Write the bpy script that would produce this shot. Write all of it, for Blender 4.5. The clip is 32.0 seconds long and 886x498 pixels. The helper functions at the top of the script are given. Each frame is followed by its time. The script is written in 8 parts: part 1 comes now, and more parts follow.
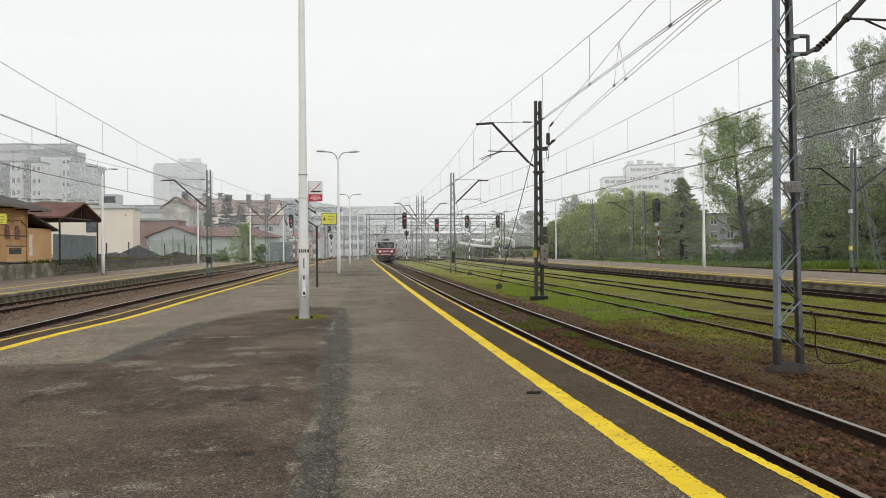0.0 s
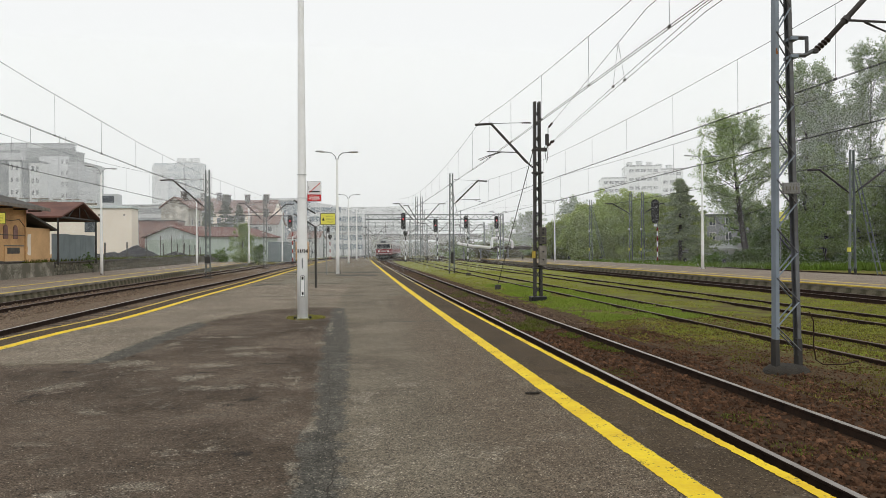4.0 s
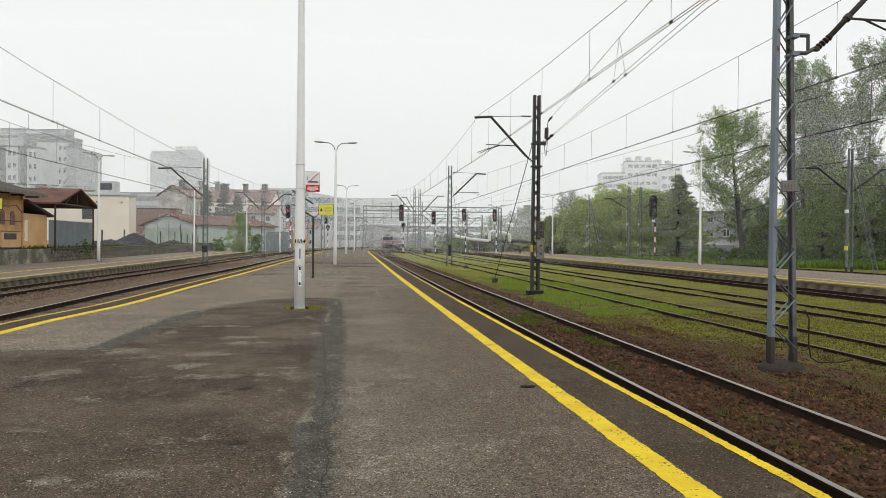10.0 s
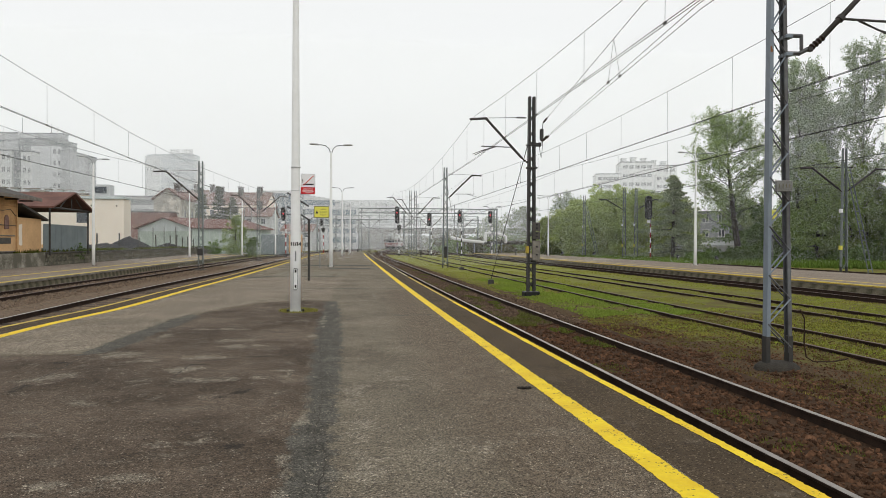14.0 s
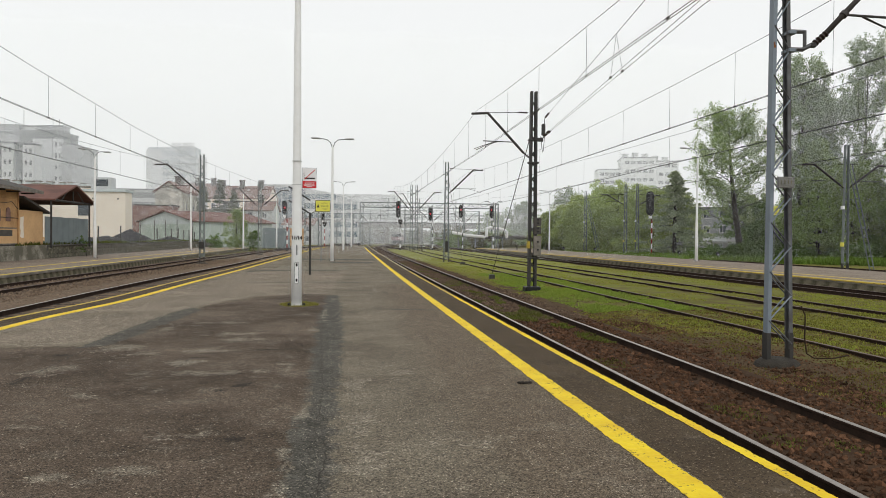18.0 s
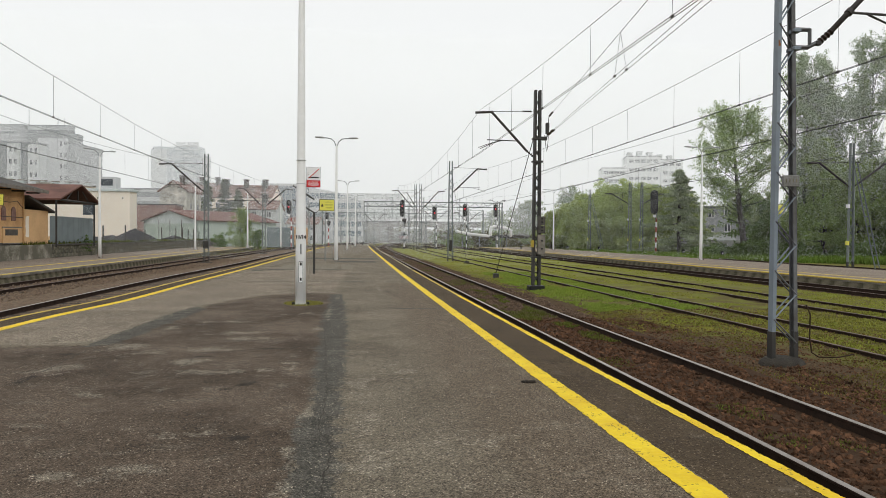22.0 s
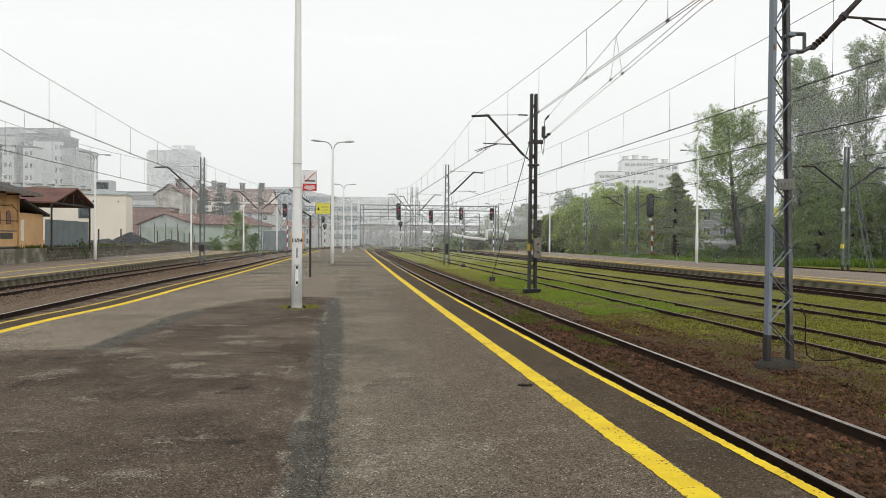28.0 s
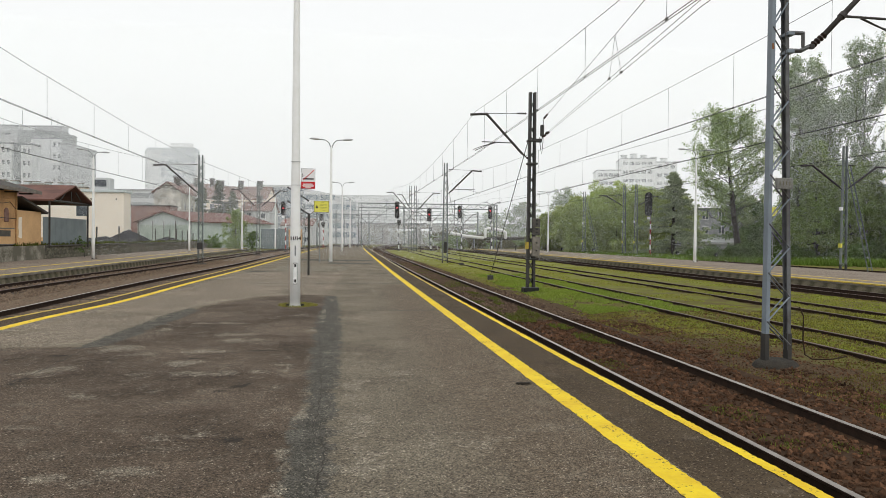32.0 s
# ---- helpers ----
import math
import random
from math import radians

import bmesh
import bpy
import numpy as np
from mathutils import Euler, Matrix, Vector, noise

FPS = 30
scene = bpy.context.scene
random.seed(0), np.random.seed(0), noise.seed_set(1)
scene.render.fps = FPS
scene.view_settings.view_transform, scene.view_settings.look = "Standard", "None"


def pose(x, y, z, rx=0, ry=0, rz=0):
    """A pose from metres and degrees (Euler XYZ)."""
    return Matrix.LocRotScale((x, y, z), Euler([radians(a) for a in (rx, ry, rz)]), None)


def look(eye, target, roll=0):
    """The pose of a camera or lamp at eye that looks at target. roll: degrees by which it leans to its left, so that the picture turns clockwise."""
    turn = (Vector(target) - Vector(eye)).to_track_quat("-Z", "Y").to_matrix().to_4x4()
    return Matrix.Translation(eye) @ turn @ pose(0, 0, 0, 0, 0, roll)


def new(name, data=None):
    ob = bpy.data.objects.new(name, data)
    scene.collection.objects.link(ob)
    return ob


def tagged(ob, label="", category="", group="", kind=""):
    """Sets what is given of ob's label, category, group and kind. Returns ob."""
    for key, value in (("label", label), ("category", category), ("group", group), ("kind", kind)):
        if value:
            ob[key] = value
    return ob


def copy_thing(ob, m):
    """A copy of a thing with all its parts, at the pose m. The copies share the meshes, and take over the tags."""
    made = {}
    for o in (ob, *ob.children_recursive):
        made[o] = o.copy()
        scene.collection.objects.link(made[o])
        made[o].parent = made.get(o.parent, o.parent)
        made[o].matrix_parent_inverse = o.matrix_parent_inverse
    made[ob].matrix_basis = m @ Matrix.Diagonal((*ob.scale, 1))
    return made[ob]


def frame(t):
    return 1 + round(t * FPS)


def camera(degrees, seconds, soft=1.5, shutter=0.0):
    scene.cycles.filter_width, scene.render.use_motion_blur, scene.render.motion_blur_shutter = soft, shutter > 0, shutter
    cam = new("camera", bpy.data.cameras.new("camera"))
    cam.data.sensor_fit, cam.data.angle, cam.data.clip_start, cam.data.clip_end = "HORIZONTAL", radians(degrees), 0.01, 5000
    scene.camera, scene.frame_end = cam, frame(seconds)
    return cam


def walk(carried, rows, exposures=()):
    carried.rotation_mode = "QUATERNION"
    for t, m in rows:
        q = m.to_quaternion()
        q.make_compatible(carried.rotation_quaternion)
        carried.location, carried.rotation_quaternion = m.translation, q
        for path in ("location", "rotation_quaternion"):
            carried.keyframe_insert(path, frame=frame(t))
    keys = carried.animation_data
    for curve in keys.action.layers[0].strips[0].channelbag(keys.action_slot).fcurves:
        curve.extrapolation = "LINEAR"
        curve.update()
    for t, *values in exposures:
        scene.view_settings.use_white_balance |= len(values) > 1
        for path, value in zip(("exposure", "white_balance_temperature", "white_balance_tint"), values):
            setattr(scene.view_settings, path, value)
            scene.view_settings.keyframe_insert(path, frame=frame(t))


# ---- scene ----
PATH = [
    (0, 89.936, 0.500, -7.301), (0.5, 90.153, 0.699, -7.317), (1, 90.412, 0.619, -7.410), (1.5, 90.169, 0.558, -7.506),
    (2, 90.001, 0.347, -7.581), (2.5, 90.002, 0.335, -7.508), (3, 89.997, 0.408, -7.486), (3.5, 89.999, 0.383, -7.426),
    (5.5, 89.856, 0.428, -7.289), (6, 89.977, 0.350, -6.331), (6.5, 90.175, 0.083, -6.884), (7, 89.986, -0.195, -7.039),
    (7.5, 89.812, -0.365, -7.168), (8, 89.808, -0.219, -7.157), (8.5, 89.704, -0.214, -7.246), (9, 89.690, -0.404, -7.266),
    (9.5, 89.558, -0.402, -7.473), (10, 89.360, -0.519, -7.588), (10.5, 89.223, -0.529, -7.676), (11, 89.259, -0.311, -7.645),
    (11.5, 89.423, -0.105, -7.521), (12, 89.368, -0.180, -7.532), (12.5, 89.497, -0.121, -7.605), (13, 89.561, -0.208, -7.728),
    (13.5, 89.562, -0.203, -7.817), (14, 89.504, -0.191, -7.925), (14.5, 89.550, -0.204, -7.955), (16.5, 89.282, -0.500, -7.850),
    (17, 89.233, -0.485, -7.868), (17.5, 89.212, -0.482, -7.736), (18, 89.068, -0.493, -7.833), (18.5, 89.050, -0.604, -7.732),
    (19, 89.079, -0.611, -7.639), (19.5, 89.018, -0.654, -7.438), (20, 88.929, -0.611, -7.563), (20.5, 88.873, -0.605, -7.530),
    (21, 88.856, -0.658, -7.387), (21.5, 89.008, -0.656, -7.518), (22, 88.984, -0.441, -7.513), (22.5, 89.193, -0.588, -7.525),
    (23, 88.747, -0.511, -7.466), (23.5, 89.078, -0.341, -7.359), (24, 89.306, -0.277, -7.126), (24.5, 89.311, -0.284, -7.287),
    (25, 89.261, -0.357, -7.271), (25.5, 89.087, -0.535, -7.433), (27.5, 89.229, -0.542, -7.654), (28, 89.262, -0.424, -7.814),
    (28.5, 89.193, -0.414, -7.940), (29, 89.234, -0.450, -7.802), (29.5, 89.113, -0.562, -7.706), (30, 89.039, -0.377, -7.731),
    (30.5, 88.961, -0.288, -7.871), (31, 88.922, -0.560, -7.980), (31.5, 88.985, -0.668, -7.907), (32, 89.130, -0.543, -7.940),
]
cam = camera(64.2, 32.0, soft=0.6)
walk(cam, [(t, pose(0, 0, 1.6, rx, ry, rz)) for t, rx, ry, rz in PATH],
     [(0, 0.05), (12, 0.03), (19, 0.03), (25, 0.04), (28, 0.10), (32, 0.11)])

# ---- world and light: a bright overcast, foggy morning ----
world = bpy.data.worlds.new("overcast_sky")
scene.world = world
world.use_nodes = True
wn, wl = world.node_tree.nodes, world.node_tree.links
sky = wn.new("ShaderNodeTexSky")
sky.sky_type, sky.sun_disc = "NISHITA", False
sky.sun_elevation, sky.sun_rotation = radians(49), radians(167)
sky.air_density, sky.dust_density, sky.ozone_density = 1.0, 8.0, 1.0
hsv = wn.new("ShaderNodeHueSaturation")
hsv.inputs["Saturation"].default_value = 0.05
wl.new(sky.outputs[0], hsv.inputs["Color"])
veil = wn.new("ShaderNodeMix")
veil.data_type = "RGBA"
veil.inputs[0].default_value = 0.95
veil.inputs[7].default_value = (9.2, 9.35, 9.35, 1)
wl.new(hsv.outputs[0], veil.inputs[6])
wl.new(veil.outputs[2], wn["Background"].inputs[0])
wn["Background"].inputs[1].default_value = 0.1
sun_data = bpy.data.lights.new("sun", "SUN")
sun_data.energy, sun_data.angle, sun_data.color = 0.7, radians(40), (1, 0.97, 0.92)
sun = new("sun", sun_data)
sun.matrix_basis = look((14, -45, 55), (0, 20, 0))
scene.view_settings.exposure = 0.0


# ---- materials ----
def mat(name, color, rough=0.8, metal=0.0, vary=0.25, scale=4.0, bump=0.0, color2=None, detail=6.0, lo=0.5, hi=0.95, spec=0.3, piece=0.0):
    """A procedural surface: two scales of noise between two colours, with bump; piece: how far single pieces differ."""
    m = bpy.data.materials.new(name)
    m.use_nodes = True
    ns, ls = m.node_tree.nodes, m.node_tree.links
    p = ns["Principled BSDF"]
    p.inputs["Roughness"].default_value, p.inputs["Metallic"].default_value = rough, metal
    p.inputs["Specular IOR Level"].default_value = spec
    c2 = color2 or tuple(min(1, c * (1 - vary)) for c in color)
    co = ns.new("ShaderNodeTexCoord")
    n1, n2 = ns.new("ShaderNodeTexNoise"), ns.new("ShaderNodeTexNoise")
    n1.inputs["Scale"].default_value, n1.inputs["Detail"].default_value = scale, detail
    n2.inputs["Scale"].default_value, n2.inputs["Detail"].default_value = scale * 9, 3
    ls.new(co.outputs["Object"], n1.inputs["Vector"])
    ls.new(co.outputs["Object"], n2.inputs["Vector"])
    add = ns.new("ShaderNodeMath")
    add.operation = "MULTIPLY_ADD"
    add.inputs[1].default_value = 0.45
    ls.new(n2.outputs["Fac"], add.inputs[0])
    ls.new(n1.outputs["Fac"], add.inputs[2])
    ramp = ns.new("ShaderNodeValToRGB")
    ramp.color_ramp.elements[0].position, ramp.color_ramp.elements[1].position = lo, hi
    ramp.color_ramp.elements[0].color, ramp.color_ramp.elements[1].color = (*color, 1), (*c2, 1)
    ls.new(add.outputs[0], ramp.inputs[0])
    out = ramp.outputs[0]
    if piece:
        info, geo = ns.new("ShaderNodeObjectInfo"), ns.new("ShaderNodeNewGeometry")
        s = ns.new("ShaderNodeMath")
        s.operation = "ADD"
        ls.new(info.outputs["Random"], s.inputs[0])
        ls.new(geo.outputs["Random Per Island"], s.inputs[1])
        k = ns.new("ShaderNodeMapRange")
        k.inputs[1].default_value, k.inputs[2].default_value = 0.0, 2.0
        k.inputs[3].default_value, k.inputs[4].default_value = 1 - piece, 1 + piece
        ls.new(s.outputs[0], k.inputs[0])
        mul = ns.new("ShaderNodeVectorMath")
        mul.operation = "SCALE"
        ls.new(out, mul.inputs[0])
        ls.new(k.outputs[0], mul.inputs["Scale"])
        out = mul.outputs[0]
    ls.new(out, p.inputs["Base Color"])
    if bump:
        b = ns.new("ShaderNodeBump")
        b.inputs["Strength"].default_value, b.inputs["Distance"].default_value = bump, 0.02
        ls.new(n2.outputs["Fac"], b.inputs["Height"])
        ls.new(b.outputs[0], p.inputs["Normal"])
    return m


def asphalt(name, dark, light, stone, amount=0.12, grain=110.0, blot=0.7, crack=0.0, wear=0.0):
    """Tarred stone chips: a binder in two tones, pale chips, pale worn blots and fine cracks."""
    m = bpy.data.materials.new(name)
    m.use_nodes = True
    ns, ls = m.node_tree.nodes, m.node_tree.links
    p = ns["Principled BSDF"]
    p.inputs["Roughness"].default_value, p.inputs["Specular IOR Level"].default_value = 0.85, 0.1
    co = ns.new("ShaderNodeTexCoord")

    def tex(kind, scale, **more):
        n = ns.new(kind)
        n.inputs["Scale"].default_value = scale
        for k, v in more.items():
            n.inputs[k].default_value = v
        ls.new(co.outputs["Object"], n.inputs["Vector"])
        return n

    def mix(fac, a, b):
        n = ns.new("ShaderNodeMix")
        n.data_type = "RGBA"
        for sock, val in ((n.inputs[0], fac), (n.inputs[6], a), (n.inputs[7], b)):
            if isinstance(val, tuple):
                sock.default_value = (*val, 1)
            elif isinstance(val, float):
                sock.default_value = val
            else:
                ls.new(val, sock)
        return n.outputs[2]

    def step(val, lo, hi, top=1.0):
        n = ns.new("ShaderNodeMapRange")
        n.inputs[1].default_value, n.inputs[2].default_value, n.inputs[4].default_value = lo, hi, top
        ls.new(val, n.inputs[0])
        return n.outputs[0]

    big = tex("ShaderNodeTexNoise", blot, Detail=8.0, Roughness=0.6)
    mid = tex("ShaderNodeTexNoise", 14.0, Detail=5.0)
    cell = tex("ShaderNodeTexVoronoi", grain)
    cell2 = tex("ShaderNodeTexVoronoi", grain * 0.4)
    col = mix(step(big.outputs["Fac"], 0.35, 0.68), dark, light)
    col = mix(step(mid.outputs["Fac"], 0.3, 0.75, 0.35), col, tuple(c * 0.55 for c in dark))
    sep, sep2 = ns.new("ShaderNodeSeparateColor"), ns.new("ShaderNodeSeparateColor")
    ls.new(cell.outputs["Color"], sep.inputs[0])
    ls.new(cell2.outputs["Color"], sep2.inputs[0])
    col = mix(step(sep.outputs[0], 1 - amount * 1.6, 1.0, 0.75), col, stone)
    col = mix(step(sep2.outputs[1], 0.985, 0.995, 0.25), col, stone)
    col = mix(step(sep.outputs[2], 0.72, 1.0, 0.85), col, tuple(c * 0.3 for c in dark))
    if wear:
        w = tex("ShaderNodeTexNoise", 2.3, Detail=10.0, Roughness=0.72)
        col = mix(step(w.outputs["Fac"], 0.57, 0.72, wear), col, (0.25, 0.22, 0.18))
    if crack:
        v = ns.new("ShaderNodeTexVoronoi")
        v.feature = "DISTANCE_TO_EDGE"
        v.inputs["Scale"].default_value = crack
        warp = ns.new("ShaderNodeVectorMath")
        warp.operation = "MULTIPLY_ADD"
        warp.inputs[1].default_value = (0.5, 0.5, 0)
        ls.new(big.outputs["Color"], warp.inputs[0])
        ls.new(co.outputs["Object"], warp.inputs[2])
        ls.new(warp.outputs[0], v.inputs["Vector"])
        gate = ns.new("ShaderNodeMath")
        gate.operation = "MULTIPLY"
        ls.new(step(v.outputs[0], 0.004, 0.001, 0.7), gate.inputs[0])
        ls.new(step(big.outputs["Fac"], 0.42, 0.6, 0.9), gate.inputs[1])
        col = mix(gate.outputs[0], col, (0.018, 0.017, 0.015))
    ls.new(col, p.inputs["Base Color"])
    b, b2 = ns.new("ShaderNodeBump"), ns.new("ShaderNodeBump")
    b.inputs["Strength"].default_value, b.inputs["Distance"].default_value = 0.55, 0.008
    b2.inputs["Strength"].default_value, b2.inputs["Distance"].default_value = 0.4, 0.03
    ls.new(cell.outputs["Distance"], b.inputs["Height"])
    ls.new(mid.outputs["Fac"], b2.inputs["Height"])
    ls.new(b.outputs[0], b2.inputs["Normal"])
    ls.new(b2.outputs[0], p.inputs["Normal"])
    return m


def platform_asphalt(name):
    """The island's surface: grey, brown, stone-chip and tar zones that run into one another, bare worn spots and hollows."""
    m = bpy.data.materials.new(name)
    m.use_nodes = True
    ns, ls = m.node_tree.nodes, m.node_tree.links
    p = ns["Principled BSDF"]
    p.inputs["Roughness"].default_value, p.inputs["Specular IOR Level"].default_value = 0.85, 0.14
    co = ns.new("ShaderNodeTexCoord")

    def tex(kind, scale, **more):
        n = ns.new(kind)
        n.inputs["Scale"].default_value = scale
        for k, v in more.items():
            n.inputs[k].default_value = v
        ls.new(co.outputs["Object"], n.inputs["Vector"])
        return n

    def put(sock, val):
        if isinstance(val, tuple):
            sock.default_value = (*val, 1)
        elif isinstance(val, (int, float)):
            sock.default_value = val
        else:
            ls.new(val, sock)

    def mix(fac, a, b, blend="MIX"):
        n = ns.new("ShaderNodeMix")
        n.data_type, n.blend_type = "RGBA", blend
        for sock, val in ((n.inputs[0], fac), (n.inputs[6], a), (n.inputs[7], b)):
            put(sock, val)
        return n.outputs[2]

    def calc(op, a, b=0.0, c=0.0):
        n = ns.new("ShaderNodeMath")
        n.operation = op
        for sock, val in zip(n.inputs, (a, b, c)):
            put(sock, val)
        return n.outputs[0]

    def step(val, lo, hi, top=1.0):
        n = ns.new("ShaderNodeMapRange")
        n.inputs[1].default_value, n.inputs[2].default_value, n.inputs[4].default_value = lo, hi, top
        ls.new(val, n.inputs[0])
        return n.outputs[0]

    def zone(key, ragged, soft):
        at = ns.new("ShaderNodeAttribute")
        at.attribute_name = key
        v = calc("MULTIPLY_ADD", calc("SUBTRACT", rough.outputs["Fac"], 0.5), ragged, at.outputs["Fac"])
        v = calc("MULTIPLY_ADD", calc("SUBTRACT", mid.outputs["Fac"], 0.5), ragged * 0.45, v)
        return step(v, 0.5 - soft, 0.5 + soft)

    big = tex("ShaderNodeTexNoise", 0.55, Detail=7.0, Roughness=0.62)
    rough = tex("ShaderNodeTexNoise", 3.2, Detail=9.0, Roughness=0.68)
    mid = tex("ShaderNodeTexNoise", 17.0, Detail=6.0, Roughness=0.65)
    fine = tex("ShaderNodeTexNoise", 75.0, Detail=5.0, Roughness=0.75)
    cell, cell2 = tex("ShaderNodeTexVoronoi", 110.0), tex("ShaderNodeTexVoronoi", 46.0)
    sep, sep2 = ns.new("ShaderNodeSeparateColor"), ns.new("ShaderNodeSeparateColor")
    ls.new(cell.outputs["Color"], sep.inputs[0])
    ls.new(cell2.outputs["Color"], sep2.inputs[0])
    brown, tar, coarse, pale, wear, pit, dust, damp = (zone(k, r, w) for k, r, w in (
        ("brown", 0.9, 0.06), ("tar", 0.55, 0.03), ("coarse", 0.8, 0.05), ("pale", 0.25, 0.02), ("wear", 2.4, 0.16), ("pit", 1.6, 0.10), ("dust", 1.6, 0.35), ("damp", 1.2, 0.35)))
    tone, tone2 = step(big.outputs["Fac"], 0.40, 0.61), step(rough.outputs["Fac"], 0.34, 0.68)
    col = mix(dust, mix(tone, GREY_A, GREY_B), mix(tone2, DUST_A, DUST_B))
    col = mix(brown, col, mix(tone, BROWN_A, BROWN_B))
    # a darker brown towards the near left corner
    col = mix(calc("MULTIPLY", damp, 0.25), col, BROWN_A)
    col = mix(coarse, col, mix(tone, COARSE_A, COARSE_B))
    col = mix(pale, col, mix(tone2, PALE_A, PALE_B))
    col = mix(calc("MULTIPLY", tone2, 0.30), col, mix(1.0, col, (0.55, 0.55, 0.55), "MULTIPLY"))
    col = mix(tar, col, mix(tone2, TAR_A, TAR_B))
    # binder rubbed off: pale chips show in patches, most in the marked worn spots
    bare = step(rough.outputs["Fac"], 0.53, 0.74, 0.55)
    bare = calc("MAXIMUM", calc("MULTIPLY", bare, calc("SUBTRACT", 1.0, calc("MULTIPLY", tar, 0.6))), calc("MULTIPLY", wear, calc("MULTIPLY_ADD", mid.outputs["Fac"], 1.5, 0.1)))
    col = mix(calc("MULTIPLY", bare, 0.62), col, BARE)
    amount = calc("MULTIPLY_ADD", bare, 0.16, calc("MULTIPLY_ADD", coarse, 0.14, calc("MULTIPLY_ADD", brown, -0.028, 0.058)))
    chip = step(calc("ADD", sep.outputs[0], amount), 0.97, 1.03)
    col = mix(calc("MULTIPLY", chip, calc("MULTIPLY_ADD", sep.outputs[1], 0.6, 0.25)), col, CHIP_C)
    chip2 = step(calc("ADD", sep2.outputs[0], calc("MULTIPLY_ADD", coarse, 0.22, calc("MULTIPLY", bare, 0.1))), 0.985, 1.02)
    col = mix(calc("MULTIPLY", chip2, 0.5), col, CHIP_C)
    gap = step(calc("ADD", sep2.outputs[1], calc("MULTIPLY", coarse, 0.3)), 1.0, 1.05)
    col = mix(calc("MULTIPLY", gap, 0.55), col, (0.03, 0.024, 0.018))
    # shadow in the small pits, put into the colour as scattered near-black cells
    hole = step(calc("ADD", sep.outputs[2], calc("MULTIPLY_ADD", coarse, 0.08, calc("MULTIPLY", pit, 0.25))), 0.84, 0.96)
    col = mix(calc("MULTIPLY", hole, 0.62), col, (0.012, 0.010, 0.008))
    col = mix(calc("MULTIPLY", pit, 0.62), col, (0.020, 0.017, 0.013))
    col = mix(step(fine.outputs["Fac"], 0.3, 0.7), mix(1.0, col, (0.46, 0.46, 0.46), "MULTIPLY"), mix(1.0, col, (1.66, 1.64, 1.60), "MULTIPLY"))
    grit = calc("MULTIPLY_ADD", sep.outputs[1], 1.0, calc("MULTIPLY_ADD", sep2.outputs[2], 0.44, 0.26))
    shade = ns.new("ShaderNodeVectorMath")
    shade.operation = "SCALE"
    ls.new(col, shade.inputs[0])
    ls.new(grit, shade.inputs["Scale"])
    col = shade.outputs[0]
    ls.new(col, p.inputs["Base Color"])
    b, b2, b3 = (ns.new("ShaderNodeBump") for i in range(3))
    for n, k, d in ((b, 0.7, 0.010), (b2, 0.45, 0.03), (b3, 0.5, 0.12)):
        n.inputs["Strength"].default_value, n.inputs["Distance"].default_value = k, d
    ls.new(cell.outputs["Distance"], b.inputs["Height"])
    ls.new(mid.outputs["Fac"], b2.inputs["Height"])
    ls.new(rough.outputs["Fac"], b3.inputs["Height"])
    ls.new(b3.outputs[0], b2.inputs["Normal"])
    ls.new(b2.outputs[0], b.inputs["Normal"])
    ls.new(b.outputs[0], p.inputs["Normal"])
    return m


GREY_A, GREY_B = (0.138, 0.115, 0.085), (0.215, 0.185, 0.140)
BROWN_A, BROWN_B = (0.068, 0.049, 0.034), (0.148, 0.113, 0.084)
COARSE_A, COARSE_B = (0.195, 0.158, 0.120), (0.30, 0.248, 0.192)
PALE_A, PALE_B = (0.17, 0.155, 0.12), (0.24, 0.215, 0.165)
TAR_A, TAR_B = (0.060, 0.056, 0.047), (0.112, 0.106, 0.090)
DUST_A, DUST_B = (0.128, 0.099, 0.070), (0.178, 0.141, 0.103)
BARE, CHIP_C = (0.25, 0.222, 0.178), (0.42, 0.37, 0.29)


def glow(name, color, power):
    m = bpy.data.materials.new(name)
    m.use_nodes = True
    p = m.node_tree.nodes["Principled BSDF"]
    p.inputs["Base Color"].default_value = (*color, 1)
    p.inputs["Emission Color"].default_value = (*color, 1)
    p.inputs["Emission Strength"].default_value = power
    return m


PLATFORM_TOP = platform_asphalt("asphalt_worn_zones")
EDGE_ASPHALT = asphalt("asphalt_edge", (0.062, 0.044, 0.027), (0.100, 0.073, 0.046), (0.26, 0.21, 0.15), 0.07, 90, 1.1, 0.0, 0.3)
FAR_ASPHALT = asphalt("asphalt_violet_brown", (0.215, 0.173, 0.138), (0.30, 0.245, 0.198), (0.34, 0.30, 0.24), 0.2, 75, 0.5, 0.0, 0.3)
YELLOW = mat("yellow_paint", (0.82, 0.62, 0.025), 0.65, scale=2.2, bump=0.5, color2=(0.66, 0.43, 0.02), detail=10, spec=0.12)
YELLOW_PALE = mat("yellow_paint_worn", (0.74, 0.55, 0.07), 0.7, scale=2.2, bump=0.5, color2=(0.42, 0.30, 0.07), detail=10, lo=0.45, hi=0.9, spec=0.12)
EDGE_PAINT = mat("cream_worn_paint", (0.66, 0.57, 0.27), 0.75, scale=2.2, bump=0.5, color2=(0.42, 0.36, 0.24), detail=10, lo=0.4, hi=0.8, spec=0.12)
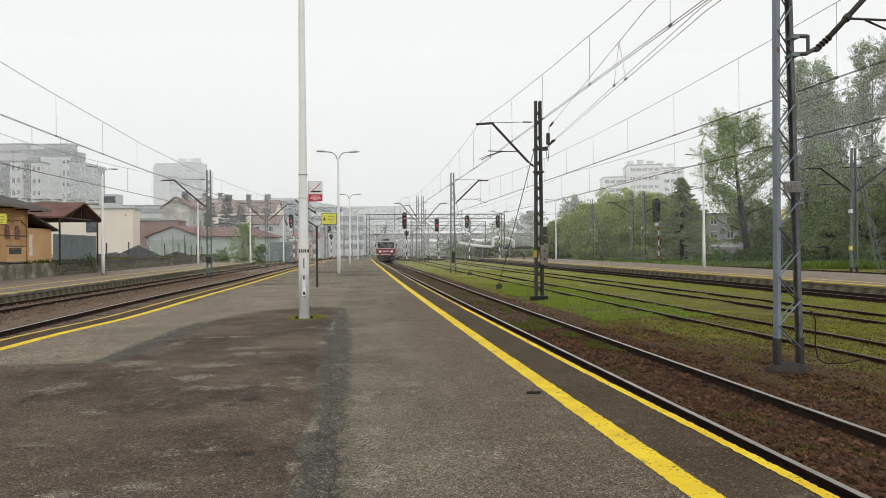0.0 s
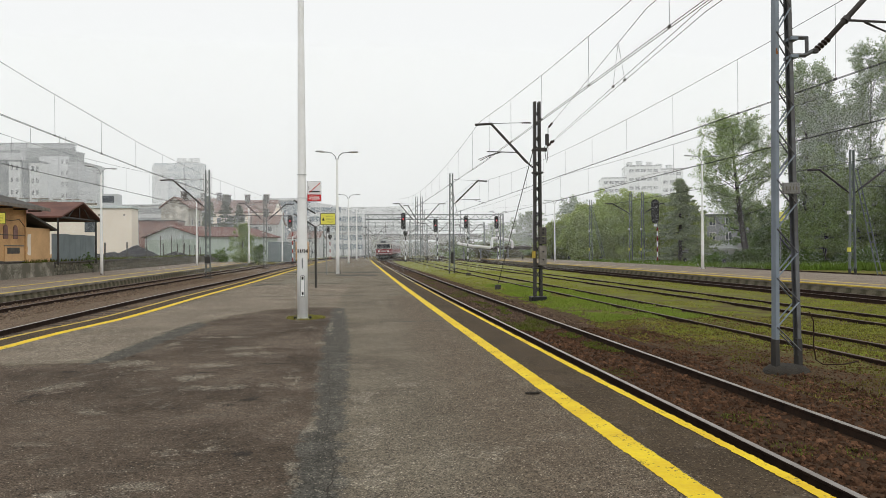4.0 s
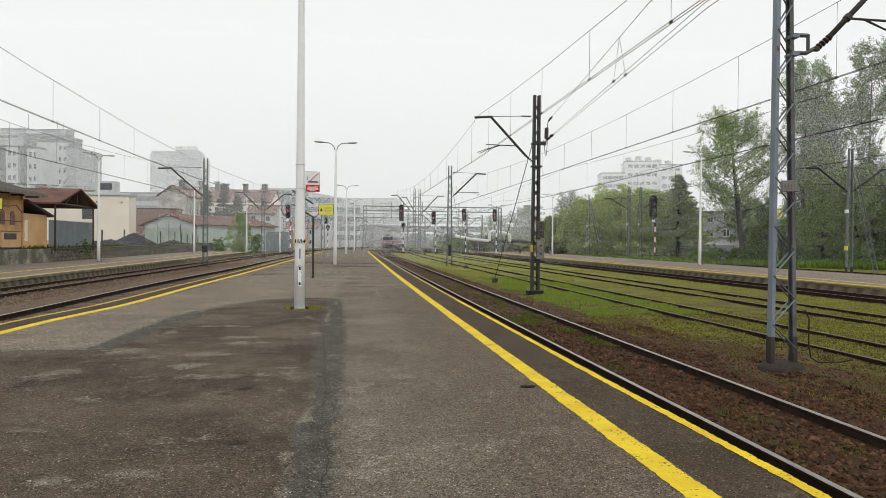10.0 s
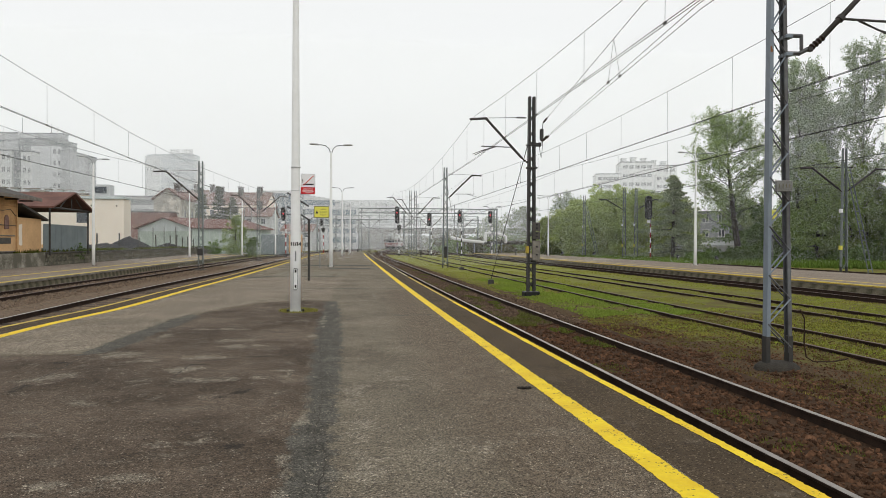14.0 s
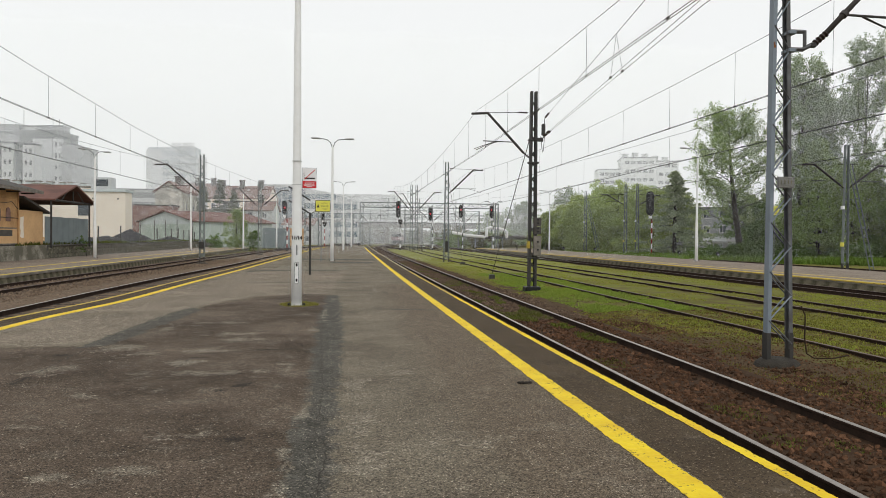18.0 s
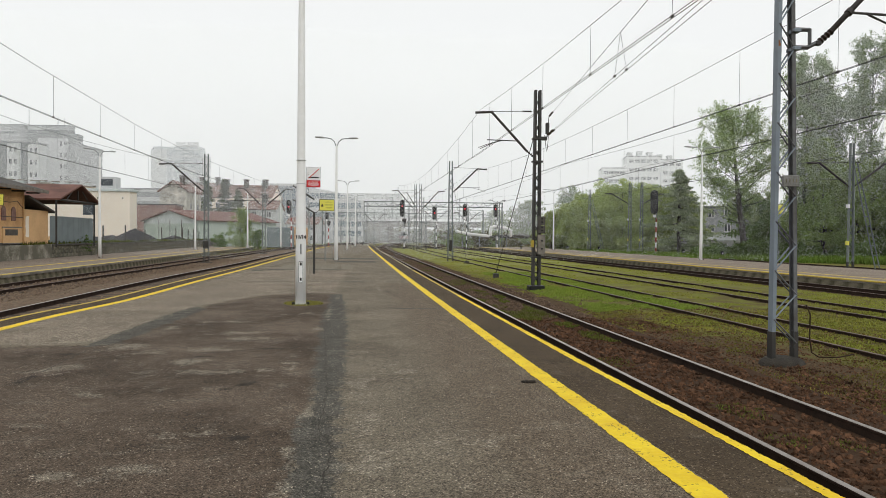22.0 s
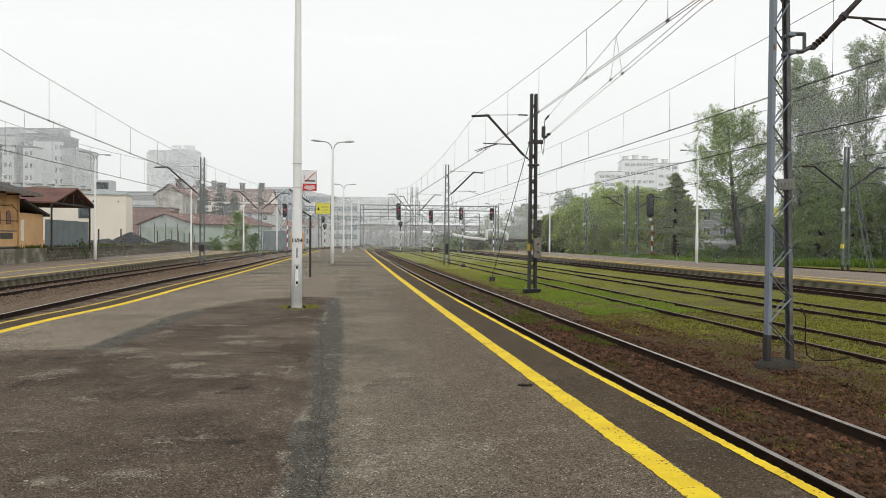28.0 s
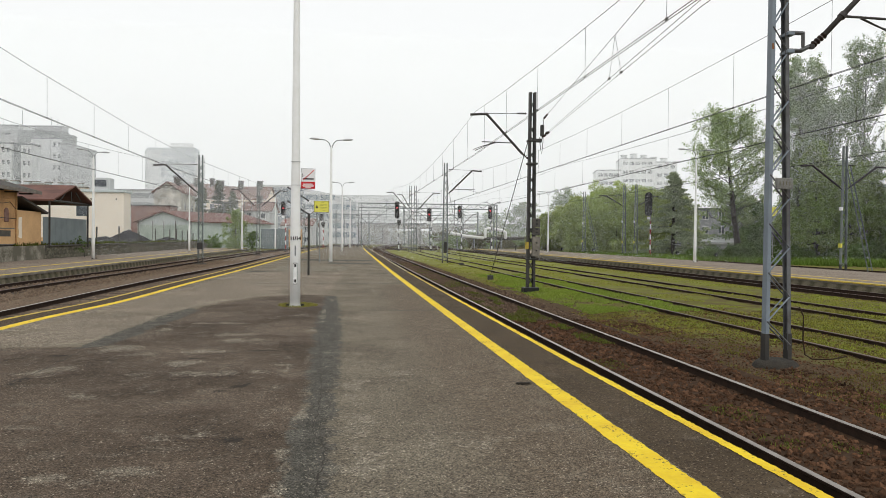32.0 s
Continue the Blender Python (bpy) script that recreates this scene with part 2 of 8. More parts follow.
for m in (YELLOW, YELLOW_PALE, EDGE_PAINT):
    ns, ls = m.node_tree.nodes, m.node_tree.links
    p, co = ns["Principled BSDF"], ns["Texture Coordinate"]
    cell, wide, rub, lay = ns.new("ShaderNodeTexVoronoi"), ns.new("ShaderNodeTexNoise"), ns.new("ShaderNodeMapRange"), ns.new("ShaderNodeMix")
    cell.inputs["Scale"].default_value, wide.inputs["Scale"].default_value, wide.inputs["Detail"].default_value = 75.0, 5.0, 7.0
    both, sep = ns.new("ShaderNodeMath"), ns.new("ShaderNodeSeparateColor")
    both.operation = "MULTIPLY_ADD"
    both.inputs[1].default_value = 1.1
    for n in (cell, wide):
        ls.new(co.outputs["Object"], n.inputs["Vector"])
    ls.new(cell.outputs["Color"], sep.inputs[0])
    ls.new(wide.outputs["Fac"], both.inputs[0])
    ls.new(sep.outputs[0], both.inputs[2])
    rub.inputs[1].default_value, rub.inputs[2].default_value, rub.inputs[4].default_value = 1.52, 1.58, 0.8
    ls.new(both.outputs[0], rub.inputs[0])
    lay.data_type = "RGBA"
    lay.inputs[7].default_value = (0.07, 0.055, 0.035, 1)
    ls.new(rub.outputs[0], lay.inputs[0])
    ls.new(p.inputs["Base Color"].links[0].from_socket, lay.inputs[6])
    ls.new(lay.outputs[2], p.inputs["Base Color"])
STONE = mat("ballast_stone", (0.135, 0.070, 0.040), 0.9, scale=5, bump=0.5, color2=(0.028, 0.018, 0.012), piece=0.85, spec=0.06)
STONE_MID = mat("ballast_stone_dusty", (0.20, 0.140, 0.098), 0.9, scale=5, bump=0.5, color2=(0.085, 0.060, 0.042), piece=0.65, spec=0.06)
STONE_GREY = mat("ballast_stone_grey", (0.23, 0.17, 0.123), 0.9, scale=5, bump=0.5, color2=(0.12, 0.088, 0.064), piece=0.5, spec=0.06)
BED = mat("ballast_bed", (0.032, 0.019, 0.012), 0.95, scale=2.5, bump=1.0, color2=(0.074, 0.045, 0.028), lo=0.35, hi=0.95, spec=0.06)
BED_GREY = mat("ballast_bed_grey", (0.095, 0.068, 0.049), 0.95, scale=5, bump=1.0, color2=(0.195, 0.145, 0.104), lo=0.4, hi=0.9, spec=0.06)
GRASS = mat("grass_ground", (0.175, 0.190, 0.036), 0.95, scale=1.3, color2=(0.115, 0.090, 0.042), bump=1.0, detail=10, lo=0.55, hi=0.85, spec=0.06)
BLADE = mat("grass_blade", (0.235, 0.28, 0.042), 0.8, scale=0.5, color2=(0.24, 0.22, 0.05), piece=0.5, lo=0.5, hi=0.9, spec=0.06)
BLADE_DEEP = mat("lush_grass_blade", (0.205, 0.285, 0.038), 0.8, scale=0.3, color2=(0.18, 0.23, 0.05), piece=0.4, spec=0.06)
BLADE_TALL = mat("tall_grass_blade", (0.135, 0.215, 0.035), 0.85, scale=0.12, color2=(0.085, 0.125, 0.028), piece=0.5, detail=9, spec=0.06)
WEED = mat("weed_leaf", (0.12, 0.155, 0.025), 0.85, scale=0.6, color2=(0.10, 0.10, 0.028), piece=0.4, spec=0.06)
MOSS = mat("moss", (0.30, 0.27, 0.06), 0.95, scale=9, color2=(0.20, 0.20, 0.045), piece=0.4)
RUST = mat("rail_rust", (0.050, 0.031, 0.022), 0.85, scale=6, color2=(0.022, 0.015, 0.012), spec=0.1)
SHINE = mat("rail_head_steel", (0.40, 0.37, 0.34), 0.42, 0.6, scale=3, color2=(0.24, 0.21, 0.185))
DULL = mat("rail_head_brown", (0.15, 0.10, 0.078), 0.5, 0.3, scale=3, color2=(0.085, 0.058, 0.046))
WOOD = mat("sleeper_wood", (0.062, 0.048, 0.038), 0.9, scale=8, bump=0.6, color2=(0.035, 0.028, 0.024), piece=0.4)
STEEL = mat("blue_grey_paint", (0.225, 0.265, 0.305), 0.45, scale=1.5, color2=(0.175, 0.205, 0.235), bump=0.1)
# darker copy of the blue-grey paint: shade put into the colour, plus rust streaks
STEEL_SHADED = mat("rust_streaked_paint", (0.185, 0.20, 0.215), 0.6, scale=0.8, color2=(0.085, 0.080, 0.076), detail=9, lo=0.45, hi=0.85)
STEEL_FAR = mat("grey_green_paint", (0.20, 0.225, 0.22), 0.6, scale=2, color2=(0.13, 0.15, 0.145))
GALV = mat("galvanised_steel", (0.30, 0.31, 0.31), 0.5, 0.4, scale=3, color2=(0.2, 0.21, 0.21))
LANTERN = mat("lantern_cover", (0.50, 0.505, 0.50), 0.45, scale=3, color2=(0.40, 0.405, 0.40))
DARK = mat("dark_steel", (0.030, 0.030, 0.029), 0.55, scale=3, color2=(0.055, 0.050, 0.045))
FOOTING = mat("dirty_concrete", (0.052, 0.045, 0.036), 0.95, scale=5, bump=1.0, color2=(0.024, 0.021, 0.017))
BROWNARM = mat("bracket_steel", (0.060, 0.050, 0.045), 0.55, scale=3, color2=(0.035, 0.032, 0.031))
BLACK = mat("black_rubber", (0.012, 0.012, 0.012), 0.5)
WHITE = mat("white_paint", (0.87, 0.875, 0.87), 0.5, scale=1.2, color2=(0.77, 0.77, 0.75), bump=0.05, lo=0.55, hi=1.0)
REDW = mat("red_band", (0.36, 0.035, 0.03), 0.6, scale=3, vary=0.4)
CONCRETE = mat("concrete", (0.33, 0.30, 0.255), 0.9, scale=1.3, bump=0.6, color2=(0.15, 0.135, 0.115), detail=10, lo=0.45, hi=0.85)
CONC_DARK = mat("dark_concrete", (0.11, 0.10, 0.088), 0.9, scale=2.5, bump=0.7, color2=(0.055, 0.05, 0.045), piece=0.25)
CONC_PANEL = mat("stained_panel", (0.27, 0.235, 0.17), 0.95, scale=2.2, bump=0.6, color2=(0.095, 0.088, 0.055), piece=0.2, lo=0.42, hi=0.85)
STONEWALL = mat("wall_stone", (0.24, 0.22, 0.17), 0.95, scale=3.0, bump=1.0, color2=(0.065, 0.062, 0.043), piece=0.55, lo=0.42, hi=0.85)
SIGN_Y = mat("sign_yellow", (0.78, 0.73, 0.12), 0.5, scale=2, vary=0.1)
SIGN_W = mat("sign_white", (0.80, 0.80, 0.80), 0.5, scale=2, vary=0.06)
SIGN_R = mat("sign_red", (0.62, 0.015, 0.02), 0.5, scale=2, vary=0.12)
INK = mat("ink", (0.015, 0.015, 0.015), 0.6)
PORCELAIN = mat("porcelain", (0.045, 0.03, 0.025), 0.25, scale=6)
LED_RED = glow("red_signal_light", (0.9, 0.03, 0.05), 1.1)


# ---- mesh helpers ----
def part(name, bm, material, parent=None, label="", smooth=False, at=None):
    """Link a bmesh as one mesh object, under a thing or a part if given."""
    me = bpy.data.meshes.new(name)
    bm.to_mesh(me)
    bm.free()
    me.materials.append(material)
    if smooth:
        me.shade_smooth()
    ob = new(name, me)
    if parent:
        ob.parent = parent
    if at is not None:
        ob.matrix_basis = at
    return tagged(ob, label)


def twin(ob, parent, at, name=""):
    """One more piece on the same mesh."""
    o = new(name or ob.name.split(".")[0], ob.data)
    o.parent, o.matrix_basis = parent, at
    return o


def box(bm, x0, x1, y0, y1, z0, z1):
    v = [bm.verts.new(p) for p in ((x0, y0, z0), (x1, y0, z0), (x1, y1, z0), (x0, y1, z0),
                                   (x0, y0, z1), (x1, y0, z1), (x1, y1, z1), (x0, y1, z1))]
    for f in ((3, 2, 1, 0), (4, 5, 6, 7), (0, 1, 5, 4), (1, 2, 6, 5), (2, 3, 7, 6), (3, 0, 4, 7)):
        bm.faces.new([v[i] for i in f])
    return v


def cube(x0, x1, y0, y1, z0, z1, bevel=0.0):
    bm = bmesh.new()
    box(bm, x0, x1, y0, y1, z0, z1)
    if bevel:
        bmesh.ops.bevel(bm, geom=list(bm.edges), offset=bevel, segments=1, affect="EDGES")
    return bm


def rod(bm, a, b, ra, rb=None, n=8):
    """A straight round bar from a to b."""
    a, b = Vector(a), Vector(b)
    rb = ra if rb is None else rb
    q = (b - a).to_track_quat("Z", "Y")
    rings = []
    for c, r in ((a, ra), (b, rb)):
        rings.append([bm.verts.new(c + q @ Vector((r * math.cos(2 * math.pi * i / n), r * math.sin(2 * math.pi * i / n), 0))) for i in range(n)])
    for i in range(n):
        j = (i + 1) % n
        bm.faces.new((rings[0][i], rings[0][j], rings[1][j], rings[1][i]))
    bm.faces.new(rings[0][::-1])
    bm.faces.new(rings[1])
    return bm


def bar(a, b, r, rb=None, n=8):
    return rod(bmesh.new(), a, b, r, rb, n)


def pipe(pts, r, n=8):
    """A bent round bar through the points."""
    bm = bmesh.new()
    pts = [Vector(p) for p in pts]
    rings = []
    for i, p in enumerate(pts):
        d = (pts[min(i + 1, len(pts) - 1)] - pts[max(i - 1, 0)]).normalized()
        q = d.to_track_quat("Z", "Y")
        rr = r[i] if isinstance(r, (list, tuple)) else r
        rings.append([bm.verts.new(p + q @ Vector((rr * math.cos(2 * math.pi * k / n), rr * math.sin(2 * math.pi * k / n), 0))) for k in range(n)])
    for a, b in zip(rings, rings[1:]):
        best = min(range(n), key=lambda s: sum((a[k].co - b[(k + s) % n].co).length for k in range(n)))
        for k in range(n):
            bm.faces.new((a[k], a[(k + 1) % n], b[(k + 1 + best) % n], b[(k + best) % n]))
    bm.faces.new(rings[0][::-1])
    bm.faces.new(rings[-1])
    bmesh.ops.recalc_face_normals(bm, faces=list(bm.faces))
    return bm


def lathe(profile, n=12):
    """A turned body round z from (radius, height) pairs."""
    bm = bmesh.new()
    rings = [[bm.verts.new((r * math.cos(2 * math.pi * k / n), r * math.sin(2 * math.pi * k / n), z)) for k in range(n)] for r, z in profile]
    for a, b in zip(rings, rings[1:]):
        for k in range(n):
            bm.faces.new((a[k], a[(k + 1) % n], b[(k + 1) % n], b[k]))
    bm.faces.new(rings[0][::-1])
    bm.faces.new(rings[-1])
    return bm


def prism(outline, z0, z1):
    """An upright solid over an outline in plan."""
    bm = bmesh.new()
    lo, hi = [bm.verts.new((x, y, z0)) for x, y in outline], [bm.verts.new((x, y, z1)) for x, y in outline]
    for i in range(len(outline)):
        j = (i + 1) % len(outline)
        bm.faces.new((lo[i], lo[j], hi[j], hi[i]))
    bm.faces.new(lo[::-1])
    bm.faces.new(hi)
    bmesh.ops.recalc_face_normals(bm, faces=list(bm.faces))
    return bm


def thing(name, label, category, group="", kind="", at=None):
    ob = new(name)
    if at is not None:
        ob.matrix_basis = at
    return tagged(ob, label, category, group, kind)


def soup(name, verts, faces, material):
    me = bpy.data.meshes.new(name)
    me.from_pydata(verts, [], faces)
    me.materials.append(material)
    return new(name, me)


def spline(pts):
    """A smooth line X(y) through (y, X) pairs."""
    ys, xs = [p[0] for p in pts], [p[1] for p in pts]
    m = [0.0] * len(pts)
    for i in range(len(pts)):
        a, b = max(0, i - 1), min(len(pts) - 1, i + 1)
        m[i] = (xs[b] - xs[a]) / (ys[b] - ys[a])

    def f(y):
        if y <= ys[0]:
            return xs[0] + m[0] * (y - ys[0])
        if y >= ys[-1]:
            return xs[-1] + m[-1] * (y - ys[-1])
        i = max(k for k in range(len(ys) - 1) if ys[k] <= y)
        h = ys[i + 1] - ys[i]
        u = (y - ys[i]) / h
        return ((2 * u**3 - 3 * u**2 + 1) * xs[i] + (u**3 - 2 * u**2 + u) * h * m[i]
                + (-2 * u**3 + 3 * u**2) * xs[i + 1] + (u**3 - u**2) * h * m[i + 1])
    return f


# ---- plan: edges of the platforms and centre lines of the tracks, X(y) ----
right_edge = spline([(-40, 3.05), (0, 3.05), (4.5, 3.045), (9, 3.0), (30, 3.0), (60, 3.2), (90, 3.45), (125, 4.0)])
left_edge = spline([(-40, -7.0), (0, -6.75), (14, -6.38), (18, -6.0), (25, -5.85), (35, -5.55), (60, -5.1), (90, -4.5), (125, -2.6)])
track_r = spline([(-60, 4.83), (30, 4.83), (60, 4.9), (106, 5.0), (146, 6.8), (165, 8.7), (186, 11), (218, 15), (250, 19), (283, 24.7), (321, 33), (380, 48), (480, 75)])
track_l = spline([(-60, -8.1), (0, -8.05), (26, -8.05), (37, -7.8), (50, -7.2), (75, -6.7), (110, -5.4), (180, 1.0), (260, 14)])
track_l2 = spline([(-60, -13.2), (28, -13.15), (44, -12.7), (75, -12.0), (110, -10.5), (180, -3), (260, 9)])
track_2 = spline([(-60, 9.92), (40, 9.95), (80, 10.05), (120, 11.0), (180, 14.5), (260, 24)])
track_3 = spline([(-60, 14.4), (40, 14.35), (80, 14.5), (120, 15.6), (180, 19.5), (260, 30)])
track_4 = spline([(-60, 20.1), (40, 20.1), (80, 20.0), (120, 20.4), (180, 24.0), (260, 36)])
ZR, ZL, ZL2, ZG = -0.42, -0.40, -0.45, -0.62


# ---- ground ----
bm = bmesh.new()
bmesh.ops.create_grid(bm, x_segments=2, y_segments=2, size=1)
for v in bm.verts:
    v.co = (v.co.x * 1500, 900 + v.co.y * 1300, ZG)
tagged(part("ground", bm, GRASS), "patchy green grass over brown earth", "ground", kind="structure")


def solid_strip(fa, fb, y0, y1, z0, z1, step=3.0):
    """A slab between two lines in plan."""
    bm = bmesh.new()
    prev = None
    for y in np.linspace(y0, y1, int((y1 - y0) / step) + 2):
        a, b = fa(y), fb(y)
        v = [bm.verts.new(p) for p in ((a, y, z0), (a, y, z1), (b, y, z1), (b, y, z0))]
        if prev:
            for i in range(3):
                bm.faces.new((prev[i], v[i], v[i + 1], prev[i + 1]))
        else:
            bm.faces.new(v[::-1])
        prev = v
    bm.faces.new(prev)
    bmesh.ops.recalc_face_normals(bm, faces=list(bm.faces))
    return bm


# ---- the island platform ----
platform = thing("platform", "worn grey asphalt island platform with concrete edges", "platform", kind="structure")
part("platform_body", solid_strip(lambda y: left_edge(y) + 0.1, lambda y: right_edge(y) - 0.1, -40, 122, ZG - 0.1, -0.012), CONC_DARK, platform)
part("platform_surface", solid_strip(lambda y: left_edge(y) + 0.55, lambda y: right_edge(y) - 0.7, 62, 122, -0.011, 0.0), PLATFORM_TOP, platform)
part("platform_edge", solid_strip(lambda y: right_edge(y) - 0.695, lambda y: right_edge(y), -40, 122, -0.16, -0.003), EDGE_ASPHALT, platform)
part("platform_edge", solid_strip(lambda y: left_edge(y), lambda y: left_edge(y) + 0.545, -40, 122, -0.16, -0.003), EDGE_ASPHALT, platform)


def rough_outline(pts, amp, step=0.35):
    out = []
    for (ax, ay), (bx, by) in zip(pts, pts[1:] + pts[:1]):
        n = max(2, int(math.hypot(bx - ax, by - ay) / step))
        for i in range(n):
            u = i / n
            x, y = ax + (bx - ax) * u, ay + (by - ay) * u
            d = noise.noise_vector((x * 1.7, y * 1.7, 3.1)) * amp + noise.noise_vector((x * 6, y * 6, 7.7)) * amp * 0.4
            out.append((x + d.x, y + d.y))
    return out


def inside(px, py, pts):
    """How far points lie inside an outline in plan (negative outside)."""
    far, odd = np.full(px.shape, 1e9), np.zeros(px.shape, bool)
    for (ax, ay), (bx, by) in zip(pts, pts[1:] + pts[:1]):
        dx, dy = bx - ax, by - ay
        u = np.clip(((px - ax) * dx + (py - ay) * dy) / (dx * dx + dy * dy), 0, 1)
        far = np.minimum(far, np.hypot(px - ax - u * dx, py - ay - u * dy))
        if ay != by:
            odd ^= ((ay > py) != (by > py)) & (px < ax + (py - ay) / (by - ay) * dx)
    return np.where(odd, far, -far)


ZONES = {
    "brown": [[(-6.2, 10.6), (-4.25, 10.66), (-3.73, 10.68), (-3.55, 11.34), (-3.56, 12.55), (-3.42, 14.2), (-3.28, 15.85), (-2.91, 17.6), (-2.2, 19.2), (-1.3, 19.75), (-0.35, 19.7), (-0.3, 10), (-0.3, 1), (-0.3, -60), (-6.4, -60)]],
    "coarse": [[(-6.2, 10.75), (-4.25, 10.8), (-3.75, 11.1), (-3.7, 12.6), (-3.5, 14.4), (-3.4, 16.0), (-3.0, 17.8), (-2.3, 19.35), (-1.3, 19.9), (-0.42, 19.9), (-0.31, 25), (0.05, 33.3), (-3.3, 33.3), (-4.5, 31.7), (-4.8, 24), (-5.1, 19)]],
    "tar": [[(-3.73, 10.4), (-3.36, 10.9), (-3.28, 12.0), (-3.2, 13.5), (-3.05, 15.6), (-3.36, 16.4), (-3.62, 15.0), (-3.66, 13.1), (-3.72, 11.7)],
            [(-0.42, -60), (-0.07, -60), (-0.07, 4.5), (-0.07, 5.6), (-0.08, 6.5), (-0.07, 7.7), (-0.04, 10), (-0.03, 12), (-0.10, 16), (-0.2, 19.5), (-0.50, 19.5), (-0.51, 13.4), (-0.46, 10), (-0.40, 8.4), (-0.34, 6.8), (-0.43, 6.1), (-0.43, 5.4), (-0.39, 4.5)],
            [(-3.3, 24.6), (0.1, 24.7), (1.9, 24.6), (1.9, 24.8), (0.1, 24.95), (-3.3, 25.0)], [(-4.4, 32.0), (-3.4, 33.2), (-0.3, 33.4), (0.2, 33.8), (-3.6, 33.9), (-4.4, 33.2)], [(1.0, 15.5), (1.95, 15.5), (1.95, 15.64), (1.0, 15.66)],
            [(-1.0, 43), (1.6, 42.6), (1.7, 44.6), (-0.9, 45.5)], [(-4.0, 49), (2.0, 48), (2.0, 50.5), (-4.0, 52)]],
    "damp": [[(-6.4, -60), (-1.3, -60), (-1.5, 5.2), (-2.6, 6.8), (-4.5, 8.2), (-6.4, 8.5)]],
    "dust": [[(0.95, -60), (2.5, -60), (2.5, 24), (1.3, 24), (1.0, 9)]],
    "pale": [[(-3.4, 34.1), (-0.6, 34.3), (-0.5, 39.3), (-3.5, 39.2)], [(-0.4, 34.4), (0.1, 34.4), (0.15, 39.5), (-0.4, 39.5)], [(-4.95, 27.3), (-4.45, 27.25), (-4.45, 27.8), (-4.95, 27.85)], [(-4.35, 27.3), (-3.9, 27.3), (-3.9, 27.85), (-4.35, 27.85)]],
}
# bare spots (x, y, half width, half depth, strength) and dark hollows
BARE_SPOTS = ((-1.94, 4.91, 0.22, 0.12, 0.9), (-1.5, 5.04, 0.24, 0.12, 0.9), (-1.2, 4.95, 0.5, 0.15, 0.5), (-2.61, 6.23, 0.22, 0.14, 0.7), (-3.44, 8.8, 0.3, 0.4, 0.8), (-3.14, 10.5, 0.4, 0.3, 0.95), (-2.0, 9.26, 0.25, 0.3, 0.9),
              (-1.7, 11.88, 0.45, 0.25, 0.9), (-1.5, 11.16, 0.5, 0.25, 0.8), (-2.02, 7.59, 0.4, 0.2, 0.5), (-1.35, 5.82, 0.35, 0.15, 0.7), (-0.71, 8.77, 0.2, 0.5, 0.6), (-0.37, 6.5, 0.07, 0.3, 0.95), (-0.45, 5.3, 0.06, 0.25, 1.0), (-0.42, 4.4, 0.08, 0.4, 0.9),
              (-0.62, 6.42, 0.2, 0.15, 0.6), (0.12, 6.07, 0.2, 0.5, 0.75), (0.1, 7.6, 0.18, 0.8, 0.7), (0.15, 5.0, 0.22, 0.5, 0.7), (0.1, 9.5, 0.2, 0.8, 0.6), (-2.57, 7.38, 0.4, 0.2, 0.5), (-1.91, 10.15, 0.5, 0.25, 0.8), (-1.53, 8.5, 0.8, 0.2, 0.75), (-0.55, 12.2, 0.14, 0.3, 0.95),
              (-0.42, 14.6, 0.05, 1.6, 1.0), (-0.30, 18.2, 0.06, 0.5, 1.0), (0.88, 21.3, 0.05, 1.7, 1.0), (-3.0, 12.6, 0.2, 0.8, 0.6), (-2.3, 13.4, 0.5, 0.2, 0.8), (-0.9, 14.6, 0.4, 0.25, 0.7), (0.6, 8.2, 0.5, 0.9, 0.5), (0.9, 5.4, 0.6, 0.5, 0.5), (-2.7, 9.9, 0.5, 0.3, 0.6))
HOLLOWS = ((-1.10, 7.74, 0.15, 0.13, 1.0), (-1.24, 7.52, 0.13, 0.08, 0.8), (-0.89, 5.70, 0.13, 0.08, 1.0), (-1.8, 7.49, 0.16, 0.06, 0.6), (-1.94, 9.55, 0.3, 0.10, 0.7), (-1.05, 10.15, 0.5, 0.07, 0.8), (-3.71, 9.9, 0.2, 0.4, 0.6), (-3.5, 8.3, 0.1, 0.4, 0.8), (-0.25, 4.6, 0.12, 0.06, 0.8), (-0.22, 5.3, 0.05, 0.5, 0.5),
           (1.96, 7.55, 0.14, 0.04, 0.9), (-1.5, 11.0, 0.4, 0.08, 0.6), (1.12, 20.6, 0.1, 1.2, 0.6))
ys = np.concatenate([np.arange(-40, -3, 1.2), np.arange(-3, 1.9, 0.35), np.arange(2, 16, 0.06), np.arange(16, 30, 0.14), np.arange(30, 62.1, 0.4)])
ys[-1] = 62.0
us = np.linspace(0, 1, 110)
gx = np.array([[left_edge(y) + 0.55 + (right_edge(y) - 0.7 - left_edge(y) - 0.55) * u for u in us] for y in ys])
gy = np.repeat(ys[:, None], len(us), axis=1)
w = len(us)
top = soup("platform_surface", [(float(x), float(y), 0.0) for x, y in zip(gx.ravel(), gy.ravel())],
           [(i * w + k, i * w + k + 1, i * w + w + k + 1, i * w + w + k) for i in range(len(ys) - 1) for k in range(w - 1)], PLATFORM_TOP)
top.parent = platform
tagged(top, "worn grey and brown asphalt with tar repairs")
fields = {k: np.max([inside(gx, gy, pts) for pts in zs], axis=0) + 0.5 for k, zs in ZONES.items()}
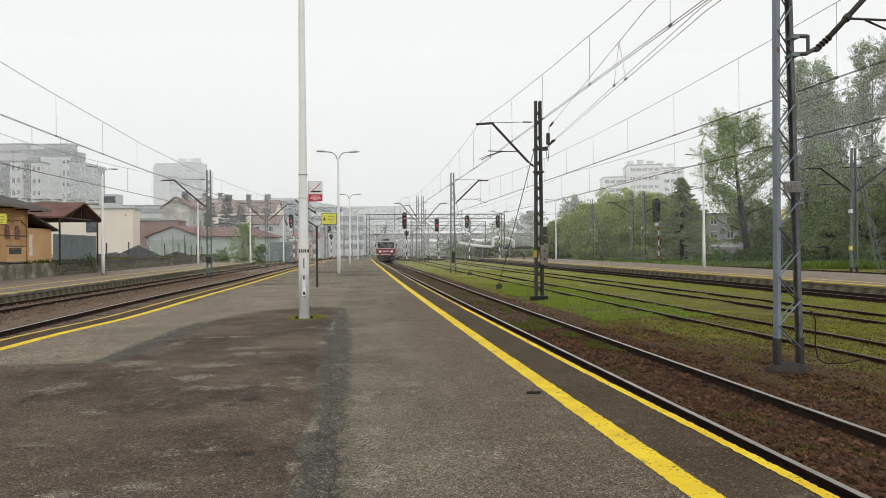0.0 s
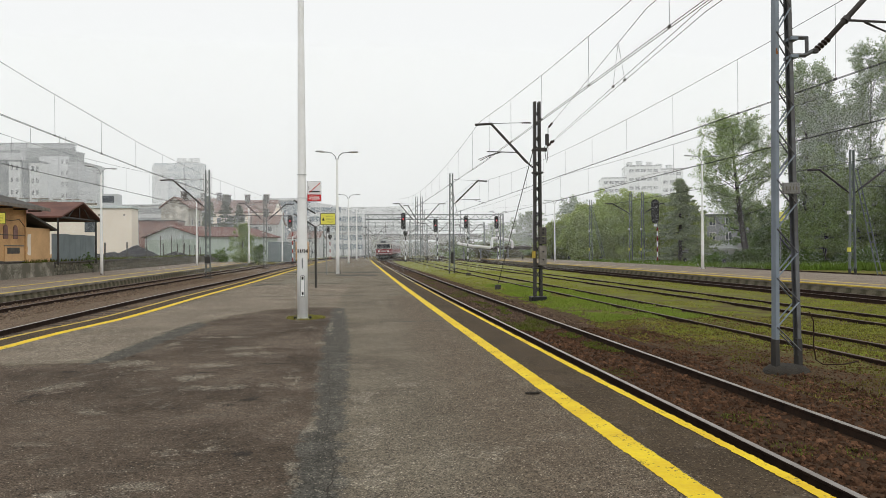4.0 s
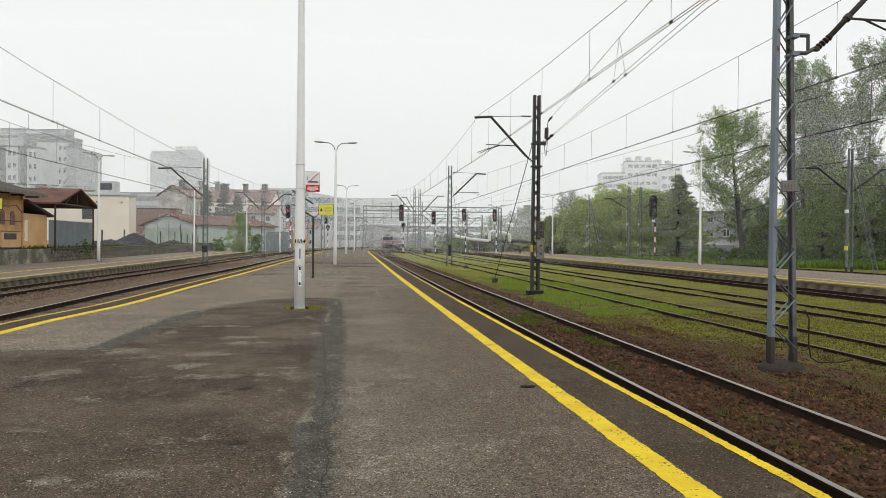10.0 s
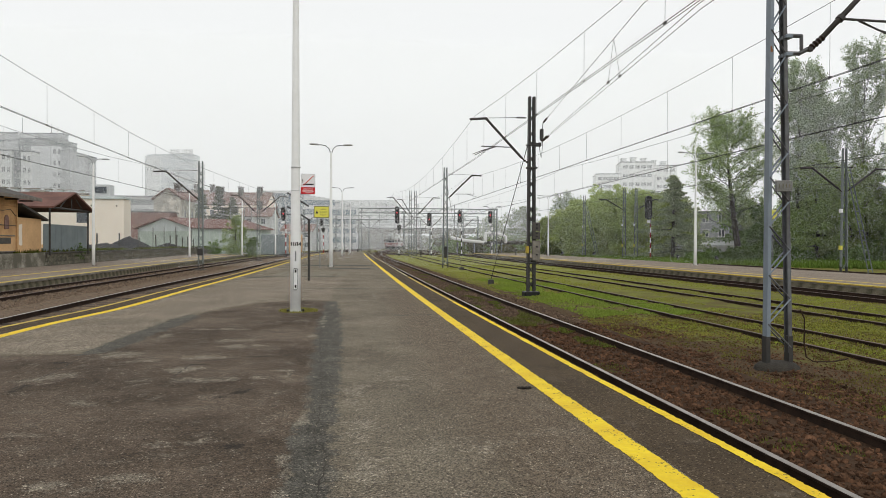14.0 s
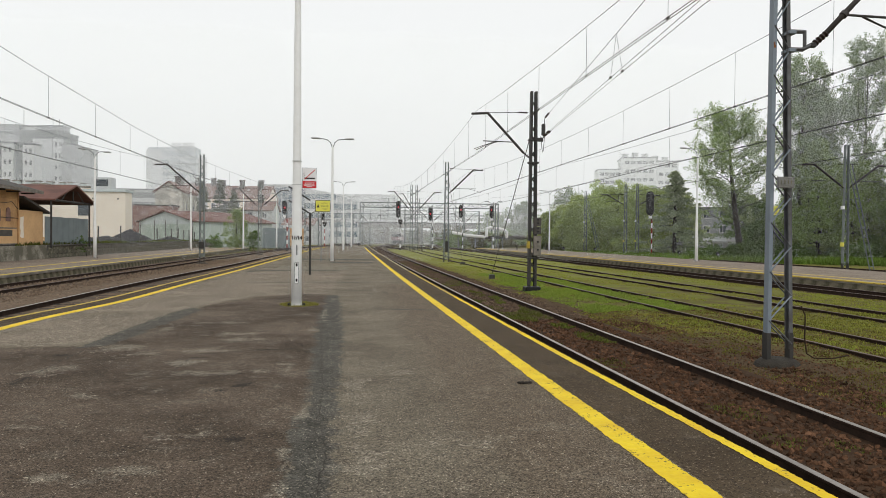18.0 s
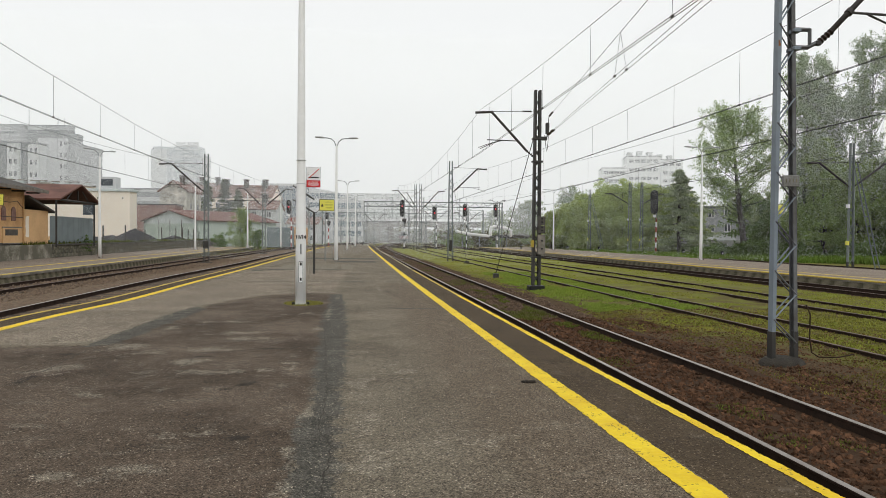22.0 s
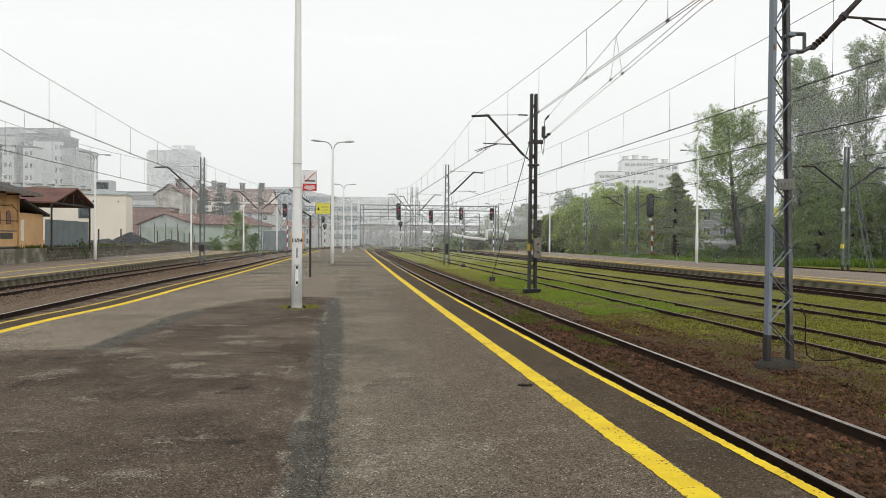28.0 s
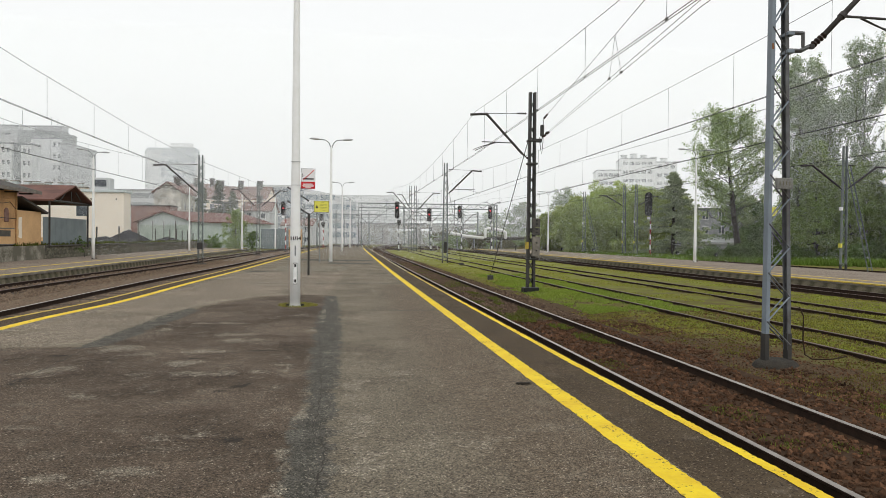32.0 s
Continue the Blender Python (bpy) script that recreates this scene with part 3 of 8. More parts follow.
for key, spots in (("wear", BARE_SPOTS), ("pit", HOLLOWS)):
    fields[key] = np.max([k * 0.85 * np.exp(-(((gx - x) / a) ** 2 + ((gy - y) / b) ** 2)) for x, y, a, b, k in spots], axis=0)
for key, field in fields.items():
    top.data.attributes.new(key, "FLOAT", "POINT").data.foreach_set("value", np.clip(field, 0, 1).astype(np.float32).ravel())


def flecks(name, label, spots, material, seed, z):
    """Small ragged chips lying in the surface: (x, y, half width, half depth, how many, size)."""
    rng = np.random.default_rng(seed)
    verts, faces = [], []
    for x, y, w, d, n, s in spots:
        for i in range(n):
            a, b = rng.normal(size=2) * 0.5
            px, py, r = x + a * w, y + b * d, s * rng.uniform(0.25, 0.85)
            k, turn = len(verts), rng.uniform(0, 6.28)
            for c in range(5):
                q = r * rng.uniform(0.5, 1.2)
                verts.append((px + q * math.cos(turn + c * 1.257), py + q * math.sin(turn + c * 1.257), z))
            faces.append((k, k + 1, k + 2, k + 3, k + 4))
    ob = soup(name, verts, faces, material)
    ob.parent = platform
    return tagged(ob, label, kind="stuff")


CHIP = mat("bare_stone_chip", (0.25, 0.215, 0.165), 0.85, scale=20, color2=(0.16, 0.135, 0.105), piece=0.45)
CHIP_DARK = mat("tar_hollow", (0.036, 0.029, 0.022), 0.9, scale=20, color2=(0.024, 0.020, 0.016), piece=0.4)
worn = [(0.86, 21.3, 0.04, 1.4, 120, 0.022), (0.98, 20.6, 0.05, 1.2, 60, 0.022), (-0.32, 18.2, 0.06, 0.5, 70, 0.02), (-1.4, 9.0, 0.5, 0.25, 120, 0.012), (-2.4, 9.0, 0.4, 0.2, 120, 0.012), (-1.3, 10.9, 0.5, 0.15, 120, 0.013), (-3.1, 11.6, 0.25, 0.5, 140, 0.013), (-0.8, 6.6, 0.2, 0.12, 70, 0.010), (-2.0, 13.4, 0.5, 0.3, 110, 0.015), (-0.9, 14.5, 0.4, 0.3, 90, 0.016),
        (-0.36, 6.5, 0.05, 0.14, 90, 0.011), (-0.40, 4.97, 0.05, 0.2, 150, 0.011), (-0.37, 7.35, 0.05, 0.3, 90, 0.011), (-0.46, 9.5, 0.05, 0.3, 80, 0.013),
        (-0.52, 12.1, 0.1, 0.2, 70, 0.014), (-1.94, 4.93, 0.12, 0.1, 110, 0.011), (-1.45, 5.02, 0.14, 0.12, 120, 0.011), (-1.7, 4.8, 0.3, 0.1, 110, 0.009),
        (-1.75, 11.8, 0.3, 0.2, 120, 0.014), (-0.95, 12.1, 0.16, 0.1, 50, 0.014), (-2.0, 9.26, 0.12, 0.2, 90, 0.013), (-2.26, 8.53, 0.1, 0.1, 50, 0.012),
        (-2.66, 6.25, 0.12, 0.07, 60, 0.010), (-3.44, 8.84, 0.22, 0.5, 150, 0.012), (-2.61, 10.2, 0.3, 0.15, 80, 0.013), (-1.6, 8.6, 0.8, 0.12, 150, 0.011), (-3.0, 13.0, 0.14, 1.2, 150, 0.014)]
flecks("stone_chips", "pale bare stone chips in the worn asphalt", worn, CHIP, 3, 0.0016)
dark_spots = [(-1.05, 7.86, 0.14, 0.12, 90, 0.017), (-1.22, 7.55, 0.14, 0.12, 60, 0.015), (-0.88, 5.72, 0.12, 0.09, 110, 0.012), (-1.75, 7.45, 0.2, 0.09, 60, 0.014),
              (-1.9, 9.9, 0.28, 0.07, 80, 0.016), (-2.6, 12.9, 0.4, 0.15, 80, 0.018), (1.95, 7.55, 0.12, 0.03, 60, 0.012)]
flecks("worn_hollows", "dark worn hollows in the asphalt", dark_spots, CHIP_DARK, 4, 0.0012)


def crack(pts, width, label="fine dark crack in the asphalt"):
    """A thin ragged crack along a line in plan."""
    bm = bmesh.new()
    prev = None
    for (ax, ay), (bx, by) in zip(pts, pts[1:]):
        ln = math.hypot(bx - ax, by - ay)
        nx, ny = -(by - ay) / ln, (bx - ax) / ln
        n = max(2, int(ln / 0.05))
        for i in range(n):
            u = i / n
            j = noise.noise((ax * 3 + u * ln * 6, ay * 3, 2.0)) * 0.03 + random.uniform(-0.008, 0.008)
            w = width * random.uniform(0.15, 1.0)
            x, y = ax + (bx - ax) * u + nx * j, ay + (by - ay) * u + ny * j
            v = bm.verts.new((x - nx * w, y - ny * w, 0.0014)), bm.verts.new((x + nx * w, y + ny * w, 0.0014))
            if prev:
                bm.faces.new((prev[0], prev[1], v[1], v[0]))
            prev = v
    part("crack", bm, CHIP_DARK, platform, label)


for pts, w in (([(-3.58, 10.29), (-3.55, 9.51), (-3.51, 8.75), (-3.56, 8.37), (-3.58, 8.02)], 0.012), ([(-2.0, 8.71), (-2.0, 9.38), (-1.9, 9.88), (-1.27, 10.04), (-0.62, 10.28)], 0.012),
               ([(-0.62, 15.2), (-0.40, 11.7), (-0.33, 10.0), (-0.22, 7.3), (-0.25, 5.86), (-0.12, 5.39), (-0.2, 4.0)], 0.008), ([(2.5, 3.2), (2.55, 4.6), (2.48, 6.0), (2.62, 7.6), (2.5, 9.5), (2.6, 13)], 0.003),
               ([(2.35, 5.2), (2.6, 5.28), (2.85, 5.35)], 0.003), ([(2.34, 8.8), (2.9, 8.7)], 0.004), ([(-5.2, 8.9), (-4.5, 9.4), (-3.6, 9.3)], 0.008)):
    crack(pts, w)

def painted(fa, fb, y0, y1, z, material, step=0.03):
    """A painted line with ragged borders."""
    bm = bmesh.new()
    prev = None
    y = y0
    while y <= y1:
        ja = noise.noise((fa(y) * 3, y * 2.3, 1.0)) * 0.010 + noise.noise((fa(y), y * 11, 3.0)) * 0.010 + random.uniform(-0.006, 0.006)
        jb = noise.noise((fb(y) * 3, y * 2.3, 5.0)) * 0.010 + noise.noise((fb(y), y * 11, 7.0)) * 0.010 + random.uniform(-0.006, 0.006)
        v = bm.verts.new((fa(y) + ja, y, z)), bm.verts.new((fb(y) + jb, y, z))
        if prev:
            bm.faces.new((prev[0], prev[1], v[1], v[0]))
        prev = v
        y += step if y < 25 else 1.0
    return bm


give = lambda y: 0.028 * max(0.0, min(1.0, (9 - y) / 4.5))
wob = lambda y: 0.008 * noise.noise((0.3, y * 0.35, 9.0))
tagged(part("platform_line", painted(lambda y: right_edge(y) - 0.905 - give(y) + wob(y), lambda y: right_edge(y) - 0.705 - 0.3 * give(y) + wob(y), -10, 108, 0.004, YELLOW), YELLOW, platform), "broad yellow painted safety line")
tagged(part("edge_line", painted(lambda y: right_edge(y) - 0.10, lambda y: right_edge(y) - 0.004, -10, 19, 0.002, YELLOW), YELLOW, platform), "thin yellow line on the platform edge")
tagged(part("edge_line", painted(lambda y: right_edge(y) - 0.09, lambda y: right_edge(y) - 0.004, 19.01, 34, 0.002, YELLOW_PALE), YELLOW_PALE, platform), "thin worn yellow line on the platform edge")
tagged(part("edge_line", painted(lambda y: right_edge(y) - 0.09, lambda y: right_edge(y) - 0.004, 34.01, 108, 0.002, EDGE_PAINT), EDGE_PAINT, platform), "worn pale platform edge")
tagged(part("platform_line", painted(lambda y: left_edge(y) + 0.58 + wob(y), lambda y: left_edge(y) + 0.78 + wob(y), -10, 108, 0.004, YELLOW), YELLOW, platform), "broad yellow painted safety line")
tagged(part("edge_line", painted(lambda y: left_edge(y) + 0.004, lambda y: left_edge(y) + 0.11, -10, 108, 0.002, YELLOW_PALE), YELLOW_PALE, platform), "thin worn yellow edge line")


# ---- tracks ----
def rail(c, s, y0, y1, z, shine):
    """One rail: foot, web and head, swept along the track."""
    prof = [(-0.065, -0.17), (-0.065, -0.158), (-0.012, -0.14), (-0.012, -0.045), (-0.036, -0.03), (-0.036, -0.006), (-0.026, 0.0),
            (0.026, 0.0), (0.036, -0.006), (0.036, -0.03), (0.012, -0.045), (0.012, -0.14), (0.065, -0.158), (0.065, -0.17)]
    bm = bmesh.new()
    prev = None
    for y in np.linspace(y0, y1, int((y1 - y0) / 3.0) + 2):
        row = [bm.verts.new((c(y) + s + a, y, z + b)) for a, b in prof]
        if prev:
            for i in range(len(prof) - 1):
                f = bm.faces.new((prev[i], prev[i + 1], row[i + 1], row[i]))
                f.material_index = 1 if 5 <= i <= 7 else 0
        prev = row
    bmesh.ops.recalc_face_normals(bm, faces=list(bm.faces))
    return bm


def track(c, y0, y1, z, label, shine, bed, width=1.75, sleepers=(0, 0), drop=0.15):
    root = thing("railway_track", label, "railway track", kind="structure")
    if bed:
        part("ballast_bed", solid_strip(lambda y: c(y) - width, lambda y: c(y) + width, y0, y1, ZG - 0.05, z - drop), bed, root)
    for s in (-0.753, 0.753):
        ob = part("rail", rail(c, s, y0, y1, z, shine), RUST, root)
        ob.data.materials.append(shine)
    if sleepers[1]:
        bm = cube(-1.25, 1.25, -0.12, 0.12, -0.1, 0.0, 0.01)
        first = None
        for y in np.arange(sleepers[0], sleepers[1], 0.65):
            at = pose(c(y), y, z - 0.142 + random.uniform(-0.01, 0.006), 0, 0, random.uniform(-1, 1))
            if first is None:
                first = part("sleeper", bm, WOOD, root, at=at)
            else:
                twin(first, root, at)
    return root


main_track = track(track_r, -40, 470, ZR, "rusty main track with polished rail heads on brown ballast", SHINE, BED, 1.7, (1, 110), 0.125)
track(track_l, -40, 255, ZL, "rusty track beside the platform on grey-brown ballast", SHINE, BED_GREY, 2.6, (8, 60))
track(track_l2, -40, 255, ZL2, "rusty track on grey-brown ballast beside the far platform", DULL, BED_GREY, 2.3, (15, 70))
SOD = mat("sod_bed", (0.090, 0.108, 0.014), 0.95, scale=0.9, color2=(0.088, 0.060, 0.028), bump=0.8, detail=9, lo=0.45, hi=0.85, spec=0.06)
track(track_2, -40, 255, ZR + 0.02, "disused siding overgrown with grass", DULL, None)
track(track_3, -40, 255, ZR + 0.02, "disused siding overgrown with grass", DULL, None)
track(track_4, -40, 255, ZR + 0.02, "dark track beside a platform", DULL, BED, 1.5)


track(lambda y: 36.6 + 0.0009 * (y - 60) ** 2 * (1 if y > 60 else 0), -20, 130, -0.42, "dull siding in the grass behind the far platform", DULL, None, 1.4)


def verge_z(x, y):
    """The lie of the grass between the sidings."""
    rise = max(0.0, min(1.0, (x - 6.2) / 1.6)) * max(0.0, min(1.0, (19.2 - x) / 0.8))
    return ZG + 0.02 + rise * (0.115 + 0.05 * noise.noise((x * 0.8, y * 0.5, 2.0)) + 0.025 * noise.noise((x * 3, y * 2, 5.0)))


VERGE = mat("verge_ground", (0.145, 0.160, 0.028), 0.95, scale=1.1, color2=(0.105, 0.084, 0.036), bump=1.0, detail=10, lo=0.52, hi=0.86, spec=0.06)
ns, ls = VERGE.node_tree.nodes, VERGE.node_tree.links
p = ns["Principled BSDF"]
bare, blot, grain, sum_, cut, dirt, lay = (ns.new("ShaderNode" + k) for k in ("Attribute", "TexNoise", "TexNoise", "Math", "MapRange", "ValToRGB", "Mix"))
bare.attribute_name = "earth"
for n, k, d in ((blot, 1.6, 9), (grain, 22, 5)):
    n.inputs["Scale"].default_value, n.inputs["Detail"].default_value, n.inputs["Roughness"].default_value = k, d, 0.68
    ls.new(ns["Texture Coordinate"].outputs["Object"], n.inputs["Vector"])
sum_.operation = "MULTIPLY_ADD"
sum_.inputs[1].default_value = 1.6
ls.new(blot.outputs["Fac"], sum_.inputs[0])
ls.new(bare.outputs["Fac"], sum_.inputs[2])
cut.inputs[1].default_value, cut.inputs[2].default_value = 1.12, 1.5
ls.new(sum_.outputs[0], cut.inputs[0])
dirt.color_ramp.elements[0].position, dirt.color_ramp.elements[1].position = 0.35, 0.68
dirt.color_ramp.elements[0].color, dirt.color_ramp.elements[1].color = (0.044, 0.029, 0.017, 1), (0.125, 0.086, 0.050, 1)
ls.new(grain.outputs["Fac"], dirt.inputs[0])
# far grass is mixed towards a pale green: haze put into the ground colour
paled, dry = ns.new("ShaderNodeMix"), ns.new("ShaderNodeAttribute")
paled.data_type, dry.attribute_name = "RGBA", "dry"
paled.inputs[7].default_value = (0.240, 0.250, 0.074, 1)
ls.new(dry.outputs["Fac"], paled.inputs[0])
ls.new(p.inputs["Base Color"].links[0].from_socket, paled.inputs[6])
lay.data_type = "RGBA"
ls.new(cut.outputs[0], lay.inputs[0])
ls.new(paled.outputs[2], lay.inputs[6])
ls.new(dirt.outputs[0], lay.inputs[7])
ls.new(lay.outputs[2], p.inputs["Base Color"])


def bare_earth(x, y):
    """How bare the ground is: earth beside the ballast, grass further out."""
    far = 7.9 + 0.16 * max(0.0, 15 - y) - 0.05 * max(0.0, y - 13) + 0.03 * max(0.0, y - 26)
    v = 0.5 + (far - x) * 0.42 + max(0.0, min(0.12, (y - 40) * 0.012))
    for c in (track_2, track_3):
        v = max(v, 0.62 - 1.3 * abs(abs(x - c(y)) - 0.753))
    return max(0.0, min(1.0, v))


vy = np.concatenate([np.arange(-10, 34, 0.22), np.arange(34, 120.5, 1.0)])
vx = np.linspace(6.1, 19.3, 120)
verge = soup("verge", [(x, y, verge_z(x, y)) for y in vy for x in vx],
             [(i * 120 + k, i * 120 + k + 1, i * 120 + 121 + k, i * 120 + 120 + k) for i in range(len(vy) - 1) for k in range(119)], VERGE)
verge.data.shade_smooth()
verge.data.attributes.new("earth", "FLOAT", "POINT").data.foreach_set("value", np.array([bare_earth(x, y) for y in vy for x in vx], dtype=np.float32))
# amount of painted haze, growing with distance along y
verge.data.attributes.new("dry", "FLOAT", "POINT").data.foreach_set("value", np.array([max(0.0, min(0.7, (y - 22) / 45)) for y in vy for x in vx], dtype=np.float32))
tagged(verge, "uneven grassy ground between the sidings with bare earth", "ground", kind="structure")


def crossover(y0, x0, y1, x1, z, label):
    """A connecting track of a junction, from one line to another."""
    h = y1 - y0
    f = lambda y: x0 + (x1 - x0) * (3 * ((y - y0) / h) ** 2 - 2 * ((y - y0) / h) ** 3)
    track(f, y0, y1, z, label, DULL, BED, 1.4)


crossover(118, 5.3, 175, -1.0, ZR - 0.012, "rusty junction track curving between two lines")
crossover(112, 10.5, 165, 8.3, ZR - 0.016, "rusty junction track curving between two lines")
crossover(125, 15.9, 190, 10.9, ZR - 0.02, "rusty junction track curving between two lines")
crossover(128, 21.0, 195, 20.8, ZR - 0.024, "rusty junction track curving between two lines")


# ---- the two outer platforms ----
def side_platform(name, label, x0, x1, edge, z, y0, y1, line1, line2, pitch):
    root = thing(name, label, "platform", kind="structure")
    part("platform_body", cube(min(x0, x1), max(x0, x1), y0, y1, ZG - 0.05, z - 0.002), CONC_DARK, root)
    s = 1 if x1 > x0 else -1
    part("platform_surface", cube(min(x0 + s * 0.02, x1), max(x0 + s * 0.02, x1), y0, y1, z - 0.001, z + 0.02), FAR_ASPHALT, root)
    first = None
    for y in np.arange(pitch[0], pitch[1], pitch[2]):
        at = pose(x0, y, 0, 0, random.uniform(-0.6, 0.6), random.uniform(-0.3, 0.3))
        if first is None:
            first = part("edge_panel", cube(-0.06, 0.02, 0.005, pitch[2] - 0.005, ZG, z - 0.1, 0.01), CONC_PANEL, root, at=at)
        else:
            twin(first, root, at)
    part("edge_slab", cube(x0 - 0.1, x0 + 0.5, y0, y1, z - 0.1, z + 0.022, 0.008) if s > 0 else cube(x0 - 0.5, x0 + 0.1, y0, y1, z - 0.1, z + 0.022, 0.008), CONCRETE, root)
    e = x0 - s * 0.09
    part("edge_line", painted(lambda y: e, lambda y: e + s * line1, y0, y1, z + 0.026, YELLOW_PALE, 1.0), YELLOW_PALE, root, "worn yellow edge line")
    part("platform_line", painted(lambda y: x0 + s * line2, lambda y: x0 + s * (line2 + 0.3), y0, y1, z + 0.026, YELLOW_PALE, 1.0), YELLOW_PALE, root, "worn yellow safety line")
    return root


side_platform("platform_west", "brown asphalt side platform with a stained concrete edge", -14.62, -21.6, 0, -0.2, -30, 112, 0.34, 2.2, (18, 108, 0.75))
east = side_platform("platform_east", "brown asphalt side platform with yellow edge lines", 21.75, 30.2, 0, -0.15, -30, 118, 0.34, 1.4, (14, 110, 0.9))
part("painted_coping", cube(21.638, 21.646, -30, 118, -0.175, -0.126), YELLOW_PALE, east, "yellow painted front of the edge slab")
part("grass_strip", solid_strip(lambda y: track_l(y) + 2.4 - 0.03 * (y - 121), lambda y: track_r(y) - 1.75, 122.1, 150, ZG - 0.05, -0.42), SOD, platform, "grass beyond the platform's end")
debris = thing("debris", "small dark clump of debris beside the yellow line", "debris", at=pose(1.96, 7.55, 0.004))
for k in range(4):
    part("clod", lathe([(0.012, 0), (0.028, 0.006), (0.024, 0.016), (0.008, 0.022)], 7), CHIP_DARK, debris, at=pose(-0.06 + k * 0.04, 0.012 * (k % 2), 0, 0, 0, 40 * k))


# ---- lamps on the platforms ----
def lamp(x, y, z, h, rot, label, group, number=False, reach=1.33):
    """A tapered white pole with two curved arms and flat oval lanterns."""
    root = thing("platform_lamp", label, "street lamp", group, at=pose(x, y, z, 0, 0, rot))
    part("base_plate", cube(-0.155, 0.155, -0.155, 0.155, 0, 0.02, 0.006), WHITE, root)
    part("pole", lathe([(0.120, 0.02), (0.117, 1.6), (0.094, 3.4), (0.066, h - 0.6), (0.05, h - 0.35)], 10), WHITE, root, smooth=True)
    for s in (-1, 1):
        arm = part("arm", pipe([(0, 0, h - 0.75), (s * 0.03, 0, h - 0.5), (s * 0.14, 0, h - 0.2), (s * 0.34, 0, h - 0.02), (s * 0.6, 0, h + 0.03), (s * (reach - 0.55), 0, h + 0.04)], 0.03), GALV, root, smooth=True)
        lantern = lathe([(0.03, 0.085), (0.12, 0.07), (0.17, 0.03), (0.175, 0.0), (0.15, -0.03), (0.05, -0.045)], 12)
        for v in lantern.verts:
            v.co.x *= 2.0
        part("lantern", lantern, LANTERN, root, "flat oval lamp head", True, pose(s * (reach - 0.25), 0, h + 0.05, 0, -s * 3, 0))
    for s in (-1, 1):
        part("anchor_bolt", cube(-0.035, 0.035, -0.04, 0.04, 0, 0.07, 0.012), BLACK, root, at=pose(s * 0.165, -0.12, 0.0))
    if number:
        part("hatch", cube(-0.042, 0.042, -0.008, 0, 0.0, 0.47, 0.02), WHITE, root, "rounded cover plate", at=pose(0.0, -0.124, 0.53))
        part("hatch_rim", cube(-0.05, 0.05, -0.003, 0, 0.0, 0.49, 0.02), GALV, root, at=pose(0.0, -0.1225, 0.52))
        for zz in (0.56, 0.91):
            part("hatch_lock", cube(-0.02, 0.02, -0.008, 0, 0.0, 0.07, 0.008), BLACK, root, at=pose(0, -0.133, zz))
        part("label_plate", cube(-0.016, 0.016, -0.005, 0, 0, 0.23, 0.004), GALV, root, at=pose(0, -0.1225, 1.17))
        txt = bpy.data.curves.new("pole_number", "FONT")
        txt.body, txt.size, txt.extrude, txt.align_x = "11/14", 0.108, 0.002, "CENTER"
        txt.offset = 0.006
        t = new("pole_number", txt)
        t.data.materials.append(INK)
        t.parent, t.matrix_basis = root, pose(0.0, -0.122, 1.53, 90)
        for zz in (2.78, 3.32):
            part("clamp", lathe([(0.1135, 0), (0.1135, 0.01)], 12), LANTERN, root, at=pose(0, 0, zz))
    return root


near_lamp = lamp(-1.12, 16.58, 0, 8.3, 4, "tall white platform lamp pole with a number and bolted base", "lamps on the island platform", True)
for x, y in ((-0.9, 47.3), (-0.3, 84.0), (0.85, 113.0)):
    lamp(x, y, 0, 8.0, 2, "white platform lamp with two curved arms", "lamps on the island platform")
for x, y in ((-18.7, 56.2), (-18.2, 87.0), (-13.9, 99.5), (-10.2, 107.5)):
    lamp(x, y, -0.2, 8.05, 58, "white platform lamp with two curved arms", "lamps on the west platform")
for x, y in ((28.0, 53.6), (28.1, 95.5)):
    lamp(x, y, -0.13, 9.0 if y < 60 else 8.3, 0, "white platform lamp with two curved arms", "lamps on the east platform", reach=1.45)


def text(body, size, parent, at, material, name="lettering"):
    cu = bpy.data.curves.new(name, "FONT")
    cu.body, cu.size, cu.extrude, cu.align_x = body, size, 0.001, "CENTER"
    ob = new(name, cu)
    ob.data.materials.append(material)
    ob.parent, ob.matrix_basis = parent, at
    return ob


# no-smoking plate on the near lamp
sign = thing("no_smoking_sign", "white and red no-smoking plate strapped to a lamp pole", "sign", at=pose(-0.84, 16.59, 2.72, 0, 0, 6))
part("plate", cube(-0.155, 0.155, 0, 0.006, 0.155, 0.455, 0.002), SIGN_W, sign)
part("red_panel", cube(-0.155, 0.155, -0.001, 0.006, 0.0, 0.152, 0.002), SIGN_R, sign)
part("frame", cube(-0.16, 0.16, 0.007, 0.012, -0.005, 0.46), INK, sign)
part("cigarette", cube(-0.115, 0.125, -0.004, 0, 0.205, 0.235), INK, sign)
part("smoke", pipe([(-0.13, -0.003, 0.26), (-0.115, -0.003, 0.29), (-0.13, -0.003, 0.315), (-0.12, -0.003, 0.345)], 0.006, 5), INK, sign)
part("slash", bar((-0.11, -0.006, 0.195), (0.125, -0.006, 0.42), 0.009, None, 5), SIGN_R, sign)
text("Zakaz palenia", 0.042, sign, pose(0, -0.004, 0.105, 90), SIGN_W)
for i, w in enumerate((0.11, 0.13, 0.12, 0.06)):
    part("text_bar", cube(-w, w, -0.003, 0, 0.083 - i * 0.021, 0.094 - i * 0.021), SIGN_W, sign)


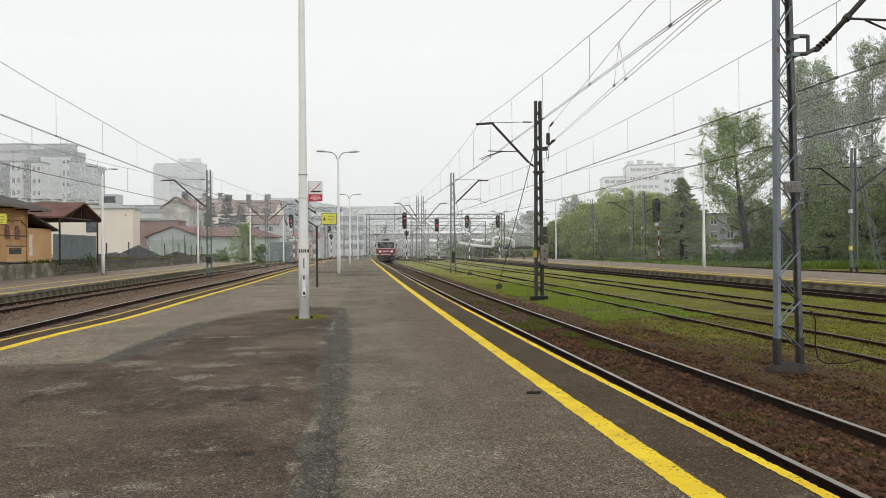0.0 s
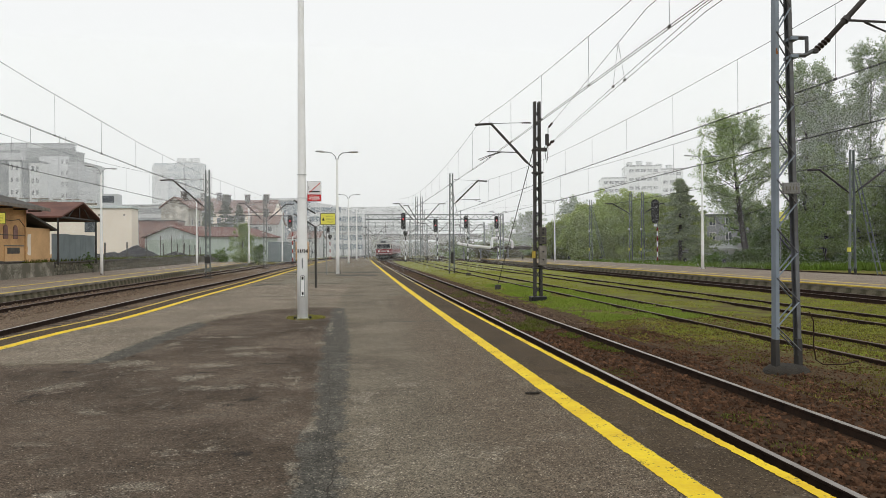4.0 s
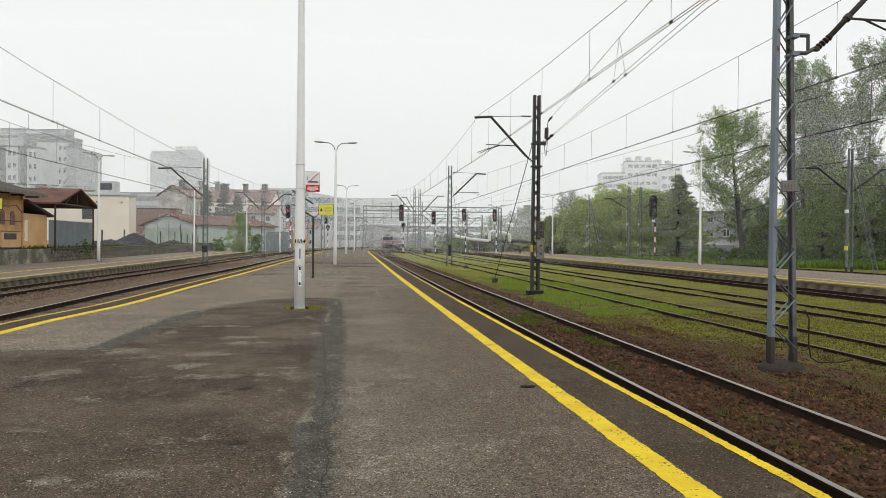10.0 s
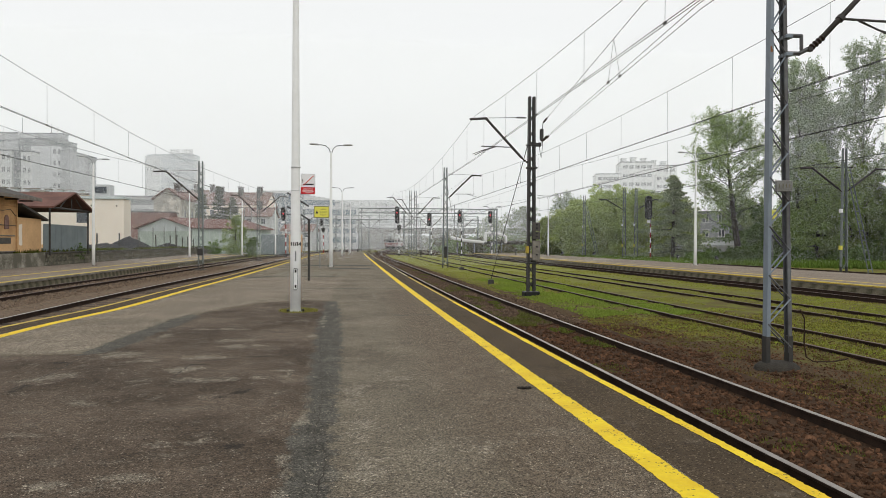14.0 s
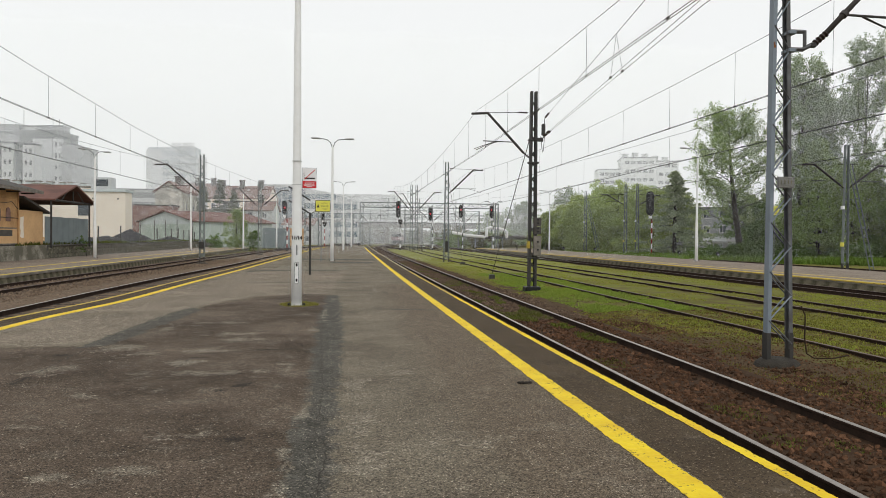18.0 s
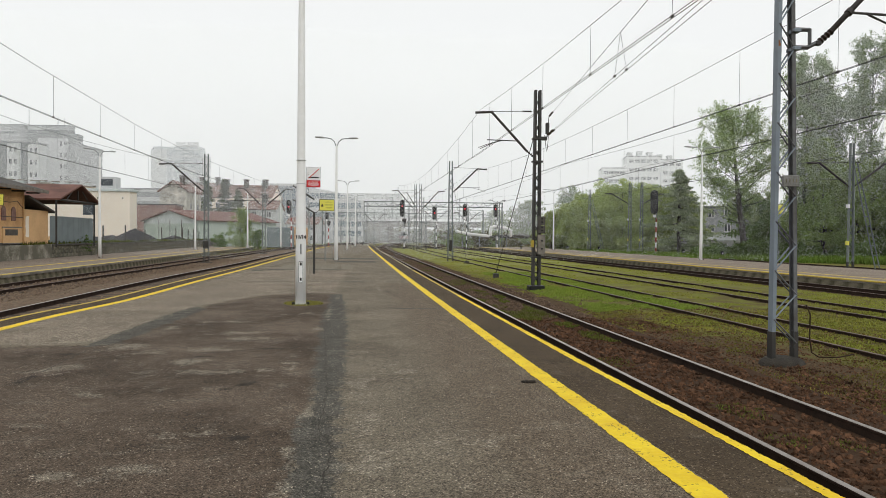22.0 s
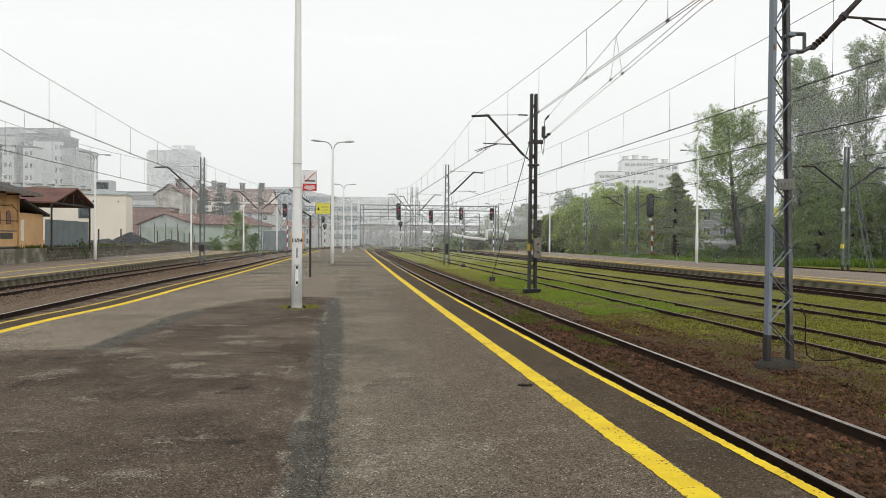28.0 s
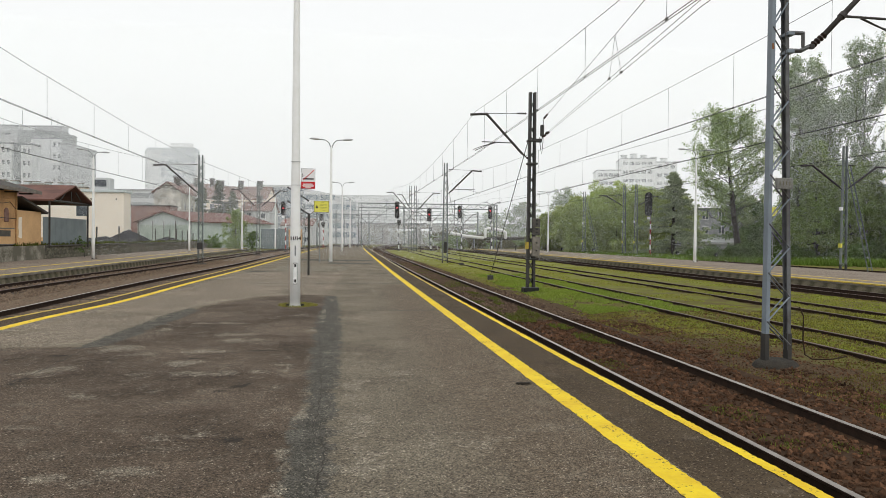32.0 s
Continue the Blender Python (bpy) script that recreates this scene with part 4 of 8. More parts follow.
def warning_board(x, y, z, w, h, zb, posts, label):
    root = thing("warning_sign", label, "sign", "yellow warning boards", at=pose(x, y, z))
    part("board", cube(-w / 2, w / 2, -0.012, 0.012, zb, zb + h, 0.004), SIGN_Y, root)
    for px in posts:
        part("post", bar((px, 0.045, 0), (px, 0.045, zb + h - 0.05), 0.03), GALV, root)
    rim = 0.03
    for a in ((-w / 2, w / 2, zb, zb + rim), (-w / 2, w / 2, zb + h - rim, zb + h), (-w / 2, -w / 2 + rim, zb + rim, zb + h - rim), (w / 2 - rim, w / 2, zb + rim, zb + h - rim)):
        part("border", cube(a[0], a[1], -0.016, -0.0125, a[2], a[3]), INK, root)
    tri = bmesh.new()
    vs = [tri.verts.new(p) for p in ((-w * 0.40, -0.016, zb + h * 0.36), (-w * 0.22, -0.016, zb + h * 0.36), (-w * 0.31, -0.016, zb + h * 0.66))]
    tri.faces.new(vs)
    part("pictogram", tri, INK, root)
    for i, (c, l) in enumerate(((0.1, 0.07), (0.12, 0.22), (0.12, 0.25), (0.12, 0.24), (0.12, 0.2), (0.15, 0.1))):
        part("text_bar", cube(w * (c - l), w * (c + l), -0.016, -0.0125, zb + h * (0.82 - i * 0.13), zb + h * (0.842 - i * 0.13)), INK, root)
    return root


warning_board(-1.46, 45.6, 0, 0.95, 0.74, 3.17, (-0.1,), "yellow warning board with small print on a grey post")
warning_board(-19.9, 42.9, -0.2, 0.97, 0.66, 3.36, (0.0,), "yellow warning board on a thin post beside the old building")
warning_board(42.3, 65.2, -0.6, 0.9, 0.95, 4.7, (0.0,), "yellow warning board behind the far platform")

# a black frame of a removed information board
frame_root = thing("notice_frame", "empty black steel notice frame on the platform", "sign frame", at=pose(-1.48, 30.0, 0))
part("post", bar((0, 0, 0), (0, 0, 2.58), 0.045), DARK, frame_root)
part("strut", bar((0, 0, 3.1), (-0.9, 0.2, 3.68), 0.03), DARK, frame_root)
part("strut", bar((0, 0, 2.55), (-0.9, 0.2, 3.1), 0.03), DARK, frame_root)


# ---- lattice masts ----
def channel(x, s, w, d):
    """A U-section, open towards the inside, as an outline."""
    t = 0.02
    return [(x, -d / 2), (x + s * w, -d / 2), (x + s * w, -d / 2 + t), (x + s * t, -d / 2 + t), (x + s * t, d / 2 - t), (x + s * w, d / 2 - t), (x + s * w, d / 2), (x, d / 2)]


def mast(x, y, z0, h, material, label, group, base=0.5, top=0.28, depth=0.22, flange=0.075, rot=0.0, feet=True, steps=0.62, lean=0.0, block=None, near=False):
    """Two channels with zigzag lacing on both faces; foot dark, on a concrete block."""
    root = thing("catenary_mast", label, "catenary mast", group, at=pose(x, y, z0, 0, lean, rot))
    for s in (-1, 1):
        bm = bmesh.new()
        lo = [bm.verts.new((px, py, 0.0)) for px, py in channel(s * base / 2, -s, flange, depth)]
        hi = [bm.verts.new((px, py, h)) for px, py in channel(s * top / 2, -s, flange, depth)]
        for i in range(8):
            j = (i + 1) % 8
            bm.faces.new((lo[i], lo[j], hi[j], hi[i]))
        bm.faces.new(hi)
        bmesh.ops.recalc_face_normals(bm, faces=list(bm.faces))
        # right channel of the near mast: shade of its inner face is in the colour
        part("channel", bm, STEEL_SHADED if near and s > 0 else material, root, "channel coloured darker for its shaded inside, with rust streaks" if near and s > 0 else "")
        if feet:
            a = s * base / 2
            bm = prism([(a + s * 0.004, -depth / 2 - 0.004), (a - s * (flange + 0.004), -depth / 2 - 0.004), (a - s * (flange + 0.004), depth / 2 + 0.004), (a + s * 0.004, depth / 2 + 0.004)], 0.0, 0.55)
            part("foot", bm, DARK, root, "black tarred foot")
    n = int((h - 0.5) / steps)
    for i in range(n):
        za, zb = 0.35 + i * steps, 0.35 + (i + 1) * steps
        wa, wb = [(base + (top - base) * z / h) / 2 - 0.02 for z in (za, zb)]
        for f in (-1, 1):
            s = (1 if i % 2 else -1) * (1 if near else f)
            yy = f * (depth / 2 + 0.004)
            bm = bmesh.new()
            rod(bm, (-s * wa, yy, za), (s * wb, yy, zb), 0.014 if near else 0.024, None, 4)
            # every other bar takes the shaded copy, as if turned from the light
            part("lacing", bm, STEEL_SHADED if near and s < 0 else material, root)
    if block == "dome":
        part("foundation", lathe([(0.42, -0.25), (0.40, -0.06), (0.36, 0.03), (0.29, 0.09), (0.18, 0.115)], 18), FOOTING, root, "rounded concrete foundation", True)
    elif block == "box":
        part("foundation", cube(-0.31, 0.31, -0.25, 0.25, -0.12, 0.28, 0.03), BLACK, root, "black tarred foundation block")
    else:
        part("foundation", cube(-0.38, 0.38, -0.3, 0.3, -0.2, 0.1, 0.02), CONC_DARK, root)
    return root


def insulator(root, a, b, r=0.045):
    """A ribbed insulator between two points."""
    a, b = Vector(a), Vector(b)
    n = (b - a).length
    prof = [(0.018, 0)]
    k = max(3, int(n / 0.07))
    for i in range(k):
        z = n * (i + 0.2) / k
        prof += [(0.02, z), (r, z + n * 0.25 / k), (r, z + n * 0.4 / k), (0.02, z + n * 0.6 / k)]
    prof += [(0.018, n)]
    m = Matrix.Translation(a) @ (b - a).to_track_quat("Z", "Y").to_matrix().to_4x4()
    part("insulator", lathe(prof, 8), PORCELAIN, root, "ribbed insulator", at=m)


def cantilever(root, side, z_tie, reach, z_low, x_mast, strut_r=0.045, material=None, steady=None, z_steady=5.3):
    """The bracket that holds the wires: a slanting tube, a tie above, a steady arm below."""
    material = material or BROWNARM
    s = side
    x0 = s * x_mast
    part("strut", bar((x0 + s * 0.25, 0, z_low + 0.2), (s * (x_mast + reach * 0.72), 0, z_tie - 0.05), strut_r), material, root, "slanting bracket tube")
    part("head_tube", bar((s * (x_mast + reach * 0.7), 0, z_tie - 0.04), (s * (x_mast + reach), 0, z_tie - 0.09), strut_r * 0.95), material, root)
    insulator(root, (x0, 0, z_low), (x0 + s * 0.26, 0, z_low + 0.21), 0.055)
    part("tie", bar((x0 + s * 0.45, 0, z_tie + 0.02), (s * (x_mast + reach * 0.72), 0, z_tie - 0.03), 0.012), material, root)
    insulator(root, (x0 + s * 0.08, 0, z_tie + 0.02), (x0 + s * 0.46, 0, z_tie + 0.02), 0.045)
    u = (z_steady - z_low - 0.2) / (z_tie - z_low - 0.25)
    xs = x_mast + 0.25 + u * (reach * 0.72 - 0.25)
    part("steady_tube", bar((s * xs, 0, z_steady), (s * (x_mast + reach * 0.8), 0, z_steady + 0.02), 0.02), material, root)
    part("steady_arm", pipe([(s * (x_mast + reach * 0.58), 0, z_steady), (s * (x_mast + reach * 0.8), 0, z_steady - 0.16), (s * (x_mast + reach * 0.95), 0, z_steady - 0.3)], 0.014, 6), material, root)


# near mast: pale blue-grey, with a number plate, a frame bracket and a heavy tube arm
m1 = mast(7.33, 11.15, -0.52, 9.3, STEEL, "pale blue-grey lattice catenary mast with black feet", "masts along the tracks", 0.48, 0.2, 0.13, 0.064, 0, True, 0.415, -0.6, "dome", True)
part("number_plate", cube(-0.15, 0.15, -0.03, 0.02, 3.0, 3.19, 0.01), mat("number_plate_grey", (0.25, 0.25, 0.235), 0.85, scale=6, bump=0.6, color2=(0.16, 0.155, 0.14), detail=9), m1, "weathered concrete number plate", at=pose(0.03, -0.14, 0))
for i in range(4):
    part("number_bar", cube(-0.1 + i * 0.06, -0.085 + i * 0.06, -0.036, -0.031, 3.07, 3.13), CONC_PANEL, m1, at=pose(0.03, -0.14, 0))
ORANGE_RUST = mat("orange_rust", (0.26, 0.105, 0.035), 0.9, scale=14, color2=(0.14, 0.065, 0.03), detail=8)
for zz, hh, ww in ((5.37, 0.05, 0.04), (5.42, 0.045, 0.028)):
    part("rust_spot", cube(-0.152, -0.152 + ww, -0.0675, -0.0655, zz, zz + hh), ORANGE_RUST, m1, "orange rust spot")
for z in (5.36, 5.66):
    part("clamp", cube(0.07, 0.2, -0.12, 0.12, z - 0.03, z + 0.03, 0.008), STEEL, m1, at=pose(0.03, 0, -0.03))
for a, b in (((0.17, 5.66), (0.43, 5.66)), ((0.43, 5.68), (0.43, 5.42)), ((0.17, 5.36), (0.40, 5.36)), ((0.38, 5.36), (0.54, 5.44))):
    part("bracket_bar", bar((a[0], -0.04, a[1]), (b[0], -0.04, b[1]), 0.036, None, 4), STEEL_SHADED, m1, "welded steel frame bracket")
part("fork", cube(0.53, 0.63, -0.08, 0.0, 5.40, 5.48, 0.012), BROWNARM, m1)
insulator(m1, (0.6, -0.04, 5.46), (0.84, -0.04, 5.66), 0.062)
part("strut", bar((0.82, -0.04, 5.65), (2.35, -0.04, 7.2), 0.048), BROWNARM, m1, "brown slanting bracket tube", True)
part("clamp", lathe([(0.07, -0.04), (0.07, 0.04)], 10), BROWNARM, m1, at=pose(1.16, -0.04, 5.99, 0, 44, 0))
part("steady_tube", bar((1.18, -0.04, 5.98), (3.3, -0.06, 5.93), 0.022), BROWNARM, m1)
part("steady_arm", pipe([(1.5, -0.05, 5.95), (1.9, -0.05, 5.8), (2.6, -0.1, 5.62)], 0.016, 6), BROWNARM, m1)
part("steady_arm", pipe([(1.5, -0.09, 5.94), (1.95, -0.09, 5.75), (2.6, -0.14, 5.52)], 0.012, 6), BROWNARM, m1)
part("earth_cable", pipe([(0.31, -0.05, 0.95), (0.36, -0.1, 1.0), (0.42, -0.12, 0.85), (0.40, -0.14, 0.45), (0.43, -0.15, 0.2), (0.56, -0.16, 0.12), (0.9, -0.18, 0.11), (1.25, -0.1, 0.14)], 0.012, 6), RUST, m1, "drooping earth cable")

# the black mast with cabinets, bracket and anchored wires
m2 = mast(7.36, 27.4, -0.6, 8.02, DARK, "black lattice catenary mast with weights cabinets and bracket", "masts along the tracks", 0.35, 0.27, 0.2, 0.095, 0, False, 0.5, 0, "box")
cantilever(m2, -1, 7.16, 2.34, 5.40, 0.16, 0.05, None, None, 6.0)
part("steady_lead", pipe([(-1.45, -0.02, 6.0), (-1.9, -0.02, 5.86), (-2.3, -0.02, 5.66)], 0.016, 6), BROWNARM, m2)
for i, (z, h) in enumerate(((1.52, 0.78), (2.36, 0.30), (2.68, 0.34))):
    cab = part("cabinet", cube(0.0, 0.29, -0.28, -0.12, z, z + h, 0.008), CONCRETE if i == 0 else CONC_DARK, m2, "pale equipment box" if i == 0 else "brown equipment box")
    for k in range(2):
        part("box_opening", cube(0.12, 0.19, -0.286, -0.281, z + h * (0.25 + 0.4 * k), z + h * (0.25 + 0.4 * k) + 0.06), INK, cab)
part("yellow_band", cube(-0.195, -0.12, -0.118, 0.118, 1.8, 2.08), YELLOW_PALE, m2, "worn yellow band")
for z in (6.1, 5.2, 1.4):
    part("clamp", cube(-0.2, 0.22, -0.13, 0.13, z - 0.035, z + 0.035, 0.01), DARK, m2)
part("tension_box", cube(0.34, 0.48, -0.06, 0.06, 6.3, 6.75, 0.02), DARK, m2, "grey wire tensioner")
part("tension_rod", bar((0.42, 0, 6.2), (0.46, 0, 6.95), 0.015), DARK, m2)
part("tension_loop", pipe([(0.3, 0, 6.25), (0.36, 0, 5.75), (0.4, 0, 5.6), (0.42, 0, 5.75), (0.46, 0, 6.3)], 0.012, 6), DARK, m2)
part("stay_bracket", cube(0.15, 0.4, -0.05, 0.05, 6.05, 6.2, 0.02), DARK, m2)

# further masts
FARM = "masts along the tracks"
m3 = mast(8.35, 58.6, -0.6, 8.5, STEEL_FAR, "grey lattice catenary mast with a bracket", FARM, 0.5, 0.3, 0.25)
cantilever(m3, 1, 7.95, 2.9, 5.9, 0.16, 0.06, None, None, 6.3)
part("relay_box", cube(-0.12, 0.12, -0.3, -0.13, 1.0, 1.9, 0.02), DARK, m3, "dark relay box")
for x, y in ((9.95, 108.0), (10.75, 108.2)):
    m = mast(x, y, -0.6, 10.2, STEEL_FAR, "grey lattice catenary mast of a pair", FARM, 0.55, 0.35, 0.3)
    if x < 10:
        cantilever(m, -1, 9.2, 3.4, 6.4, 0.2, 0.07, None, None, 7.0)
    else:
        cantilever(m, 1, 9.2, 3.6, 6.4, 0.2, 0.07, None, None, 7.0)
        cantilever(m, -1, 8.9, 2.6, 6.0, 0.2, 0.06, None, None, 6.8)
ml = mast(-10.95, 56.3, -0.6, 8.4, STEEL_FAR, "grey-green lattice catenary mast between two tracks", FARM, 0.42, 0.34, 0.2)
cantilever(ml, -1, 7.65, 3.3, 5.5, 0.2, 0.06, None, None, 6.0)
part("relay_box", cube(-0.2, 0.2, -0.3, -0.13, 1.2, 1.7, 0.02), DARK, ml)
ml2 = mast(-9.95, 84.5, -0.6, 8.6, STEEL_FAR, "grey-green lattice catenary mast with brackets on both sides", FARM, 0.44, 0.34, 0.2)
cantilever(ml2, -1, 7.7, 2.9, 5.6, 0.2, 0.07, None, None, 6.2)
cantilever(ml2, 1, 7.6, 3.1, 5.6, 0.2, 0.07, None, None, 6.2)
for x, y, h, arms in ((-7.9, 140, 8.6, (-1, 1)), (-2.0, 168, 8.6, (-1, 1)), (12.5, 150, 8.8, (1,)), (18.4, 152, 8.8, (-1, 1)), (26.5, 158, 8.8, (-1, 1)), (6.0, 176, 8.6, (-1, 1)), (21.0, 196, 8.8, (-1, 1)), (33, 205, 8.8, (-1, 1)), (2, 200, 8.6, (1,)), (14.8, 226, 8.8, (-1, 1))):
    m = mast(x, y, -0.6, h, STEEL_FAR, "grey lattice catenary mast in the foggy junction", FARM, 0.5, 0.3, 0.25, 0.1, 0, False, 1.0)
    for a in arms:
        cantilever(m, a, 7.7, 3.0, 5.6, 0.2, 0.07, None, None, 6.2)
# masts behind the east platform, two of them with ladders
for x, y, h, arms, ladder in ((35.3, 46.0, 9.0, (-1, 1), True), (35.9, 87.5, 9.3, (-1,), False), (37.2, 86.8, 9.3, (1,), False), (34.0, 97.5, 9.0, (), True)):
    m = mast(x, y, -0.55, h, STEEL_FAR, "grey-green lattice catenary mast beside the grass", FARM, 0.5, 0.3, 0.2, 0.06)
    for a in arms:
        cantilever(m, a, 7.6 if y < 60 else 7.9, 3.2, 5.9 if y < 60 else 6.5, 0.2, 0.07, BROWNARM, None, 6.4 if y < 60 else 7.0)
    part("white_band", cube(-0.31, -0.19, -0.14, 0.14, 4.4, 4.65), WHITE, m)
    part("yellow_band", cube(-0.31, -0.2, -0.14, 0.14, 1.75, 2.05), SIGN_Y, m)
    if ladder:
        lad = part("ladder_stile", bar((0.35, -0.1, 7.6), (2.25, -0.1, 0.0), 0.05, None, 4), STEEL_FAR, m, "leaning stay ladder")
        part("ladder_stile", bar((0.05, -0.1, 7.6), (1.9, -0.1, 0.0), 0.05, None, 4), STEEL_FAR, m, "leaning stay ladder")
        for i in range(11):
            u = (i + 0.5) / 11
            part("rung", bar((0.05 + 1.85 * u, -0.1, 7.6 * (1 - u)), (0.35 + 1.9 * u, -0.1, 7.6 * (1 - u)), 0.03, None, 4), STEEL_FAR, m)


# ---- overhead lines ----
def polyline(pts, r):
    return pipe(pts, r, 4)


def overhead(c, supports, zc, zm, sag, label, pair=True, spacing=5.2, rc=0.0075, first=0.0):
    """A contact wire hung by droppers from a sagging carrier wire, span by span."""
    root = thing("overhead_line", label, "overhead line", "overhead lines")
    for k, (ya, yb) in enumerate(zip(supports, supports[1:])):
        za, zb = zm[k], zm[k + 1]
        lo = zc + 0.45
        off = lambda y: c(y) + 0.22 * (4 * abs((y - ya) / (yb - ya) - 0.5) - 1 if k == 0 else 1)
        car = lambda y: za + (zb - za) * (y - ya) / (yb - ya) - sag * 4 * ((y - ya) / (yb - ya)) * (1 - (y - ya) / (yb - ya))
        n = 10
        ys = [ya + (yb - ya) * i / n for i in range(n + 1)]
        for dx in ((-0.03, 0.03) if pair else (0,)):
            part("contact_wire", polyline([(off(y) + dx, y, zc) for y in ys], rc), DARK, root)
        part("carrier_wire", polyline([(off(y), y, car(y)) for y in ys], rc), DARK, root)
        y = first - spacing * math.floor((first - ya - 1.5) / spacing)
        while y < yb - 1.0:
            part("dropper", bar((off(y), y, zc), (off(y), y, car(y)), 0.0045, None, 4), DARK, root)
            part("clip", cube(-0.016, 0.016, -0.03, 0.03, -0.02, 0.03), DARK, root, at=pose(off(y), y, zc))
            y += spacing
    return root


overhead(lambda y: track_r(y) + 0.12, (-24, 28.0, 75, 108, 150, 200, 255), 4.98, (6.7, 6.7, 7.0, 8.0, 7.0, 7.0, 7.0), 0.9, "contact and carrier wires over the main track", True, 3.9, first=14.2)
overhead(track_2, (-38, 11.5, 59, 108, 158, 210), 5.12, (6.85, 6.8, 7.1, 7.6, 7.0, 7.0), 0.66, "contact and carrier wires over the first siding", True, 3.8, first=17.5)
overhead(track_3, (-12, 46, 98, 150, 200), 4.98, (6.6, 6.6, 6.9, 7.0, 7.0), 0.5, "wires over the second siding", True, 6.0)
overhead(track_4, (-12, 46, 96, 150, 200), 5.0, (6.6, 6.6, 7.2, 7.0, 7.0), 0.5, "wires over the far platform track", True, 6.0)
overhead(track_l, (-8, 84.5, 140, 190, 240), 4.8, (7.2, 7.0, 6.9, 6.9, 6.9), 1.4, "contact and carrier wires over the platform track", True, 3.75, first=20.8)
overhead(track_l2, (5, 56.3, 84.5, 140, 190, 240), 5.0, (7.0, 7.05, 6.9, 6.9, 6.9, 6.9), 0.9, "contact and carrier wires over the west track", True, 4.15, first=30.0)
anch = thing("anchored_wires", "tensioned wires anchored on the black mast", "overhead line", "overhead lines")
for a, b in (((7.66, 27.35, 5.59), (4.86, 9.3, 4.93)), ((7.72, 27.35, 5.60), (4.92, 9.3, 4.88)), ((7.76, 27.35, 6.33), (4.15, 9.5, 4.97))):
    part("wire", bar(a, b, 0.0065, None, 4), DARK, anch)
    part("wire", bar(b, (b[0] - 0.2, -24, b[2] + 0.5), 0.0065, None, 4), DARK, anch)
    a, b = Vector(a), Vector(b)
    for u in (0.05, 0.10):
        insulator(anch, a.lerp(b, u), a.lerp(b, u + 0.025), 0.04)
part("wire", bar((7.5, 27.4, 5.45), (7.66, 27.35, 5.59), 0.01, None, 4), DARK, anch)
for foot in ((5.74, 14.94, 5.14), (5.65, 14.04, 5.07)):
    part("dropper", bar((4.60, 11.72, 5.14), foot, 0.004, None, 4), DARK, anch)
    part("clip", cube(-0.02, 0.02, -0.03, 0.03, -0.02, 0.03), DARK, anch, at=Matrix.Translation(foot))


def stay(x0, y0, z0, x1, y1, label):
    root = thing("mast_stay", label, "stay wire", "stay wires")
    part("wire", bar((x0, y0, z0), (x1, y1, -0.3), 0.016, None, 5), DARK, root)
    part("anchor", prism(rough_outline([(x1 - 0.14, y1 - 0.14), (x1 + 0.14, y1 - 0.14), (x1 + 0.14, y1 + 0.14), (x1 - 0.14, y1 + 0.14)], 0.05, 0.09), -0.65, -0.27), DARK, root, "dark concrete anchor block")


stay(7.25, 27.5, 5.6, 7.4, 35.4, "slanting stay wire of the black mast with a concrete anchor")
stay(8.4, 58.7, 7.0, 8.9, 53.5, "slanting stay wire of a grey mast with a concrete anchor")


